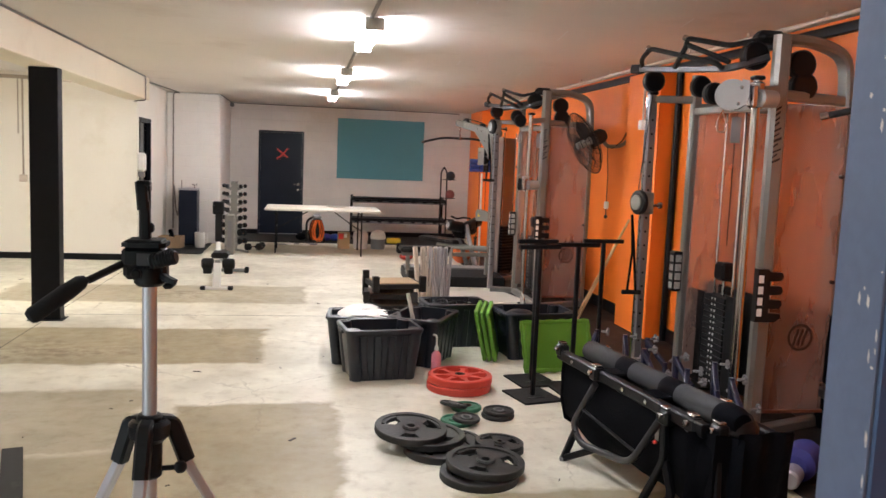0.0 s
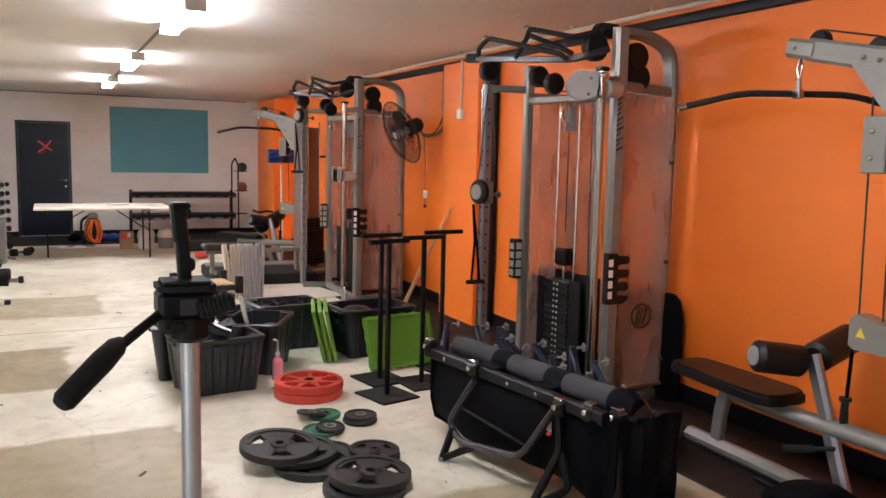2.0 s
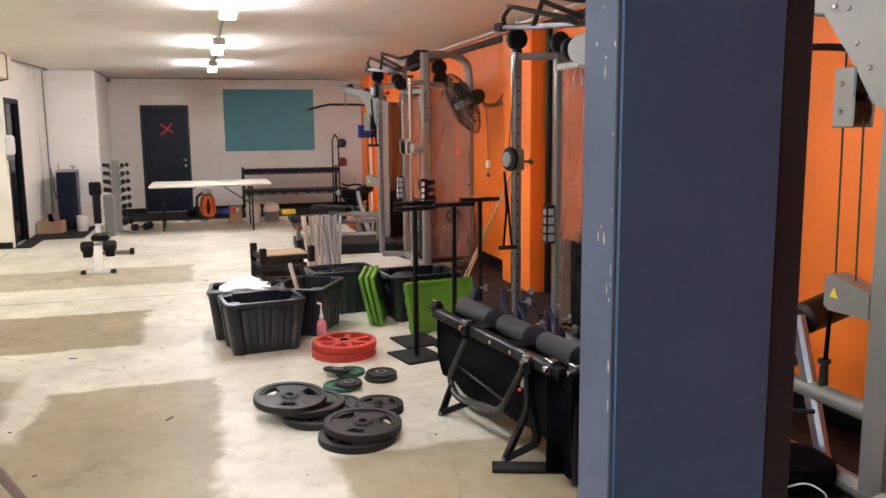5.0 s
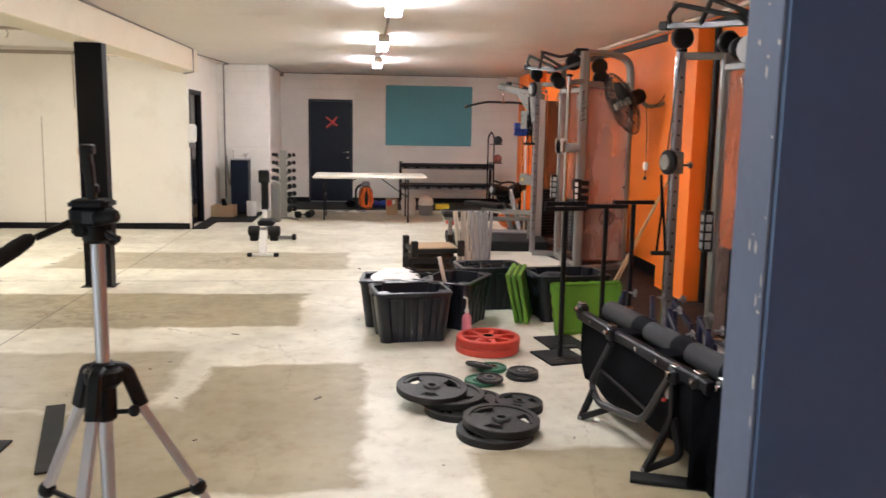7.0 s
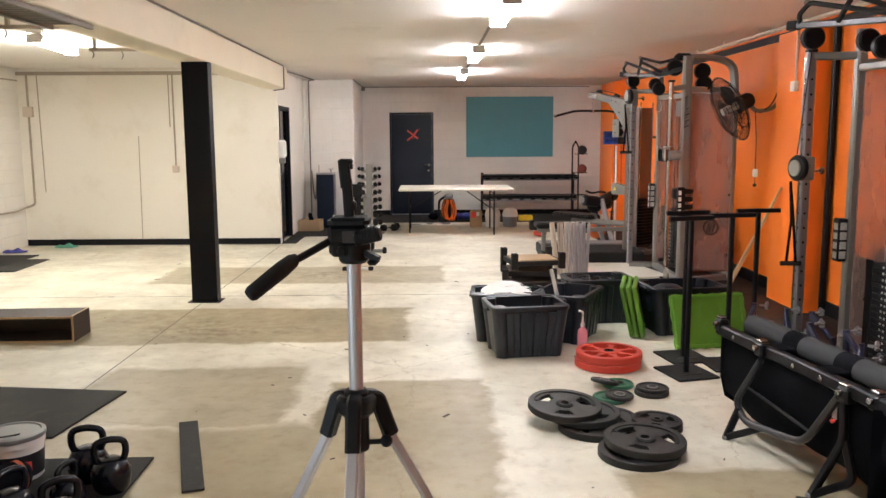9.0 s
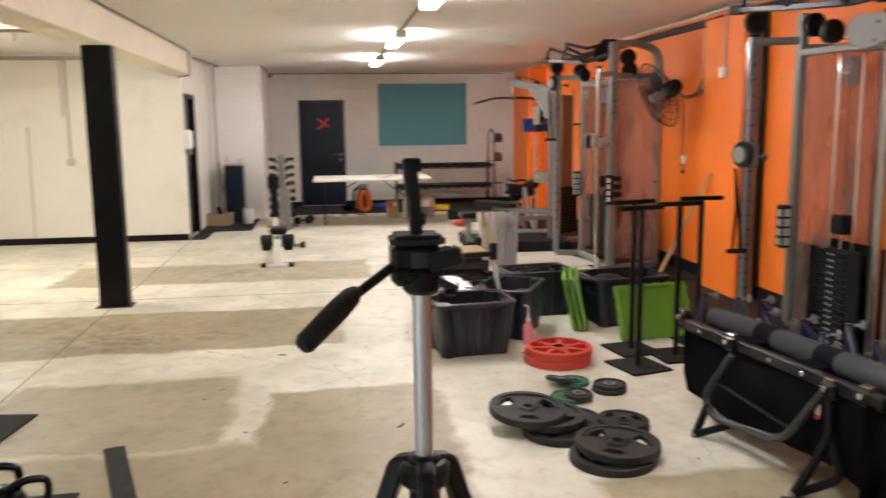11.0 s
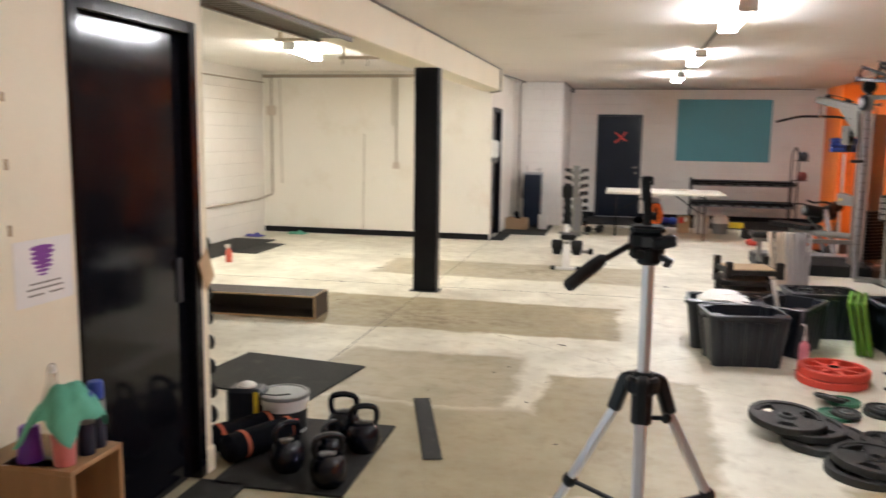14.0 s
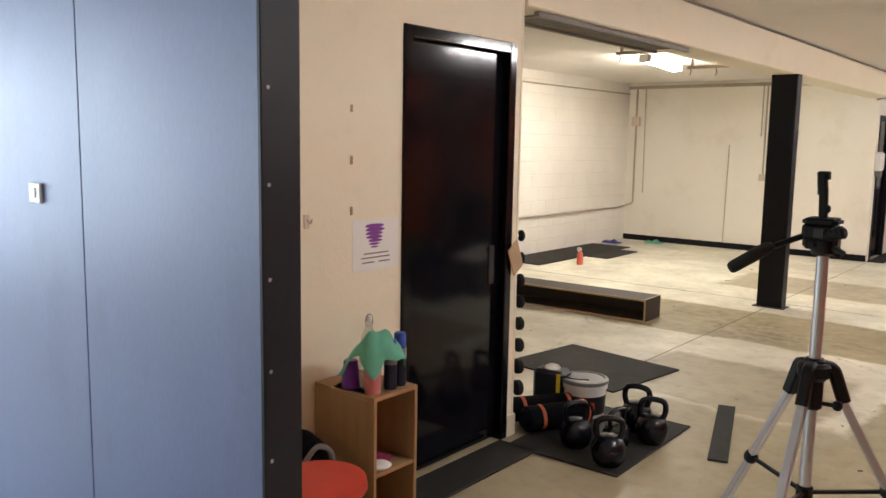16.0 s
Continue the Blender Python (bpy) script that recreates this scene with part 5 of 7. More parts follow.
p0 = big_plate(pose(1.0, 3.955, 0.0, 0, 0, 10))
for m in (pose(1.036, 3.985, 0.050, 2.0, -1, 62), pose(0.86, 4.33, 0.0, 0, 0, 40), pose(0.81, 4.43, 0.040, 1, 0, 15), pose(0.706, 4.435, 0.082, 3, -4, 80)):
    big_plate(m, p0).scale = (0.9, 0.9, 0.95)
for o, s, m in ((p0, 0.6, pose(1.20, 4.34, 0.0, 0, 0, 33)), (p0, 0.6, pose(1.20, 4.35, 0.026, 2, 0, 70)), (p0, 0.62, pose(0.98, 4.50, 0.0, 0, 0, 5))):
    q = copy_thing(o, m)
    q.scale = (s, s, 0.62)
    tagged(q, "smaller black iron grip plate lying on the floor")


def disc(name, m, r, h, mat, label, group):
    t = thing(name, label, "weight plate", m, group)
    part("disc", B().ring([(r, 0.006), (r - 0.005, 0), (0.026, 0), (0.026, h * 0.9), (r * 0.45, h * 0.9), (r * 0.5, h * 0.7), (r * 0.8, h * 0.7), (r * 0.84, h), (r - 0.005, h), (r, h - 0.006)], 30), mat, t)
    part("bore", B().ring([(0.034, h + 0.001), (0.025, h + 0.001), (0.025, 0), (0.034, 0)], 20), CHROME if mat is not IRON else GREY, t)
    return t


p0.scale = (0.9, 0.9, 0.95)


disc("small_plate", pose(1.05, 4.83, 0.0), 0.105, 0.026, GREENP, "small green weight plate on the floor", "small plates")
disc("small_plate", pose(1.10, 4.80, 0.0265, 3, 2, 0), 0.085, 0.022, IRON, "small black weight plate on a green one", "small plates")
disc("small_plate", pose(1.16, 5.10, 0.0), 0.10, 0.026, GREENP, "small green weight plate on the floor", "small plates")
disc("small_plate", pose(1.07, 5.08, 0.028, -8, 10, 0), 0.09, 0.022, IRON, "small black weight plate leaning on a green one", "small plates")
disc("small_plate", pose(1.33, 4.93, 0.0), 0.105, 0.026, IRON, "small black weight plate on the floor", "small plates")
disc("small_plate", pose(1.335, 4.935, 0.0265), 0.10, 0.022, IRON, "small black weight plate on another", "small plates")


def red_plate(m):
    t = thing("bumper_plate", "red rubber plate with round grip holes", "weight plate", m, "red bumper plates")
    part("rim", B().ring([(0.228, 0.006), (0.222, 0), (0.192, 0), (0.192, 0.052), (0.222, 0.052), (0.228, 0.046)], 44), REDP, t)
    part("hub", B().ring([(0.075, 0.004), (0.028, 0.004), (0.028, 0.05), (0.07, 0.05), (0.075, 0.046)], 24), REDP, t)
    part("bore", B().ring([(0.036, 0.0525), (0.026, 0.0525), (0.026, 0.0), (0.036, 0.0)], 20), CHROME, t)
    for k in range(7):
        a0 = 2 * math.pi * k / 7
        poly = [(0.194 * math.cos(a), 0.194 * math.sin(a)) for a in [a0 - 0.2 + 0.4 * i / 5 for i in range(6)]]
        poly += [(r * math.cos(a), r * math.sin(a)) for r, a in ((0.165, a0 + 0.11), (0.135, a0 + 0.10), (0.105, a0 + 0.2), (0.073, a0 + 0.44), (0.073, a0), (0.073, a0 - 0.44), (0.105, a0 - 0.2), (0.135, a0 - 0.10), (0.165, a0 - 0.11))]
        part("spoke", B().prism(poly, 0.006, 0.044), REDP, t)
    return t


r0 = red_plate(pose(1.20, 5.58, 0.0))
copy_thing(r0, pose(1.207, 5.585, 0.054, 0, 0, 20))

bt = thing("spray_bottle", "clear bottle of pink liquid with a white nozzle", "bottle", pose(1.105, 6.02, 0))
part("body", B().lathe([(0.0, 0.0), (0.034, 0.0), (0.038, 0.006), (0.038, 0.125), (0.034, 0.145), (0.016, 0.165), (0.014, 0.172), (0, 0.172)], 20), PINK, bt)
part("nozzle", B().lathe([(0.016, 0.172), (0.017, 0.19), (0.008, 0.21), (0.005, 0.27), (0, 0.271)], 14).tube([(0, 0, 0.265), (-0.004, 0, 0.285), (-0.03, 0, 0.292)], 0.008, 8, 0.01), WHITEP, bt)


# ---- storage tubs ----
def tub(m, w=0.56, d=0.42, h=0.38, first=None, label="charcoal plastic storage tub, open"):
    t = thing("storage_tub", label, "tub", m, "storage tubs")
    bw, bd = w * 0.80, d * 0.78
    b = B()
    th = 0.005

    def ring_pts(x, y, r, n=5):
        out = []
        for cx, cy, a0 in ((x - r, y - r, 0), (-x + r, y - r, 90), (-x + r, -y + r, 180), (x - r, -y + r, 270)):
            out += [(cx + r * math.cos(radians(a0 + 90 * i / n)), cy + r * math.sin(radians(a0 + 90 * i / n))) for i in range(n + 1)]
        return out

    levels = [(bw / 2, bd / 2, 0.0), (w / 2 - 0.018, d / 2 - 0.018, h - 0.05), (w / 2 - 0.018, d / 2 - 0.018, h - 0.03), (w / 2 + 0.006, d / 2 + 0.006, h - 0.03), (w / 2 + 0.01, d / 2 + 0.01, h - 0.005), (w / 2 + 0.004, d / 2 + 0.004, h), (w / 2 - 0.02, d / 2 - 0.02, h), (w / 2 - 0.024, d / 2 - 0.024, h - 0.05), (bw / 2 - th, bd / 2 - th, 0.008)]
    rows = [[(px, py, z) for px, py in ring_pts(x, y, 0.05)] for x, y, z in levels]
    k = len(rows[0])
    vs = [p for r in rows for p in r]
    fs = [(i * k + s, i * k + (s + 1) % k, (i + 1) * k + (s + 1) % k, (i + 1) * k + s) for i in range(len(rows) - 1) for s in range(k)]
    fs += [tuple(range(k))[::-1], tuple(range((len(rows) - 1) * k, len(rows) * k))]
    part("body", b.add(vs, fs), BINPLASTIC, t)
    for sx in (-0.30, -0.1, 0.1, 0.30):
        for s in (-1, 1):
            rb = B()
            x0, x1 = sx * bw, sx * w * 0.95
            rb.add([(x0 - 0.03, s * bd / 2, 0.01), (x0 + 0.03, s * bd / 2, 0.01), (x1 + 0.03, s * (d / 2 - 0.018), h - 0.05), (x1 - 0.03, s * (d / 2 - 0.018), h - 0.05), (x0 - 0.022, s * (bd / 2 + 0.012), 0.01), (x0 + 0.022, s * (bd / 2 + 0.012), 0.01), (x1 + 0.022, s * (d / 2 - 0.006), h - 0.05), (x1 - 0.022, s * (d / 2 - 0.006), h - 0.05)], [(4, 5, 6, 7), (0, 4, 7, 3), (1, 2, 6, 5), (0, 1, 5, 4), (3, 7, 6, 2), (0, 3, 2, 1)])
            part("rib", rb, BINPLASTIC, t)
    for s in (-1, 1):
        for q in (-1, 1):
            pts = [(s * (bw / 2 - 0.035), q * (bd / 2 - 0.035), 0.0), (s * (w / 2 - 0.05), q * (d / 2 - 0.05), h - 0.03), (s * (w / 2 - 0.048), q * (d / 2 - 0.048), h - 0.004)]
            part("corner_post", B().tube(pts, 0.052, 14), BINPLASTIC, t)
    for s in (-1, 1):
        part("handle", B().box(s * (w / 2 + 0.004) - 0.016, s * (w / 2 + 0.004) + 0.016, -0.08, 0.08, h - 0.045, h - 0.02, 0.006), BINPLASTIC, t)
    return t


tub_a = tub(pose(0.66, 5.97, 0, 0, 0, 8), label="charcoal plastic storage tub, open and empty")
tub_b = tub(pose(0.58, 6.42, 0, 0, 0, -4), label="charcoal plastic storage tub with white sheets inside")
tub_c = tub(pose(1.06, 6.42, 0, 0, 0, 62), label="charcoal plastic storage tub with a metal tube inside")
tub_d = tub(pose(1.42, 7.02, 0, 0, 0, 6), label="charcoal plastic storage tub full of black cables")
tub_e = tub(pose(2.02, 6.60, 0, 0, 0, 6), 0.62, 0.46, 0.39, label="charcoal plastic storage tub with bags inside")
rng = random.Random(9)
sheet = B()
nx, ny = 10, 8
vs = [((-0.20 + 0.40 * i / nx) * (1 - 0.22 * abs(2 * j / ny - 1) ** 3), (-0.145 + 0.29 * j / ny) * (1 - 0.2 * abs(2 * i / nx - 1) ** 3), 0.365 - 0.03 * abs(2 * i / nx - 1) ** 3 + 0.05 * j / ny + 0.028 * math.sin(2.6 * i / nx + 0.3) * math.cos(1.6 * j / ny - 0.5) + rng.uniform(-0.004, 0.004)) for j in range(ny + 1) for i in range(nx + 1)]
vs += [(x, y, z - 0.006) for x, y, z in vs]
n1 = (nx + 1) * (ny + 1)
fs = [(j * (nx + 1) + i, j * (nx + 1) + i + 1, (j + 1) * (nx + 1) + i + 1, (j + 1) * (nx + 1) + i) for j in range(ny) for i in range(nx)]
fs += [tuple(n1 + q for q in f)[::-1] for f in fs]
edge = [i for i in range(nx + 1)] + [j * (nx + 1) + nx for j in range(1, ny + 1)] + [ny * (nx + 1) + i for i in range(nx - 1, -1, -1)] + [j * (nx + 1) for j in range(ny - 1, 0, -1)]
fs += [(edge[i], n1 + edge[i], n1 + edge[(i + 1) % len(edge)], edge[(i + 1) % len(edge)]) for i in range(len(edge))]
solid("folded_sheet", sheet.add(vs, fs), PAPER, "white crumpled sheet lying over a tub", "sheet", pose(0.57, 6.42, 0.0, 0, 0, -8))
solid("paper_pile", B().box(-0.19, 0.19, -0.12, 0.12, 0.012, 0.345, 0.02), PAPER, "pile of white sheets in a tub", "sheets", pose(0.57, 6.42, 0.0, 0, 0, -4))
solid("metal_tube", B().tube([(1.04, 6.36, 0.02), (0.915, 6.36, 0.55)], 0.016, 12), WHITEP, "pale bare tube standing in a tub", "tube")
cb = B()
for i in range(16):
    a = [(rng.uniform(-0.2, 0.2), rng.uniform(-0.13, 0.13), 0.33 + rng.uniform(-0.02, 0.05)) for _ in range(5)]
    cb.tube(a, rng.choice((0.006, 0.009, 0.014)), 6, 0.08)
solid("cable_heap", cb, PLASTIC, "tangle of black cables in a tub", "cables", pose(1.42, 7.02, 0.0, 0, 0, 6))
solid("cable_heap", B().box(-0.2, 0.2, -0.13, 0.13, 0.012, 0.33, 0.04), PLASTIC, "black bag filling a tub", "bag", pose(1.42, 7.02, 0, 0, 0, 6))
cb = B()
for i in range(7):
    cb.tube([(rng.uniform(-0.2, 0.2), rng.uniform(-0.13, 0.13), 0.36 + rng.uniform(-0.01, 0.04)) for _ in range(4)], 0.005, 6, 0.08)
solid("cable_loop", cb, PLASTIC, "thin black cables over white sheets", "cables", pose(0.70, 6.42, 0.01))
solid("grey_bag", B().ball((0, 0, 0.25), 0.19, 14, 0.75), BINPLASTIC, "grey soft bag in a tub", "bag", pose(1.90, 6.58, 0.0))


def lid(m, first=None):
    if first:
        return copy_thing(first, m)
    t = thing("tub_lid", "lime green plastic tub lid, standing on edge", "lid", m, "green tub lids")
    wave = []
    for (x0, z0), (x1, z1), n in (((-0.295, 0.012), (0.295, 0.012), 24), ((0.295, 0.012), (0.295, 0.413), 16), ((0.295, 0.413), (-0.295, 0.413), 24), ((-0.295, 0.413), (-0.295, 0.012), 16)):
        for k in range(n):
            f, d = k / n, 0.009 * (0.5 - 0.5 * math.cos(math.pi * k / 2))
            wave.append((x0 + (x1 - x0) * f + (d if z0 != z1 else 0) * (1 if x0 > 0 else -1), z0 + (z1 - z0) * f + (d if z0 == z1 else 0) * (1 if z0 > 0.2 else -1)))
    part("panel", B().prism(wave, -0.002, 0.014, pose(0, 0, 0, 90, 0, 0)), GREEN, t)
    b = B()
    for x0, x1, z0, z1 in ((-0.30, 0.30, 0.0, 0.03), (-0.30, 0.30, 0.395, 0.425), (-0.30, -0.27, 0.0302, 0.3948), (0.27, 0.30, 0.0302, 0.3948)):
        b.box(x0 * 0.96, x1 * 0.96, -0.026, 0.006, 0.012 + z0 * 0.944, 0.012 + z1 * 0.944, 0.007)
    part("rim", b, GREEN, t)
    for i in range(3):
        for j in range(2):
            x, z = -0.16 + 0.16 * i, 0.13 + 0.16 * j
            part("rib", B().prism([(x - 0.07, z - 0.03), (x - 0.03, z - 0.07), (x + 0.03, z - 0.07), (x + 0.07, z - 0.03), (x + 0.07, z + 0.03), (x + 0.03, z + 0.07), (x - 0.03, z + 0.07), (x - 0.07, z + 0.03)], 0.012, 0.017, pose(0, 0, 0, 90, 0, 0)), GREEN, t)
    return t


l0 = lid(pose(2.075, 5.98, 0.0, -20, 0, 9))
for x, y, lean in ((1.625, 6.60, 13), (1.662, 6.58, 12), (1.70, 6.56, 11)):
    lid(pose(x, y, 0.0, -lean, 0, 74), l0)

# ---- stacked wooden risers
for i in range(3):
    t = thing("wooden_riser", "low black timber riser with a plywood top, stacked", "riser", pose(1.03 + (0.03, -0.02, 0.02)[i], 8.60 + (0.0, 0.02, -0.01)[i], 0.115 * i, 0, 0, (4, -3, 8)[i]), "stacked risers")
    # the two covered tops take the plywood colour darkened as shade
    part("top", B().box(-0.225, 0.225, -0.20, 0.20, 0.070, 0.088, 0.003), WOOD if i == 2 else SHADED_PLY, t)
    for x in (-0.245, 0.245):
        part("rail", B().box(x - 0.02, x + 0.02, -0.205, 0.205, 0.028, 0.082, 0.004), RISERWOOD, t)
    for y in (-0.225, 0.225):
        part("rail", B().box(-0.215, 0.215, y - 0.02, y + 0.02, 0.030, 0.080, 0.004), RISERWOOD, t)
    for x in (-0.25, 0.25):
        for y in (-0.24, 0.24):
            part("leg", B().box(x - 0.033, x + 0.033, y - 0.033, y + 0.033, 0.0, 0.113 if i < 2 else 0.165, 0.005), RISERWOOD, t)

# ---- bundles of slats leaning by the bench ----
for k, (x, n, mat, lab) in enumerate(((1.50, 9, PIPE, "bundle of pale wooden slats standing on end"), (1.68, 11, SLAT, "bundle of white ribbed slats standing on end"))):
    t = thing("slat_bundle", lab, "slats", pose(x, 9.30, 0, 0, 0, 6))
    for i in range(n):
        xx = -0.09 + 0.18 * i / (n - 1)
        m = pose(xx * 0.95, 0.03 * math.sin(3.1 * i), 0, -7 + 0.6 * math.sin(i * 2.3), 55 * xx, 20 * math.sin(1.9 * i))
        part("slat", B().box(-0.006, 0.006, -0.04, 0.04, 0.0 + 0.006, 0.60 + 0.012 * math.sin(i * 1.7), 0.002, m), mat, t)

# ---- padded bench ----
t = thing("flat_bench", "black padded bench with steel legs", "bench", pose(1.63, 10.3, 0, 0, 0, 2))
part("pad", B().box(-0.33, 0.33, -0.14, 0.14, 0.44, 0.51, 0.022), VINYL, t)
part("under_frame", B().box(-0.30, 0.90, -0.03, 0.03, 0.385, 0.435, 0.006), SILVER, t)
for x in (-0.22, 0.82):
    part("leg", B().bar([(x, 0, 0.385), (x, 0, 0.17), (x + 0.05, 0, 0.151)], 0.05, 0.05, up=(1, 0, 0)), SILVER, t)


# ---- folded rebounder frame with a grey roll ----
O, U = Vector((1.585, 4.47, 0)), Vector((0.138, -0.990, 0))
W = Vector((0.990, 0.138, 0))
ang = math.degrees(math.atan2(U.y, U.x))
rb = thing("folded_rebounder", "folded black fabric rebounder with a grey foam roll and tube legs", "gym frame", pose(O.x, O.y, 0, 0, 0, ang))
# local x runs along the frame, local y towards the wall side (positive)
prof = [(0.0, 0.52), (-0.004, 0.40), (0.0, 0.25), (0.03, 0.135), (0.12, 0.075), (0.28, 0.08), (0.355, 0.26), (0.35, 0.46)]
fb = B()
rows, npt = 22, len(prof)
vs = []
for i in range(rows + 1):
    s = 1.42 * i / rows
    e = min(1, 0.55 + 2.2 * min(s, 1.42 - s + 0.15))
    for j, (y, z) in enumerate(prof):
        sag = 0.012 * math.sin(5 * s + j) + 0.008 * math.sin(13 * s + 2 * j)
        zz = 0.52 + (z - 0.52) * (0.82 + 0.18 * e) + (sag if 0 < j < npt - 1 else 0)
        vs.append((s, y + sag, zz))
vs += [(x, y + 0.01, z + 0.012) for x, y, z in vs]
n1 = (rows + 1) * npt
fs = [(i * npt + j, (i + 1) * npt + j, (i + 1) * npt + j + 1, i * npt + j + 1) for i in range(rows) for j in range(npt - 1)]
fs += [tuple(n1 + q for q in f)[::-1] for f in fs]
part("fabric_bed", fb.add(vs, fs), FABRIC, rb, "black hanging fabric")
for s in (0.0, 1.42):
    poly = [(y, z) for y, z in prof]
    part("end_panel", B().prism(poly, -0.006, 0.006, Matrix(((0, 0, 1, s), (1, 0, 0, 0), (0, 1, 0, 0), (0, 0, 0, 1)))), FABRIC, rb)
part("front_rail", B().bar([(-0.03, 0.0, 0.515), (1.36, 0.0, 0.515)], 0.05, 0.06), BLACK_PAINT, rb)
part("back_rail", B().bar([(-0.03, 0.34, 0.47), (1.42, 0.34, 0.47)], 0.05, 0.05), BLACK_PAINT, rb)
part("inner_tray", B().box(0.06, 1.35, 0.03, 0.32, 0.40, 0.44, 0.01), FABRIC, rb)
roll = part("foam_roll", B().cyl((0.06, 0.14, 0.553), (1.30, 0.14, 0.553), 0.057, 28, 0.01), FOAM, rb, "grey foam roll")
for s in (0.44, 0.85):
    part("strap", B().cyl((s, 0.14, 0.553), (s + 0.13, 0.14, 0.553), 0.0585, 28, 0.002), FABRIC, roll, "black strap band")
    part("strap_tail", B().box(s, s + 0.13, 0.0, 0.13, 0.535, 0.55, 0.004), FABRIC, roll)
def cloth(p0, p1, top, low, out, folds, seed):
    """A hanging cloth with folds between two points of the plan."""
    r = random.Random(seed)
    ph = r.uniform(0, 6)
    n, k = 18, 9
    vs = []
    for i in range(n + 1):
        u = i / n
        for j in range(k + 1):
            w = j / k
            bulge = out * math.sin(math.pi * min(1, 0.15 + w)) + 0.022 * w * math.sin(folds * 6.28 * u + ph) + 0.010 * math.sin(11 * u + 7 * w + ph)
            d = Vector((p1[1] - p0[1], p0[0] - p1[0])).normalized()
            vs.append((p0[0] + (p1[0] - p0[0]) * u + d.x * bulge, p0[1] + (p1[1] - p0[1]) * u + d.y * bulge, top + (low - top) * w + 0.012 * math.sin(9 * u + ph) * w))
    m = (n + 1) * (k + 1)
    q = [(i * (k + 1) + j, (i + 1) * (k + 1) + j, (i + 1) * (k + 1) + j + 1, i * (k + 1) + j + 1) for i in range(n) for j in range(k)]
    vs += [(x - 0.004, y - 0.004, z + 0.004) for x, y, z in vs]
    return B().add(vs, q + [tuple(m + e for e in f)[::-1] for f in q])


part("end_cover", B().lathe([(0, 0), (0.060, 0.005), (0.070, 0.04), (0.066, 0.10), (0.045, 0.14), (0, 0.15)], 20, pose(1.27, 0.14, 0.550, 0, 90, 0)), FABRIC, rb)
part("end_pad", B().lathe([(0, 0), (0.06, 0.004), (0.085, 0.03), (0.088, 0.07), (0.06, 0.115), (0, 0.125)], 18, pose(1.34, 0.17, 0.46, 8, 12, 0)), VINYL, rb, "black padded end block")
part("drape", cloth((1.30, -0.035), (1.46, 0.12), 0.50, 0.05, 0.02, 2, 3), FABRIC, rb, "black cloth hanging at the end")
part("drape", cloth((1.45, 0.10), (1.45, 0.36), 0.52, 0.06, 0.015, 2, 5), FABRIC, rb, "black cloth hanging at the end")
part("end_post", B().bar([(1.40, 0.03, 0.50), (1.44, 0.02, 0.04)], 0.03, 0.035, up=(1, 0, 0)), BLACK_PAINT, rb)
for s, y, z in ((-0.01, 0.0, 0.545), (0.44, -0.02, 0.525), (1.10, -0.02, 0.50), (1.27, 0.0, 0.52), (1.38, 0.05, 0.52), (-0.03, 0.3, 0.50), (1.05, 0.33, 0.50)):
    cl = part("clamp", B().box(s - 0.035, s + 0.035, y - 0.03, y + 0.03, z - 0.04, z + 0.03, 0.01), PLASTIC, rb, "black clamp with steel bolt")
    part("bolt", B().cyl((s, y - 0.028, z + 0.005), (s, y - 0.05, z + 0.005), 0.014, 10).box(s - 0.03, s + 0.02, y - 0.02, y + 0.02, z + 0.031, z + 0.045, 0.004), CHROME, cl)
for s in (0.17, 0.72, 0.93):
    part("rail_bolt", B().cyl((s, -0.024, 0.515), (s, -0.034, 0.515), 0.012, 10), CHROME, rb)
part("leg_loop", B().tube([(0.46, -0.035, 0.47), (0.25, -0.045, 0.19), (0.36, -0.05, 0.115), (0.85, -0.04, 0.185), (1.06, -0.03, 0.47)], 0.018, 12, 0.09), DARKSTEEL, rb, "bent dark grey steel tube")
part("brace", B().tube([(0.35, -0.04, 0.30), (0.90, -0.03, 0.25)], 0.008, 8), BLACK_PAINT, rb)
for pts in ([(0.30, -0.05, 0.17), (0.29, -0.11, 0.012)], [(0.29, -0.11, 0.012), (0.46, -0.02, 0.115)], [(1.10, -0.03, 0.46), (1.115, -0.03, 0.30), (1.0, -0.09, 0.012)], [(1.0, -0.09, 0.012), (1.17, -0.01, 0.14), (1.115, -0.025, 0.30)]):
    part("leg", B().bar(pts, 0.03, 0.035, 0.05), BLACK_PAINT, rb)
for s, y in ((0.29, -0.115), (1.0, -0.095)):
    part("foot", B().cyl((s, y, 0.0), (s, y, 0.022), 0.018, 10), GREY, rb)
part("label_tag", B().box(1.00, 1.03, -0.012, -0.009, 0.36, 0.43, 0.001), PAPER, rb)
part("red_knob", B().cyl((1.04, -0.04, 0.36), (1.06, -0.045, 0.37), 0.009, 10), REDINK, rb)

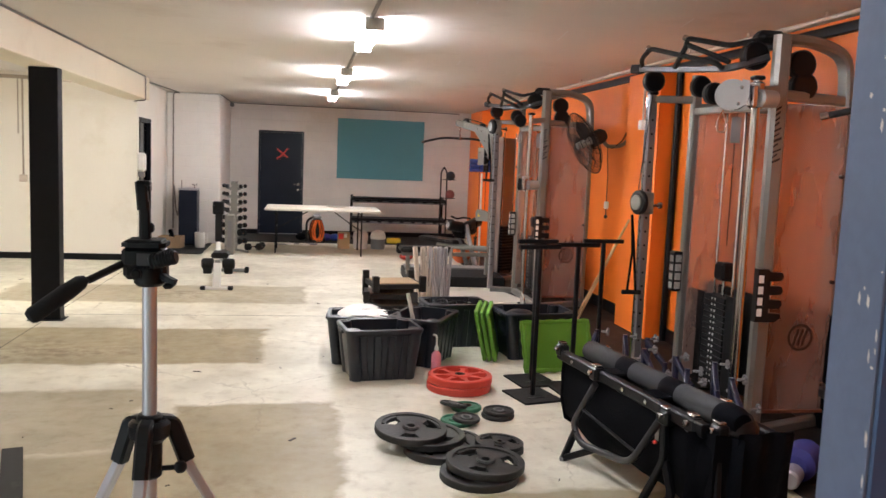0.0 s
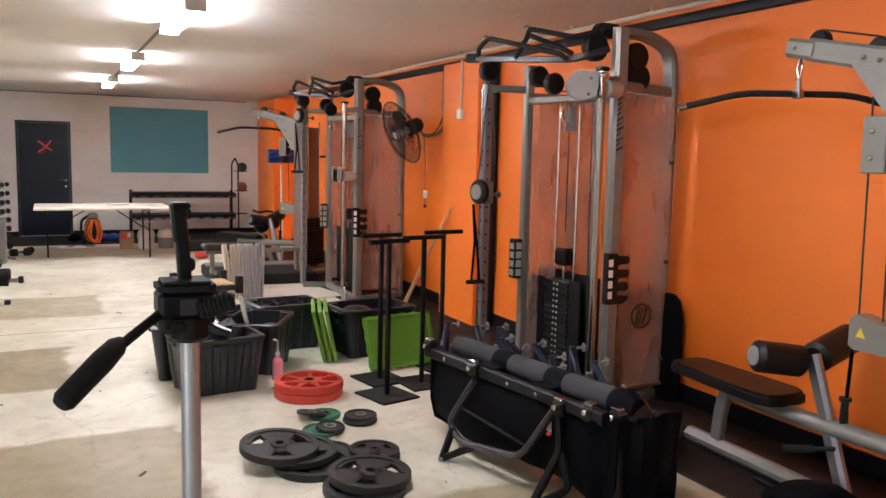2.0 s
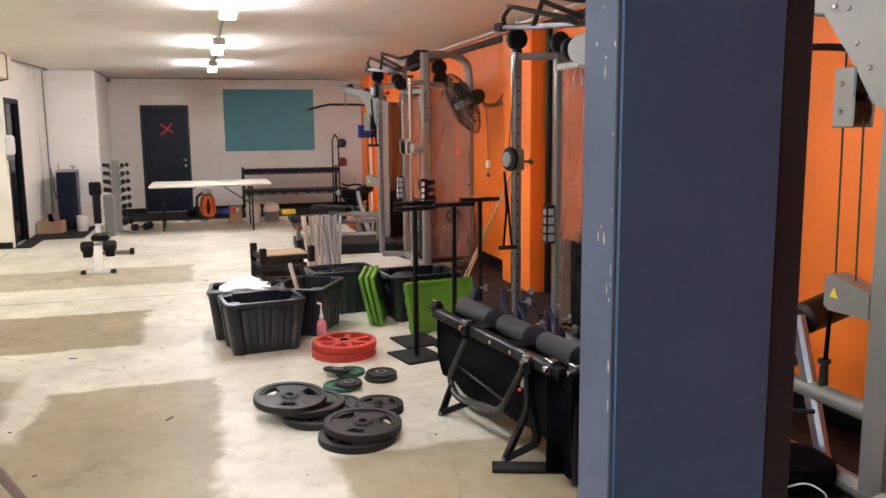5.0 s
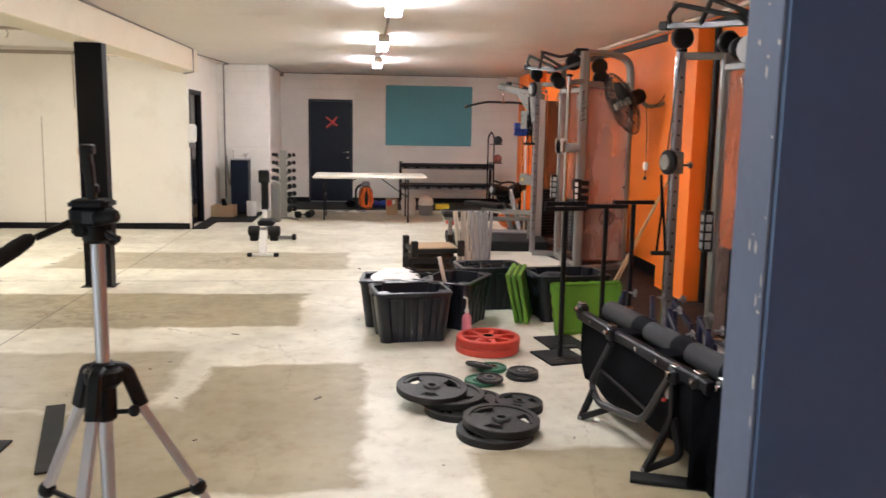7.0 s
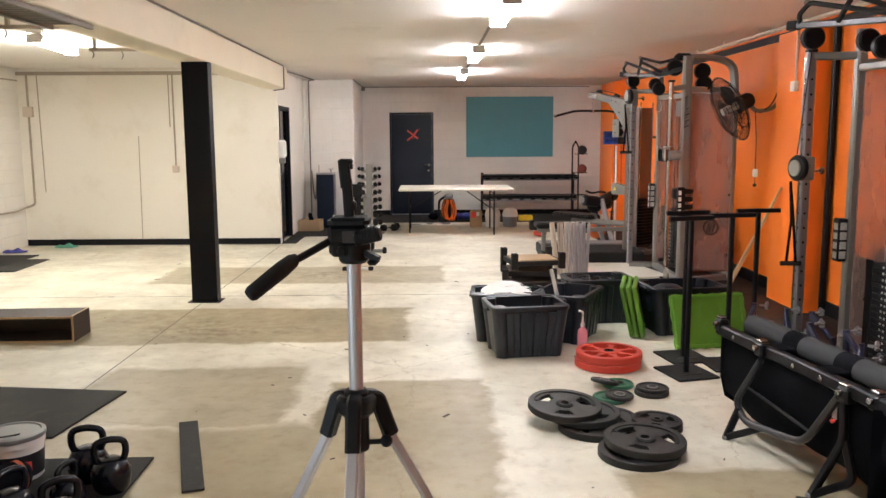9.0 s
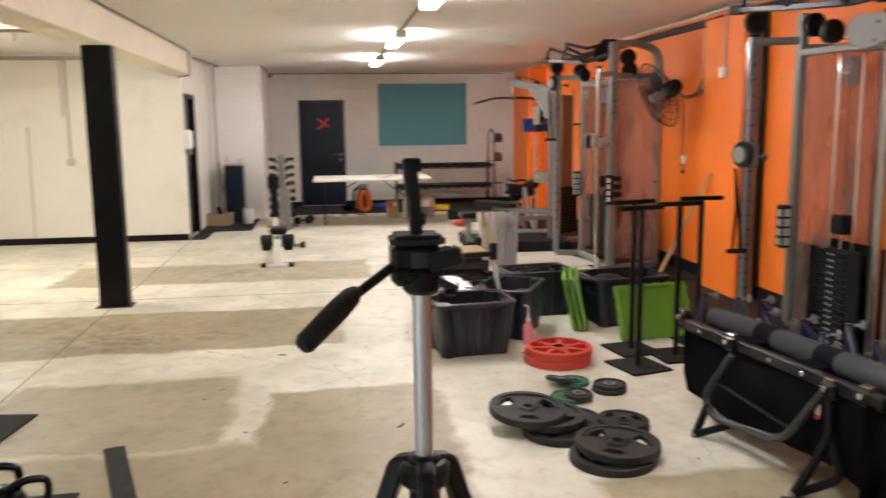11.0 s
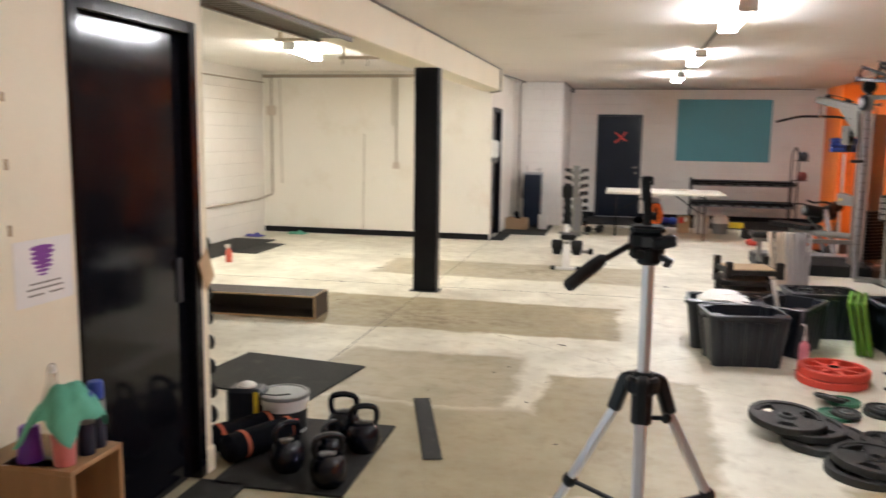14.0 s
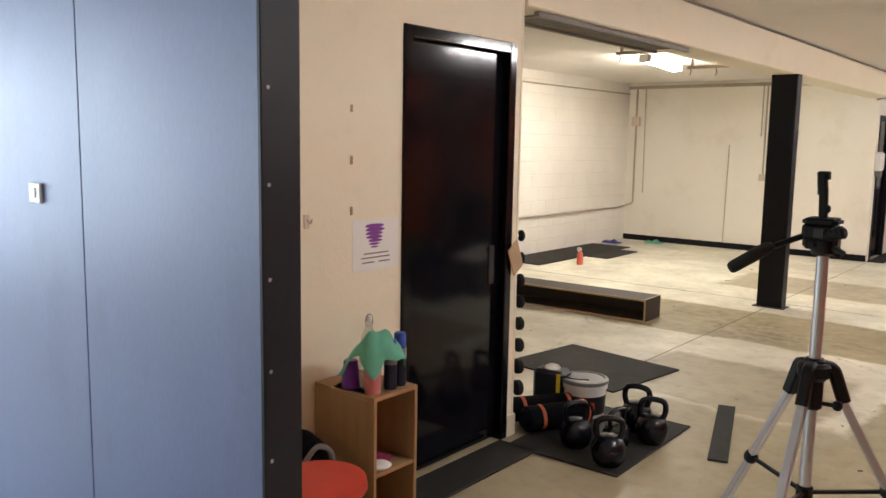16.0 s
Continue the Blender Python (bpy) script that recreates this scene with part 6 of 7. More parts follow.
# ---- navy tube frames behind it ----
def tube_frame(m, first=None):
    if first:
        return copy_thing(first, m)
    t = thing("tube_frame", "navy steel tube frame with star knobs", "bike frame", m, "navy tube frames")
    part("base", B().bar([(-0.22, 0, 0.03), (0.22, 0, 0.03)], 0.05, 0.04), NAVYTUBE, t)
    part("post", B().bar([(0, 0, 0.05), (0.03, 0, 0.48)], 0.028, 0.032, up=(1, 0, 0)), NAVYTUBE, t)
    part("arm", B().bar([(0.03, 0, 0.46), (-0.16, 0.02, 0.34)], 0.028, 0.032), NAVYTUBE, t)
    part("spacer", B().bar([(-0.16, 0.02, 0.36), (-0.18, 0.0, 0.05)], 0.026, 0.03, up=(1, 0, 0)), NAVYTUBE, t)
    for x, z in ((0.03, 0.47), (-0.15, 0.36)):
        kb = B().cyl((x, -0.03, z), (x, -0.07, z), 0.008, 8)
        for k in range(5):
            a = 2 * math.pi * k / 5
            kb.ball((x + 0.018 * math.cos(a), -0.075, z + 0.018 * math.sin(a)), 0.012, 8)
        part("star_knob", kb, GREY, t)
    part("wheel", B().cyl((0.16, -0.02, 0.09), (0.16, 0.02, 0.09), 0.05, 16), CREAMP, t)
    return t


f0 = tube_frame(pose(2.25, 5.15, 0.0, 0, 0, 80))
for x, y, a in ((2.22, 4.75, 95), (2.25, 4.25, 70), (2.38, 5.05, 110), (2.42, 4.05, 85), (2.10, 5.32, 60), (2.34, 4.55, 100), (2.50, 4.40, 75)):
    tube_frame(pose(x, y, 0.0, 0, 0, a), f0)

t = thing("black_bag", "black soft bag with a white cable on it", "bag", pose(2.70, 2.83, 0.012, 0, 0, -25))
part("body", B().lathe([(0, 0), (0.15, 0.0), (0.19, 0.05), (0.18, 0.12), (0.11, 0.17), (0, 0.18)], 22, pose(0, 0, 0) @ Matrix.Diagonal((1.2, 0.75, 1, 1))), FABRIC, t)
part("white_cable", B().tube([(-0.28, -0.10, 0.01), (-0.1, -0.2, 0.05), (0.06, -0.16, 0.09), (0.14, -0.22, 0.05), (-0.02, -0.27, 0.01), (-0.16, -0.30, 0.006)], 0.004, 6, 0.06), PAPER, t)
t = thing("rolled_mat", "indigo rolled fabric with a silver end", "roll", pose(2.66, 3.80, 0.012))
part("roll", B().cyl((0.13, 0.09, 0.10), (-0.05, -0.07, 0.095), 0.092, 22, 0.035), INDIGO, t)
part("end", B().cyl((-0.05, -0.07, 0.066), (-0.14, -0.16, 0.058), 0.052, 18, 0.012), ALU, t)
solid("black_case", B().lathe([(0, 0), (0.10, 0.0), (0.115, 0.03), (0.12, 0.35), (0.115, 0.58), (0.09, 0.68), (0.04, 0.72), (0, 0.725)], 20, Matrix.Diagonal((1, 0.5, 1, 1))), FABRIC, "tall black case leaning on the orange wall", "case", pose(3.385, 4.57, 0.013, 0, 0, 90))
solid("wooden_pole", B().tube([(2.85, 7.95, 0.014), (3.245, 7.70, 1.02)], 0.012, 10), WOOD, "wooden pole leaning on the orange pilaster", "pole", group="leaning poles")
solid("wooden_pole", B().tube([(2.93, 8.05, 0.014), (3.247, 7.62, 1.10)], 0.011, 10), WOOD, "wooden pole leaning on the orange pilaster", "pole", group="leaning poles")
solid("floor_strip", B().box(-0.34, 0.34, -0.05, 0.05, 0, 0.02, 0.004), RUBBER, "short black rubber strip on the floor", "strip", pose(1.86, 3.285, 0.0, 0, 0, -19.5))


# ---- tripod ----
tp = thing("tripod", "silver and black camera tripod with a phone clamp", "tripod", pose(-0.168, 1.51, 0, 0, 0, 0))
part("centre_column", B().tube([(0, 0, 0.80), (0, 0, 1.37)], 0.0125, 16), ALU, tp)
part("column_sleeve", B().cyl((0, 0, 1.02), (0, 0, 1.135), 0.022, 16, 0.004), PLASTIC, tp)
part("crown", B().lathe([(0.0, 1.125), (0.03, 1.125), (0.036, 1.118), (0.034, 1.095), (0.024, 1.085), (0, 1.085)], 18), PLASTIC, tp)
hd = part("pan_head", B().lathe([(0, 1.3620), (0.021, 1.3628), (0.026, 1.3685), (0.027, 1.3912), (0.024, 1.3960), (0, 1.3968)], 22).box(-0.041, -0.012, -0.022, 0.022, 1.3750, 1.4130, 0.008).box(0.016, 0.030, -0.018, 0.02, 1.3701, 1.4171, 0.006).box(-0.042, 0.026, -0.028, 0.030, 1.3960, 1.4317, 0.007), PLASTIC, tp, "black pan head")
part("quick_plate", B().prism([(-0.042, -0.022), (-0.030, -0.034), (0.020, -0.034), (0.030, -0.022), (0.030, 0.026), (0.018, 0.036), (-0.028, 0.036), (-0.042, 0.024)], 1.4317, 1.4390).box(-0.036, 0.024, -0.028, 0.030, 1.4390, 1.4438, 0.003), RUBBER, hd, "flat black release plate")
part("label_plate", B().box(-0.016, 0.006, -0.0295, -0.0283, 1.4009, 1.4219, 0.001), DARKSTEEL, hd)
kn = part("tilt_knob", B().cyl((0.006, -0.030, 1.4074), (0.05, -0.040, 1.4187), 0.0125, 16, 0.003), PLASTIC, hd)
for k in range(7):
    f = k / 7
    part("knob_rib", B().cyl((0.010 + 0.036 * f, -0.031 - 0.008 * f, 1.4084 + 0.0115 * f), (0.0128 + 0.036 * f, -0.0316 - 0.008 * f, 1.4091 + 0.0115 * f), 0.0142, 14, 0.0008), RUBBER, kn)
part("lock_lever", B().bar([(0.022, -0.012, 1.3831), (0.034, -0.022, 1.3766), (0.046, -0.026, 1.3717)], 0.013, 0.012, 0.006).box(0.026, 0.044, -0.034, -0.014, 1.3620, 1.3717, 0.004), PLASTIC, hd)
part("pan_screw", B().cyl((-0.018, -0.022, 1.3863), (-0.018, -0.031, 1.3863), 0.009, 12), PLASTIC, hd)
hn = part("pan_handle", B().tube([(-0.035, -0.012, 1.405), (-0.085, -0.062, 1.380)], 0.0065, 10), PLASTIC, tp)
part("grip", B().lathe([(0, 0), (0.010, 0.0), (0.0135, 0.006), (0.0145, 0.07), (0.0125, 0.095), (0.007, 0.105), (0, 0.106)], 14, look((-0.157, -0.123, 1.329), (-0.085, -0.062, 1.385)) @ Matrix.Diagonal((1, 1, -1, 1))), RUBBER, hn)
mt = part("phone_clamp", B().bar([(-0.006, 0, 1.4440), (-0.009, 0, 1.5079)], 0.017, 0.016, up=(0, 1, 0)).bar([(-0.010, 0, 1.4938), (-0.014, 0, 1.5418)], 0.019, 0.020, up=(0, 1, 0)).box(-0.022, 0.002, -0.010, 0.010, 1.5342, 1.5436, 0.003).box(-0.003, 0.002, -0.009, 0.009, 1.5258, 1.5352, 0.001), PLASTIC, tp, "black phone clamp")
part("screw", B().cyl((-0.001, 0, 1.4628), (0.007, 0, 1.4628), 0.009, 10), PLASTIC, mt)
for k, a in enumerate((-92, 150, 28)):
    c, s = math.cos(radians(a)), math.sin(radians(a))
    rise = lambda r, z: (r * c, r * s, z)
    lg = part("leg", B().bar([rise(0.060, 1.048), rise(0.38, 0.46)], 0.021, 0.017), ALU, tp, "silver telescopic leg")
    part("hinge", B().bar([rise(0.016, 1.118), rise(0.040, 1.113), rise(0.066, 1.040)], 0.026, 0.027, 0.008), PLASTIC, lg)
    part("leg_lock", B().bar([rise(0.365, 0.49), rise(0.40, 0.43)], 0.03, 0.026), PLASTIC, lg)
    part("lower_leg", B().bar([rise(0.39, 0.45), rise(0.615, 0.03)], 0.015, 0.012), ALU, lg)
    part("foot", B().bar([rise(0.605, 0.045), rise(0.63, 0.0)], 0.022, 0.02), RUBBER, lg)
    part("knuckle", B().ball(rise(0.172, 0.842), 0.018, 12), PLASTIC, lg)
    part("brace", B().bar([rise(0.012, 0.825), rise(0.165, 0.842)], 0.010, 0.008), PLASTIC, lg)
part("brace_collar", B().cyl((0, 0, 0.795), (0, 0, 0.84), 0.018, 14), PLASTIC, tp)
part("crank", B().ball((0.052, 0.005, 1.035), 0.012, 10).cyl((0.02, 0, 1.035), (0.05, 0.004, 1.035), 0.005, 8), PLASTIC, tp)

# ---- corner by the black door ----
cu = thing("cube_shelf", "small oak veneer open shelf against the cream wall", "shelf", pose(-2.112, 1.785, 0, 0, 0, 0))
part("side", B().box(0, 0.335, 0, 0.016, 0, 0.605, 0.0015), OAK, cu)
part("side", B().box(0, 0.335, 0.234, 0.25, 0, 0.605, 0.0015), OAK, cu)
part("top", B().box(0, 0.335, 0, 0.25, 0.605, 0.621, 0.0015), OAK, cu)
part("shelf", B().box(0.005, 0.33, 0.016, 0.234, 0.296, 0.312, 0.0015), OAK, cu)
part("bottom", B().box(0.005, 0.33, 0.016, 0.234, 0.03, 0.046, 0.0015), OAK, cu)
part("back", B().box(0.002, 0.008, 0.016, 0.234, 0.046, 0.605, 0), OAK, cu)
pu = thing("purple_cup", "purple plastic tumbler standing upside down on the shelf", "cup", pose(-1.955, 1.835, 0.6215))
part("cup", B().lathe([(0.0, 0.0), (0.037, 0.0), (0.037, 0.008), (0.029, 0.105), (0.025, 0.11), (0, 0.11)], 20), PURPLE, pu)
solid("paper_sheet", B().box(-0.09, 0.09, -0.04, 0.04, 0, 0.003, 0.001), PAPER, "white card under the tumbler", "card", pose(-1.93, 1.835, 0.6180, 0, 0, 8))
pk = thing("pink_cup", "pink plastic cup on the shelf", "cup", pose(-1.835, 1.835, 0.6215))
part("cup", B().lathe([(0, 0), (0.030, 0), (0.036, 0.10), (0.032, 0.10), (0.027, 0.006), (0, 0.006)], 20), material("pink_plastic", (0.62, 0.20, 0.20), 0.45), pk)
GLASS = clear_sheet("clear_glass", (0.85, 0.85, 0.82), 0.05, 0.85)
gl = thing("swing_top_bottle", "clear glass swing-top bottle under the towel", "bottle", pose(-1.905, 1.885, 0.6215))
part("glass", B().lathe([(0.0, 0.0), (0.038, 0.0), (0.04, 0.01), (0.04, 0.15), (0.03, 0.20), (0.014, 0.245), (0.013, 0.265), (0, 0.266)], 20), GLASS, gl)
part("stopper", B().lathe([(0.012, 0.266), (0.014, 0.275), (0.009, 0.287), (0, 0.288)], 14), WHITEP, gl)
part("wire", B().tube([(0, -0.018, 0.245), (0, -0.021, 0.27), (0, -0.010, 0.292), (0, 0.010, 0.292), (0, 0.021, 0.27), (0, 0.018, 0.245)], 0.002, 6, 0.008), CHROME, gl)
for dx, dy, h, ml in ((-1.825, 1.925, 0.20, BLUEV), (-1.83, 1.985, 0.215, BLUEV)):
    cn = thing("spray_can", "dark blue spray can with a blue cap", "spray can", pose(dx, dy, 0.6215), "spray cans")
    part("can", B().lathe([(0, 0), (0.024, 0), (0.026, 0.004), (0.026, h - 0.06), (0.02, h - 0.05), (0, h - 0.05)], 18), NAVYTUBE, cn)
    part("cap", B().lathe([(0.024, h - 0.055), (0.024, h - 0.006), (0.02, h), (0, h)], 18), ml, cn)
    part("band", B().ring([(0.0265, h - 0.10), (0.0262, h - 0.10), (0.0262, h - 0.06), (0.0265, h - 0.06)], 18), GREY, cn)
tw = B()
n = 22
vs = []
for j in range(n + 1):
    for i in range(n + 1):
        u, v = -1 + 2 * i / n, -1 + 2 * j / n
        r = math.hypot(u, v)
        a = math.atan2(v, u)
        drop = max(0.0, r - 0.25)
        fold = abs(math.sin(2.5 * a + 0.5 + 0.5 * r))
        x = u * 0.098 * (1 - 0.30 * drop * (1 - fold))
        y = v * 0.122 * (1 - 0.30 * drop * (1 - fold))
        z = 0.222 - 0.118 * drop ** 1.35 * (0.95 + 0.25 * fold) + 0.016 * abs(math.sin(3 * u + 4 * v)) + 0.006 * math.sin(9 * u - 5 * v)
        vs.append((x, y, z))
n1 = len(vs)
vs += [(x, y, z - 0.005) for x, y, z in vs]
fs = [(j * (n + 1) + i, j * (n + 1) + i + 1, (j + 1) * (n + 1) + i + 1, (j + 1) * (n + 1) + i) for j in range(n) for i in range(n)]
fs += [tuple(n1 + q for q in f)[::-1] for f in fs]
edge = [i for i in range(n + 1)] + [j * (n + 1) + n for j in range(1, n + 1)] + [n * (n + 1) + i for i in range(n - 1, -1, -1)] + [j * (n + 1) for j in range(n - 1, 0, -1)]
fs += [(edge[i], n1 + edge[i], n1 + edge[(i + 1) % len(edge)], edge[(i + 1) % len(edge)]) for i in range(len(edge))]
solid("hand_towel", tw.add(vs, fs), MINT, "mint green hand towel draped over a bottle and cup", "towel", pose(-1.855, 1.885, 0.6215), smooth=60)
solid("folded_cloth", B().box(-0.07, 0.07, -0.05, 0.05, 0, 0.02, 0.008), material("magenta_cloth", (0.30, 0.02, 0.10), 0.85, bump=0.002), "magenta folded cloth on the lower shelf", "cloth", pose(-1.90, 1.90, 0.3125, 0, 0, 12))
solid("tissue", B().ball((0, 0, 0.013), 0.05, 12, 0.26), PAPER, "white crumpled tissue on the lower shelf", "tissue", pose(-1.82, 1.86, 0.3125))

sg = thing("wall_notice", "white paper notice with a purple swirl and lines of text", "notice", pose(-2.119, 2.143, 1.15))
part("sheet", B().box(0, 0.0015, -0.142, 0.142, -0.11, 0.11, 0.0005), PAPER, sg)
sw = B()
for i, (w, z) in enumerate(((0.115, 0.080), (0.115, 0.064), (0.105, 0.048), (0.10, 0.032), (0.085, 0.017), (0.065, 0.003), (0.045, -0.010))):
    sw.lathe([(0, 0), (w / 2, 0), (w / 2, 0.0006), (0, 0.0006)], 20, pose(0.0016 + 0.0002 * i, -0.01 + 0.004 * math.sin(i * 2), z, 0, 90, 0) @ Matrix.Diagonal((0.165, 1, 1, 1)))
tagged(part("swirl", sw, PURPLEINK, sg, "purple swirl print", 0), kind="stuff")
ln = B()
for z, y0, y1 in ((-0.038, -0.075, 0.075), (-0.056, -0.09, 0.085), (-0.076, -0.085, -0.01), (-0.076, 0.015, 0.085)):
    ln.box(0.0016, 0.0020, y0, y1, z - 0.003, z + 0.003, 0)
part("text_line", ln, DARKPIPE, sg, "unreadable lines of text", 0)
hk = B()
for y, z, h in ((1.995, 1.51, 0.035), (1.995, 1.30, 0.035), (1.995, 1.72, 0.03)):
    hk.box(-2.1195, -2.116, y - 0.007, y + 0.007, z - h / 2, z + h / 2, 0.001)
structure("wall_scar", hk, CARD, "torn tape marks on the wall", "marks")
solid("wall_hook", B().box(-2.1195, -2.113, 1.735, 1.765, 1.245, 1.30, 0.003).tube([(-2.113, 1.75, 1.28), (-2.09, 1.75, 1.265), (-2.085, 1.75, 1.285)], 0.004, 6, 0.008), PIPE, "small cream wall hook", "hook")

st = thing("red_stool", "round red padded stool behind the partition", "stool", pose(-1.68, 1.42, 0))
part("seat", B().lathe([(0, 0.40), (0.15, 0.40), (0.165, 0.42), (0.16, 0.452), (0.13, 0.462), (0, 0.463)], 28), REDP, st)
for k in range(4):
    a = math.pi / 4 + k * math.pi / 2
    part("leg", B().tube([(0.12 * math.cos(a), 0.12 * math.sin(a), 0.40), (0.155 * math.cos(a), 0.155 * math.sin(a), 0.0)], 0.011, 8), CHROME, st)
bg = thing("black_bag", "black soft bag with grey trim beside the shelf", "bag", pose(-1.96, 1.56, 0))
part("body", B().lathe([(0, 0.0), (0.12, 0.005), (0.145, 0.06), (0.14, 0.36), (0.12, 0.45), (0.06, 0.50), (0, 0.505)], 20, Matrix.Diagonal((0.95, 0.9, 1, 1))), FABRIC, bg)
part("strap", B().tube([(0.10, -0.06, 0.42), (0.135, -0.02, 0.50), (0.135, 0.05, 0.46), (0.12, 0.09, 0.30)], 0.010, 8, 0.04), GREY, bg)

# mats
def mat_piece(m, w, d, label, h=0.012):
    return solid("rubber_mat", B().box(-w / 2, w / 2, -d / 2, d / 2, 0, h, 0.003), MATBLACK, label, "mat", m)


mat_piece(pose(-1.725, 3.525, 0.001, 0, 0, 1), 0.64, 0.92, "black rubber floor mat under kettlebells")
mat_piece(pose(-1.985, 2.35, 0.001), 0.235, 1.48, "black rubber runner along the black door")
mat_piece(pose(-2.465, 4.735, 0.001, 0, 0, -7.5), 0.95, 0.80, "black rubber mat lying on bare concrete")
mat_piece(pose(-1.25, 4.05, 0.001, 0, 0, 17.5), 0.10, 0.95, "narrow scuffed black rubber strip on the floor", 0.01)
mat_piece(pose(-5.75, 9.9, 0.001, 0, 0, 0), 0.75, 2.6, "black rubber mats along the bay wall")
mat_piece(pose(-5.2, 10.3, 0.001, 0, 0, 2), 0.33, 1.0, "black rubber mat in the bay")
mat_piece(pose(-1.87, 13.92, 0.001, 0, 0, 0), 0.78, 1.55, "black rubber mat by the blue cabinet")
mat_piece(pose(0.95, 15.95, 0.001, 0, 0, 0), 4.6, 1.5, "black rubber mat along the far wall")
mat_piece(pose(-2.15, 12.7, 0.001), 0.22, 0.85, "black rubber strip at the dark doorway")


BELL = material("black_enamel", (0.004, 0.005, 0.010), 0.24, spec=0.32, vary=0.2, scale=12, bump=0.0006, bump_scale=90)


def kettlebell(m, s=1.0, first=None):
    if first:
        q = copy_thing(first, m)
        q.scale = (s, s, s)
        return q
    t = thing("kettlebell", "black enamel kettlebell standing on the mat", "kettlebell", m, "kettlebells")
    part("bell", B().lathe([(0, 0), (0.065, 0.0), (0.088, 0.025), (0.10, 0.075), (0.098, 0.115), (0.078, 0.155), (0.05, 0.175), (0, 0.182)], 28), BELL, t)
    part("handle", B().tube([(-0.055, 0, 0.145), (-0.078, 0, 0.20), (-0.072, 0, 0.262), (0, 0, 0.278), (0.072, 0, 0.262), (0.078, 0, 0.20), (0.055, 0, 0.145)], 0.0175, 14, 0.06), BELL, t)
    return t


kb = kettlebell(pose(-1.50, 3.17, 0.0125, 0, 0, 35))
for x, y, a, s in ((-1.75, 3.28, 60, 0.98), (-1.47, 3.60, 25, 1.0), (-1.62, 3.72, 10, 1.05), (-1.585, 3.42, 75, 0.85)):
    kettlebell(pose(x, y, 0.0125, 0, 0, a), 0.87 * s, kb)
kb.scale = (0.87, 0.87, 0.87)
bu = thing("protein_bucket", "white bucket with a black band and grey lid", "bucket", pose(-1.985, 3.78, 0.013))
part("pail", B().lathe([(0, 0), (0.115, 0), (0.118, 0.005), (0.128, 0.20), (0, 0.20)], 32), WHITEP, bu)
part("band", B().ring([(0.1208, 0.02), (0.1195, 0.02), (0.1262, 0.13), (0.1272, 0.13)], 32), INK, bu)
part("rim", B().ring([(0.134, 0.165), (0.125, 0.165), (0.125, 0.20), (0.134, 0.20)], 32), WHITEP, bu)
part("lid", B().lathe([(0.138, 0.195), (0.14, 0.20), (0.138, 0.215), (0.12, 0.218), (0.115, 0.212), (0, 0.214)], 32), GREY, bu)
part("logo_block", B().box(-0.055, 0.055, -0.1295, -0.1255, 0.055, 0.10, 0.001, pose(0, 0, 0, 0, 0, 32)), REDINK, bu, "red lettering as a plain block")
part("bail", B().tube([(-0.13, 0, 0.17), (-0.09, -0.09, 0.222), (0.0, -0.11, 0.226), (0.06, -0.06, 0.224)], 0.004, 6, 0.04), INK, bu)
for k, (x, y, a) in enumerate(((-2.12, 3.50, 58), (-1.97, 3.45, 62))):
    t = thing("sand_bag", "black training bag with orange piping", "bag", pose(x, y, 0.0135, 0, 0, a), "training bags")
    part("bag", B().cyl((-0.22, 0, 0.072), (0.22, 0, 0.072), 0.070, 20, 0.03), FABRIC, t)
    for sx in (-0.12, 0.16):
        part("band", B().cyl((sx, 0, 0.072), (sx + 0.022, 0, 0.072), 0.0715, 20, 0.002), BANDRED, t)
t = thing("grey_pouch", "grey box pouch with a yellow stripe", "pouch", pose(-2.17, 3.72, 0.001, 0, 0, 8))
part("body", B().box(-0.10, 0.10, -0.07, 0.07, 0, 0.26, 0.02), BINPLASTIC, t)
part("stripe", B().box(0.055, 0.08, -0.0725, -0.0705, 0.03, 0.25, 0.0005), YELLOWP, t)
part("ball", B().ball((0, 0, 0.262), 0.05, 14, 0.5), WHITEP, t)

bx = thing("trough_box", "long black plywood box lying open on its side", "box", pose(-2.845, 6.375, 0.0, 0, 0, 2))
for nm, q in (("back", (-1.75, 0.0, 0.325, 0.34, 0.0, 0.205)), ("top", (-1.75, 0.0, 0.0, 0.324, 0.19, 0.205)), ("bottom", (-1.75, 0.0, 0.0, 0.324, 0.0, 0.015)), ("end", (0.0005, 0.0155, 0.0, 0.34, 0.0, 0.205)), ("end", (-1.7655, -1.7505, 0.0, 0.34, 0.0, 0.205))):
    part(nm, B().box(*q, 0.001), DARKWOOD, bx)
ed = B().box(-1.75, 0.0, -0.003, -0.0003, 0.19, 0.205, 0).box(-1.75, 0.0, -0.003, -0.0003, 0.0, 0.015, 0).box(0.0005, 0.0155, -0.003, -0.0003, 0.0, 0.205, 0).box(0.0005, 0.0155, 0.0, 0.34, 0.2053, 0.2075, 0)
part("edge", ed, WOOD, bx, "raw plywood edges")

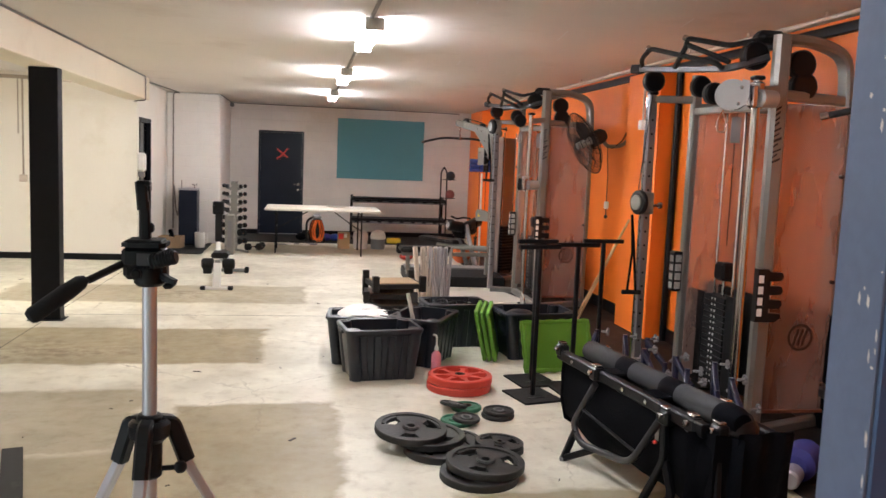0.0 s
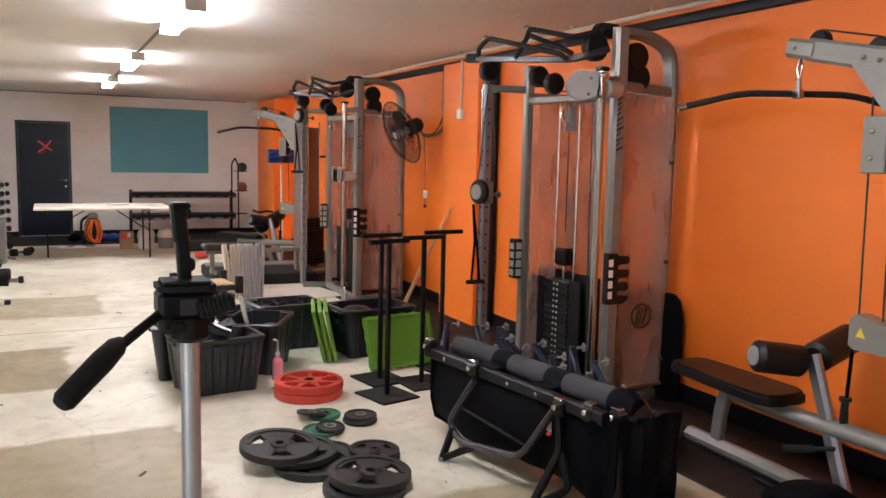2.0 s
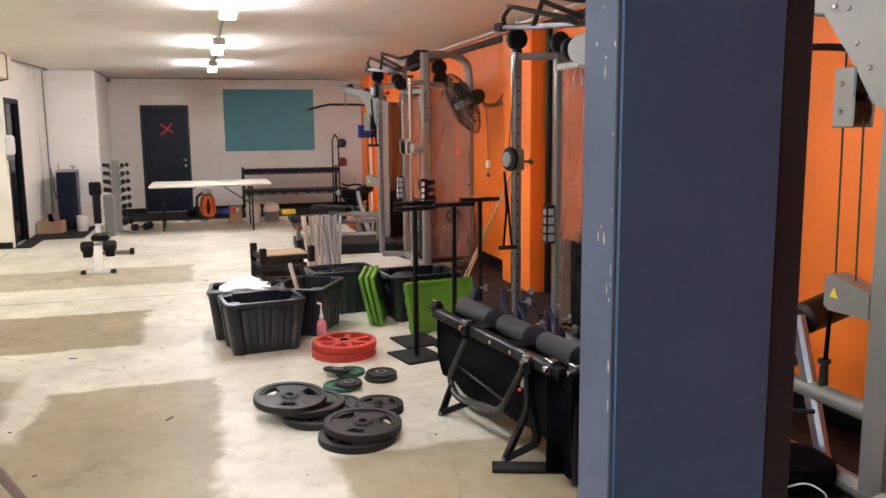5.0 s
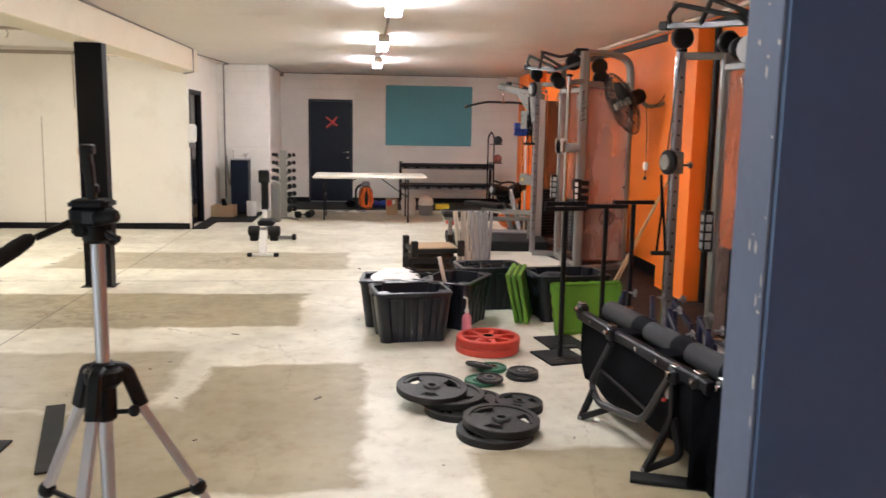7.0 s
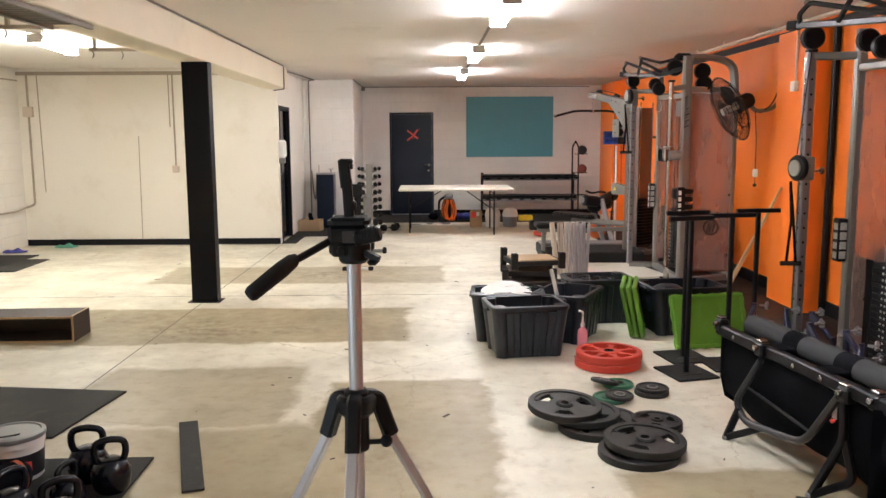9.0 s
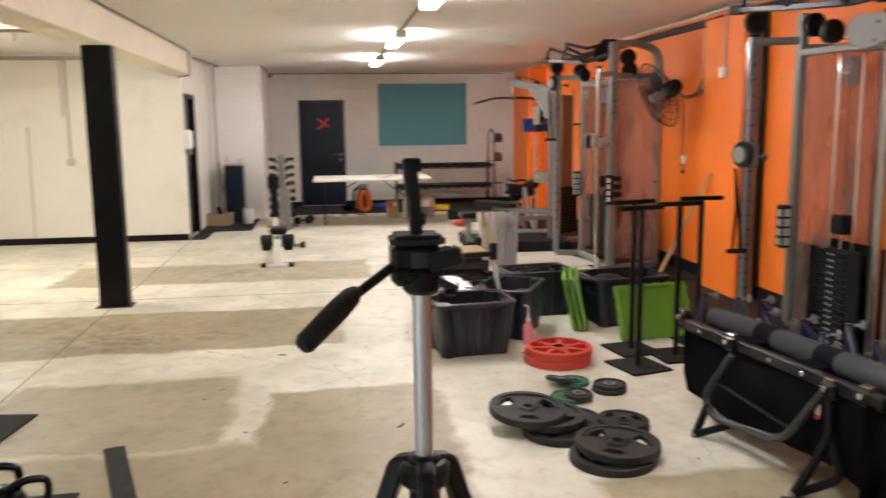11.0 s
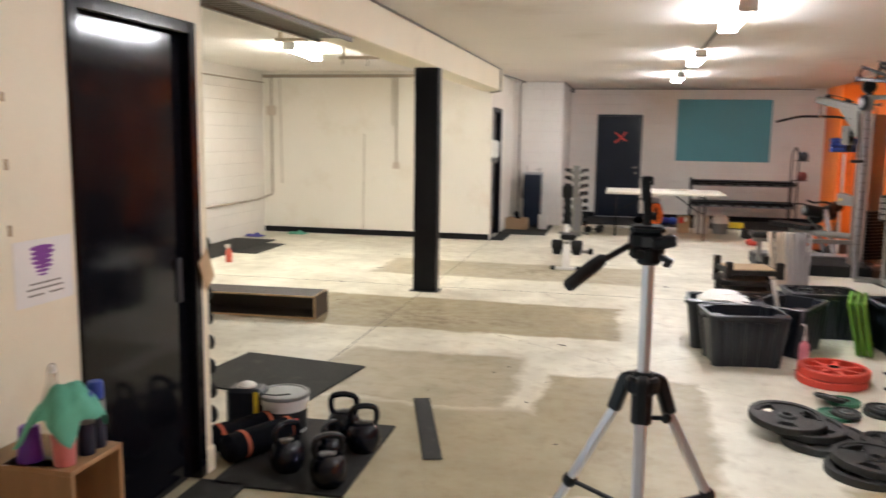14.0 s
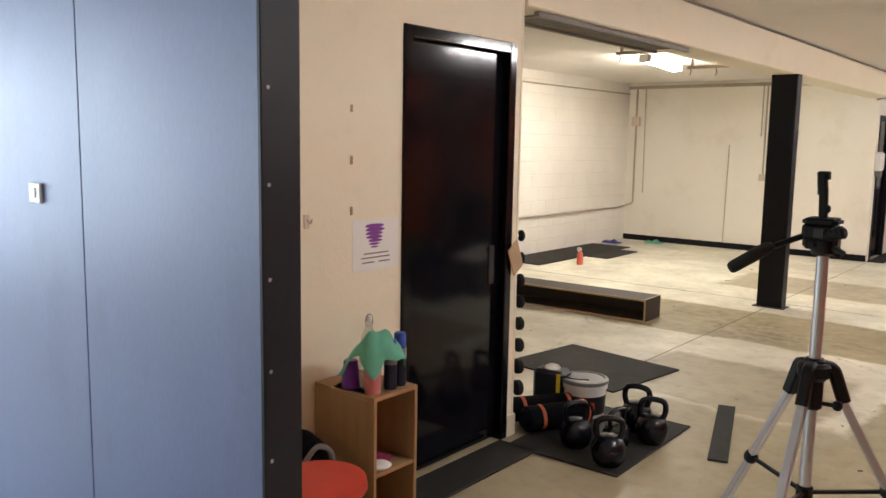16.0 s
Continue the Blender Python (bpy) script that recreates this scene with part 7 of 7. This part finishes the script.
sb = thing("spray_bottle", "red spray bottle on the bay floor", "bottle", pose(-5.05, 9.08, 0.0))
part("body", B().lathe([(0, 0), (0.04, 0), (0.042, 0.01), (0.042, 0.13), (0.02, 0.17), (0.016, 0.18), (0, 0.18)], 18), material("red_bottle", (0.62, 0.12, 0.08), 0.35), sb)
part("trigger", B().box(-0.045, 0.02, -0.012, 0.012, 0.185, 0.225, 0.006).box(-0.03, -0.02, -0.008, 0.008, 0.15, 0.19, 0.003).cyl((0, 0, 0.178), (0, 0, 0.19), 0.014, 10), WHITEP, sb)
for x, y, mm, lab in ((-5.35, 12.0, MINT, "mint cloth dropped on the floor"), (-5.85, 11.5, INDIGO, "dark blue cloth dropped on the floor")):
    cl = B()
    vs, n = [], 12
    for j in range(n + 1):
        for i in range(n + 1):
            u, v = -1 + 2 * i / n, -1 + 2 * j / n
            vs.append((0.17 * u * (1 - 0.3 * abs(v)), 0.11 * v, 0.004 + 0.05 * max(0, 1 - u * u - v * v) * (0.6 + 0.4 * math.sin(6 * u + 3 * v)) + 0.008 * abs(math.sin(4 * u))))
    n1 = len(vs)
    vs += [(a, c, 0.0) for a, c, z in vs]
    fs = [(j * (n + 1) + i, j * (n + 1) + i + 1, (j + 1) * (n + 1) + i + 1, (j + 1) * (n + 1) + i) for j in range(n) for i in range(n)]
    fs += [tuple(n1 + q for q in f)[::-1] for f in fs]
    edge = [i for i in range(n + 1)] + [j * (n + 1) + n for j in range(1, n + 1)] + [n * (n + 1) + i for i in range(n - 1, -1, -1)] + [j * (n + 1) for j in range(n - 1, 0, -1)]
    fs += [(edge[i], n1 + edge[i], n1 + edge[(i + 1) % len(edge)], edge[(i + 1) % len(edge)]) for i in range(len(edge))]
    solid("dropped_cloth", cl.add(vs, fs), mm, lab, "cloth", pose(x, y, 0.014), smooth=60)

# ---- far end ----
def dumbbell(parent, c, d, r, w):
    c, d = Vector(c), Vector(d).normalized()
    db = part("dumbbell", B().cyl(c - d * (w * 0.5), c + d * (w * 0.5), r * 0.3, 10), CHROME, parent)
    for s in (-1, 1):
        part("head", B().cyl(c + d * (s * w * 0.5), c + d * (s * (w * 0.5 + r * 0.9)), r, 12, 0.008), RUBBER, db)


def dumbbell_tree(m, label):
    t = thing("dumbbell_tree", label, "dumbbell rack", m, "dumbbell trees")
    zs = [0.14 + 0.128 * i for i in range(8)]
    poly = [(-0.05, 0.02)]
    right = []
    for z in zs:
        right += [(0.05, z - 0.045), (0.13, z - 0.008), (0.135, z + 0.018), (0.05, z + 0.01)]
    poly = [(0.055, 0.02)] + right + [(0.05, 1.14), (-0.05, 1.14)] + [(-x, z) for x, z in right[::-1]] + [(-0.055, 0.02)]
    for y in (-0.035, 0.035):
        part("plate", B().prism(poly, y - 0.004, y + 0.004, pose(0, 0, 0, 90, 0, 0)), SILVER, t, "notched steel side plate")
    part("foot", B().bar([(-0.24, -0.22, 0.02), (0, 0, 0.035), (0.24, -0.22, 0.02)], 0.04, 0.035, 0.1), SILVER, t)
    part("foot", B().bar([(0, 0, 0.035), (0, 0.26, 0.02)], 0.04, 0.035), SILVER, t)
    for i, z in enumerate(zs):
        r = 0.046 - 0.002 * i
        for s in (-1, 1):
            dumbbell(t, (s * 0.135, 0, z + 0.03), (0.55 * s, 1, 0), r, 0.10)
    return t


dumbbell_tree(pose(-1.03, 13.66, 0), "grey steel dumbbell tree loaded with small dumbbells")
dumbbell_tree(pose(-2.44, 3.44, 0, 0, 0, 0), "grey steel dumbbell tree behind the cream wall")
for i, (x, y, a) in enumerate(((-0.72, 13.85, 30), (-0.62, 13.95, 80))):
    t = thing("floor_dumbbell", "black hex dumbbell on the floor", "dumbbell", pose(x, y, 0.062, 0, 0, a), "floor dumbbells")
    part("handle", B().cyl((-0.07, 0, 0), (0.07, 0, 0), 0.014, 10), CHROME, t)
    for s in (-1, 1):
        part("head", B().cyl((s * 0.06, 0, 0), (s * 0.15, 0, 0), 0.061, 6, 0.01), RUBBER, t)

rw = thing("exercise_bench", "white framed exercise bench with black roller pads", "exercise bench", pose(-0.895, 9.74, 0))
part("front_foot", B().bar([(-0.15, 0, 0.02), (0.15, 0, 0.02)], 0.05, 0.035), WHITEP, rw)
for s in (-1, 1):
    part("foot_cap", B().box(s * 0.155 - 0.03, s * 0.155 + 0.03, -0.032, 0.032, 0.0, 0.045, 0.008), RUBBER, rw)
part("front_post", B().bar([(0, 0, 0.035), (0, 0.10, 0.30)], 0.09, 0.05, up=(0, 1, 0)), WHITEP, rw)
part("main_beam", B().bar([(0, 0.08, 0.30), (-0.02, 1.5, 0.16)], 0.06, 0.08), SILVER, rw)
part("seat", B().box(-0.10, 0.10, 0.30, 0.62, 0.33, 0.40, 0.02), VINYL, rw)
for s in (-1, 1):
    part("roller", B().cyl((s * 0.05, 0.16, 0.29), (s * 0.19, 0.16, 0.29), 0.062, 18, 0.015), RUBBER, rw)
    part("foot_plate", B().box(s * 0.12 - 0.05, s * 0.12 + 0.05, 0.12, 0.15, 0.17, 0.33, 0.01), PLASTIC, rw)
part("rear_foot", B().bar([(-0.26, 1.45, 0.035), (0.24, 1.45, 0.035)], 0.05, 0.045), SILVER, rw)
for s in (-1, 1):
    part("foot_cap", B().box(s * 0.25 - 0.035, s * 0.25 + 0.02, 1.41, 1.49, 0.0, 0.08, 0.01), RUBBER, rw)
part("mast", B().bar([(-0.04, 0.55, 0.30), (-0.045, 0.62, 0.52)], 0.06, 0.05, up=(0, 1, 0)), WHITEP, rw)
part("mast_cover", B().box(-0.085, 0.0, 0.58, 0.64, 0.50, 0.86, 0.015), PLASTIC, rw)
part("console", B().box(-0.115, 0.02, 0.57, 0.62, 0.84, 1.0, 0.015), PLASTIC, rw, "black display box")
part("guard", B().box(0.02, 0.14, 0.70, 0.76, 0.33, 0.84, 0.02), SILVER, rw)
part("guard_slot", B().box(0.055, 0.105, 0.693, 0.699, 0.42, 0.76, 0.004), GREY, rw)

cab = thing("water_cooler", "dark blue floor-standing water cooler with steel taps", "water cooler", pose(-1.845, 14.45, 0.013))
part("body", B().box(-0.15, 0.15, -0.15, 0.18, 0.02, 0.93, 0.008), NAVY, cab)
part("top", B().box(-0.155, 0.155, -0.155, 0.185, 0.93, 0.965, 0.008), ALU, cab)
part("plinth", B().box(-0.13, 0.13, -0.12, 0.16, 0.0, 0.02, 0), PLASTIC, cab)
part("rinser", B().cyl((-0.11, -0.08, 0.96), (-0.11, -0.08, 1.10), 0.007, 8), CHROME, cab)
part("tap", B().tube([(0.10, -0.08, 0.965), (0.10, -0.08, 1.02), (0.07, -0.12, 1.03)], 0.009, 8, 0.02), CHROME, cab)
part("tap_lever", B().cyl((0.12, -0.08, 1.0), (0.14, -0.08, 1.05), 0.006, 8), CHROME, cab)
solid("cooler_pipe", B().tube([(-2.13, 14.72, 1.0), (-2.10, 14.70, 0.62), (-2.06, 14.66, 0.45), (-2.03, 14.60, 0.75), (-2.01, 14.56, 0.85)], 0.011, 8, 0.08), DARKPIPE, "grey flexible pipe behind the water cooler", "pipe")
t = thing("cardboard_box", "open cardboard box on the mat", "box", pose(-2.05, 13.93, 0.013, 0, 0, -6))
for q in ((-0.18, 0.18, -0.14, 0.14, 0.0, 0.005), (-0.18, 0.18, -0.14, -0.135, 0.005, 0.19), (-0.18, 0.18, 0.135, 0.14, 0.005, 0.19), (-0.18, -0.175, -0.135, 0.135, 0.005, 0.19), (0.175, 0.18, -0.135, 0.135, 0.005, 0.19)):
    part("panel", B().box(*q, 0.001), CARD, t)
part("contents", B().box(0.0, 0.06, -0.05, 0.06, 0.006, 0.30, 0.02, pose(0.02, 0, 0.0, 0, -14, 0)), FABRIC, t)
jg = thing("white_jug", "white plastic jug with a handle", "jug", pose(-1.61, 14.02, 0.013))
part("body", B().lathe([(0, 0), (0.075, 0), (0.08, 0.01), (0.082, 0.22), (0.078, 0.25), (0.07, 0.25), (0.07, 0.02), (0, 0.02)], 22), WHITEP, jg)
part("handle", B().tube([(0.078, 0, 0.21), (0.12, 0, 0.20), (0.12, 0, 0.08), (0.08, 0, 0.06)], 0.009, 8, 0.03), WHITEP, jg)

tb = thing("folding_table", "white plastic folding table with black steel legs", "table", pose(0.40, 13.75, 0, 0, 0, 0))
part("tabletop", B().box(-0.93, 0.93, -0.56, 0.52, 0.715, 0.755, 0.012), CREAMP, tb)
for x in (-0.76, 0.62):
    for y in (-0.50 if x > 0 else -0.2, 0.46 if x < 0.0 else 0.44):
        part("leg", B().tube([(x, y, 0.715), (x, y, 0.0)], 0.013, 8), BLACK_PAINT, tb)
    part("stretcher", B().tube([(x, -0.45 if x > 0 else -0.18, 0.66), (x, 0.42, 0.66)], 0.010, 8), BLACK_PAINT, tb)
    part("brace", B().tube([(x * 0.95, 0.0, 0.40), (x * 0.25, 0.0, 0.71)], 0.009, 8), BLACK_PAINT, tb)
    part("low_bar", B().tube([(x, -0.45 if x > 0 else -0.18, 0.40), (x, 0.42, 0.40)], 0.009, 8), BLACK_PAINT, tb)
ob_ = thing("open_book", "open book lying on the table", "book", pose(0.62, 13.80, 0.756, 0, 0, 4))
for s in (-1, 1):
    part("pages", B().box(0.0, 0.16, -0.11, 0.11, 0, 0.014, 0.004, pose(0, 0, 0.002, 0, -4, 0 if s > 0 else 180)), CREAMP, ob_)

vc = thing("vacuum_cleaner", "black vacuum cleaner with a coiled orange cable", "vacuum cleaner", pose(0.33, 15.25, 0.0135))
part("body", B().lathe([(0, 0.04), (0.13, 0.05), (0.15, 0.12), (0.13, 0.32), (0.09, 0.42), (0, 0.45)], 22), PLASTIC, vc)
part("motor_head", B().box(-0.08, 0.08, -0.06, 0.08, 0.42, 0.52, 0.03), GREY, vc)
part("hose", B().tube([(-0.08, 0, 0.46), (-0.18, -0.06, 0.40), (-0.19, -0.08, 0.15), (-0.16, -0.10, 0.02)], 0.022, 10, 0.08), PLASTIC, vc)
for s in (-1, 1):
    part("wheel", B().cyl((s * 0.12, 0, 0.05), (s * 0.155, 0, 0.05), 0.05, 16), PLASTIC, vc)
rng = random.Random(3)
cc = B()
for k in range(9):
    w, z0, y = rng.uniform(0.07, 0.14), rng.uniform(0.03, 0.08), -0.15 - 0.006 * k
    ox = rng.uniform(-0.03, 0.05)
    cc.tube([(ox - w * 0.4, y, 0.42), (ox - w, y, 0.22), (ox - w * 0.6, y - 0.01, z0), (ox + w * 0.6, y - 0.01, z0), (ox + w, y, 0.22), (ox + w * 0.4, y, 0.42)], 0.0065, 6, 0.09)
part("cable", cc, ORANGEP, vc, "hanks of orange cable")

t = thing("carton", "brown carton with a red and white label", "carton", pose(0.79, 14.42, 0.0, 0, 0, 4))
part("body", B().box(-0.10, 0.10, -0.08, 0.08, 0, 0.29, 0.006), CARD, t)
part("label", B().box(-0.095, -0.01, -0.0825, -0.0808, 0.17, 0.27, 0.0005), REDINK, t)
part("label", B().box(0.0, 0.05, -0.0825, -0.0808, 0.20, 0.27, 0.0005), PAPER, t)
for x, mm, lab in ((1.09, WHITEP, "white plastic bag sagging on the floor"), (1.40, GREY, "grey tub with a white bag over it")):
    t = thing("bagged_tub", lab, "tub", pose(x, 14.45, 0.0), "bagged tubs")
    part("tub", B().lathe([(0, 0), (0.115, 0), (0.125, 0.02), (0.13, 0.22), (0, 0.225)], 22), mm, t)
    part("bag", B().lathe([(0.137, 0.18), (0.139, 0.22), (0.12, 0.29), (0.07, 0.325), (0.02, 0.34), (0, 0.335)], 22), PAPER, t)
rng = random.Random(8)
for i in range(5):
    solid("floor_paper", B().box(-0.09, 0.09, -0.06, 0.06, 0, 0.006 + 0.004 * i, 0.002), PAPER if i % 2 else GREY, "loose papers on the floor under the table", "papers", pose(-0.28 + 0.13 * i, 14.85 + 0.07 * (i % 3), 0.001, 0, 0, 40 * i), "loose papers")
for x, mm, lab in ((-0.0, FABRIC, "black shoe bag on the mat"), (0.62, BLUEV, "blue fabric bundle on the mat"), (0.47, INDIGO, "dark cloth bundle on the mat")):
    solid("floor_bundle", B().ball((0, 0, 0.07), 0.11, 14, 0.62), mm, lab, "bundle", pose(x + 0.05, 15.55, 0.0135))

rk = thing("dumbbell_rack", "long two-tier black dumbbell rack, empty", "dumbbell rack", pose(1.0, 16.15, 0.0135))
for z in (0.80, 0.40):
    part("shelf", B().box(0.0, 1.85, -0.20, 0.16, z, z + 0.02, 0.004, pose(0, 0, 0, 8, 0, 0)), BLACK_PAINT, rk)
    part("front_rail", B().box(0.0, 1.85, -0.24, -0.20, z - 0.06, z + 0.02, 0.006), BLACK_PAINT, rk, "black rail with grey face")
    part("rail_face", B().box(0.01, 1.84, -0.2435, -0.2405, z - 0.075, z - 0.018, 0.001), GREY, rk)
    for i in range(8):
        part("saddle", B().box(0.07 + 0.22 * i, 0.15 + 0.22 * i, -0.248, -0.2437, z - 0.055, z - 0.02, 0.002), BLACK_PAINT, rk)
for x in (0.02, 1.83):
    part("upright", B().bar([(x, 0.16, 0.0), (x, 0.10, 0.86)], 0.05, 0.05, up=(0, 1, 0)), BLACK_PAINT, rk)
    part("foot", B().bar([(x, -0.24, 0.025), (x, 0.30, 0.025)], 0.05, 0.05), BLACK_PAINT, rk)
    for p0, p1 in (((x, -0.22, 0.40), (x, 0.14, 0.44)), ((x, -0.22, 0.79), (x, 0.11, 0.82))):
        part("side_arm", B().bar([p0, p1], 0.04, 0.05), BLACK_PAINT, rk)

br = thing("ball_rack", "tall black ball rack holding a few medicine balls", "ball rack", pose(2.62, 14.85, 0))
for x in (-0.06, 0.06):
    part("upright", B().tube([(x, 0.0, 0.0), (x * 0.9, 0.02, 1.40), (0.0, 0.02, 1.49), (0, 0.02, 1.50)] if x < 0 else [(x, 0.0, 0.0), (x * 0.9, 0.02, 1.40), (0.0, 0.02, 1.49)], 0.014, 8, 0.05), BLACK_PAINT, br)
for z in (0.12, 0.52, 0.92, 1.26):
    part("tray", B().ring([(0.095, z), (0.085, z), (0.085, z + 0.012), (0.095, z + 0.012)], 22, pose(0.12, 0.0, 0)).bar([(-0.02, 0.02, z + 0.006), (0.04, 0.01, z + 0.006)], 0.012, 0.012), BLACK_PAINT, br)
for z, r, mm, lab in ((1.305, 0.085, BINPLASTIC, "dark teal medicine ball on the rack"), (0.965, 0.085, material("maroon_rubber", (0.16, 0.03, 0.025), 0.6, bump=0.001), "maroon medicine ball on the rack")):
    solid("medicine_ball", B().ball((0, 0, 0), r, 24), mm, lab, "ball", pose(2.74, 14.85, z + 0.03), "medicine balls")
solid("medicine_ball", B().ball((0, 0, 0.15), 0.15, 28), material("orange_rubber", (0.62, 0.13, 0.03), 0.55, bump=0.001), "orange medicine ball on the floor", "ball", pose(2.55, 12.55, 0.013), "medicine balls")
solid("medicine_ball", B().ball((0, 0, 0.10), 0.10, 24), GREENP, "dark green medicine ball on the floor", "ball", pose(2.12, 12.7, 0.0), "medicine balls")
solid("medicine_ball", B().ball((0, 0, 0.06), 0.11, 24, 0.5), REDP, "half-flat red ball on the floor", "ball", pose(1.72, 12.9, 0.0), "medicine balls")
solid("yellow_block", B().box(-0.13, 0.13, -0.06, 0.06, 0, 0.10, 0.01), YELLOWP, "yellow foam block by the far wall", "block", pose(1.78, 15.35, 0.0135))
solid("long_case", B().box(-0.62, 0.62, -0.10, 0.10, 0, 0.16, 0.015), RUBBER, "long low black case by the far wall", "case", pose(2.3, 13.9, 0.0))
# blue foam rolls held on the far machine
bf = thing("foam_rolls", "bundle of blue foam rolls hanging on the machine", "foam rolls", pose(2.77, 12.3, 1.56))
for i in range(6):
    part("roll", B().cyl((-0.20 + 0.02 * (i % 2), -0.05, -0.07 + 0.065 * (i // 2)), (0.20, 0.02 + 0.06 * (i % 2), -0.07 + 0.065 * (i // 2)), 0.034, 14), BLUEV, bf)
part("bracket", B().box(0.0, 0.08, -0.10, -0.04, -0.10, 0.12, 0.008).bar([(0.1, 0.0, 0.0), (0.68, 0.02, 0.0)], 0.03, 0.03), BROWNMAT, bf)
solid("white_pole", B().tube([(2.72, 12.05, 0.0), (2.72, 12.08, 1.44)], 0.016, 10), WHITEP, "slim white pole by the far machine", "pole")
# stationary bike by the platform
ek = thing("exercise_bike", "black exercise bike with a grey frame", "exercise bike", pose(2.25, 11.6, 0.0))
part("frame", B().bar([(0.0, 0, 0.62), (0.12, 0, 0.35), (0.22, 0, 0.05)], 0.05, 0.06, 0.05, up=(1, 0, 0)), GREY, ek)
part("console", B().box(-0.12, 0.02, -0.08, 0.08, 0.60, 0.74, 0.04, pose(0, 0, 0, 0, 25, 0)), PLASTIC, ek)
part("wheel_cover", B().cyl((0.06, -0.05, 0.60), (0.06, 0.05, 0.60), 0.10, 20, 0.02), PLASTIC, ek)
part("handlebar", B().tube([(-0.08, -0.12, 0.82), (0.02, -0.05, 0.78), (0.12, 0.0, 0.80), (0.24, 0.10, 0.78)], 0.014, 8, 0.05), RUBBER, ek)
part("base", B().bar([(0.05, -0.25, 0.03), (0.05, 0.25, 0.03)], 0.05, 0.05).bar([(0.05, 0, 0.04), (0.55, 0, 0.04)], 0.05, 0.05), GREY, ek)
# small security sensor on the pillar corner
solid("ceiling_sensor", B().box(-1.37, -1.30, 16.55, 16.66, 2.50, 2.57, 0.01), GREY, "small grey sensor in the wall corner", "sensor")
solid("wall_socket", B().box(1.50, 1.56, 16.70, 16.735, 0.35, 0.45, 0.005), WHITEP, "white wall socket on the far wall", "socket")
# ceiling scrapes
rng = random.Random(12)
sc = B()
for x, y, l, a in ((2.0, 6.0, 0.5, -8), (2.6, 5.2, 0.35, -12), (1.6, 8.2, 0.3, -5), (2.4, 8.8, 0.4, -8), (1.1, 4.8, 0.45, -6)):
    c, s = math.cos(radians(a + 90)), math.sin(radians(a + 90))
    sc.bar([(x, y, H - 0.0012), (x + l * c, y + l * s, H - 0.0012)], 0.012, 0.002)
structure("ceiling_scrape", sc, WHITEP, "pale scrape marks in the ceiling", "marks")
# fallen bits on the floor
rng = random.Random(21)
bits = B()
for i in range(48):
    x, y = rng.uniform(-4.5, 1.9), rng.uniform(2.4, 11.0)
    r, a = rng.choice((0.004, 0.006, 0.008, 0.012, 0.03)), rng.uniform(0, 3.1)
    bits.box(-r, r, -r * 0.25, r * 0.25, 0.0, 0.003, 0, pose(x, y, 0.0008, 0, 0, math.degrees(a)))
tagged(solid("floor_debris", bits, DARKWOOD, "small dark scraps scattered on the floor", "debris"), kind="stuff")
structure("floor_joint", B().box(-2.243, -2.237, 3.3, 12.2, 0.0004, 0.0014, 0).box(-6.0, 2.2, 8.197, 8.203, 0.0004, 0.0014, 0), DARKWOOD, "dark control joint in the slab", "joint")
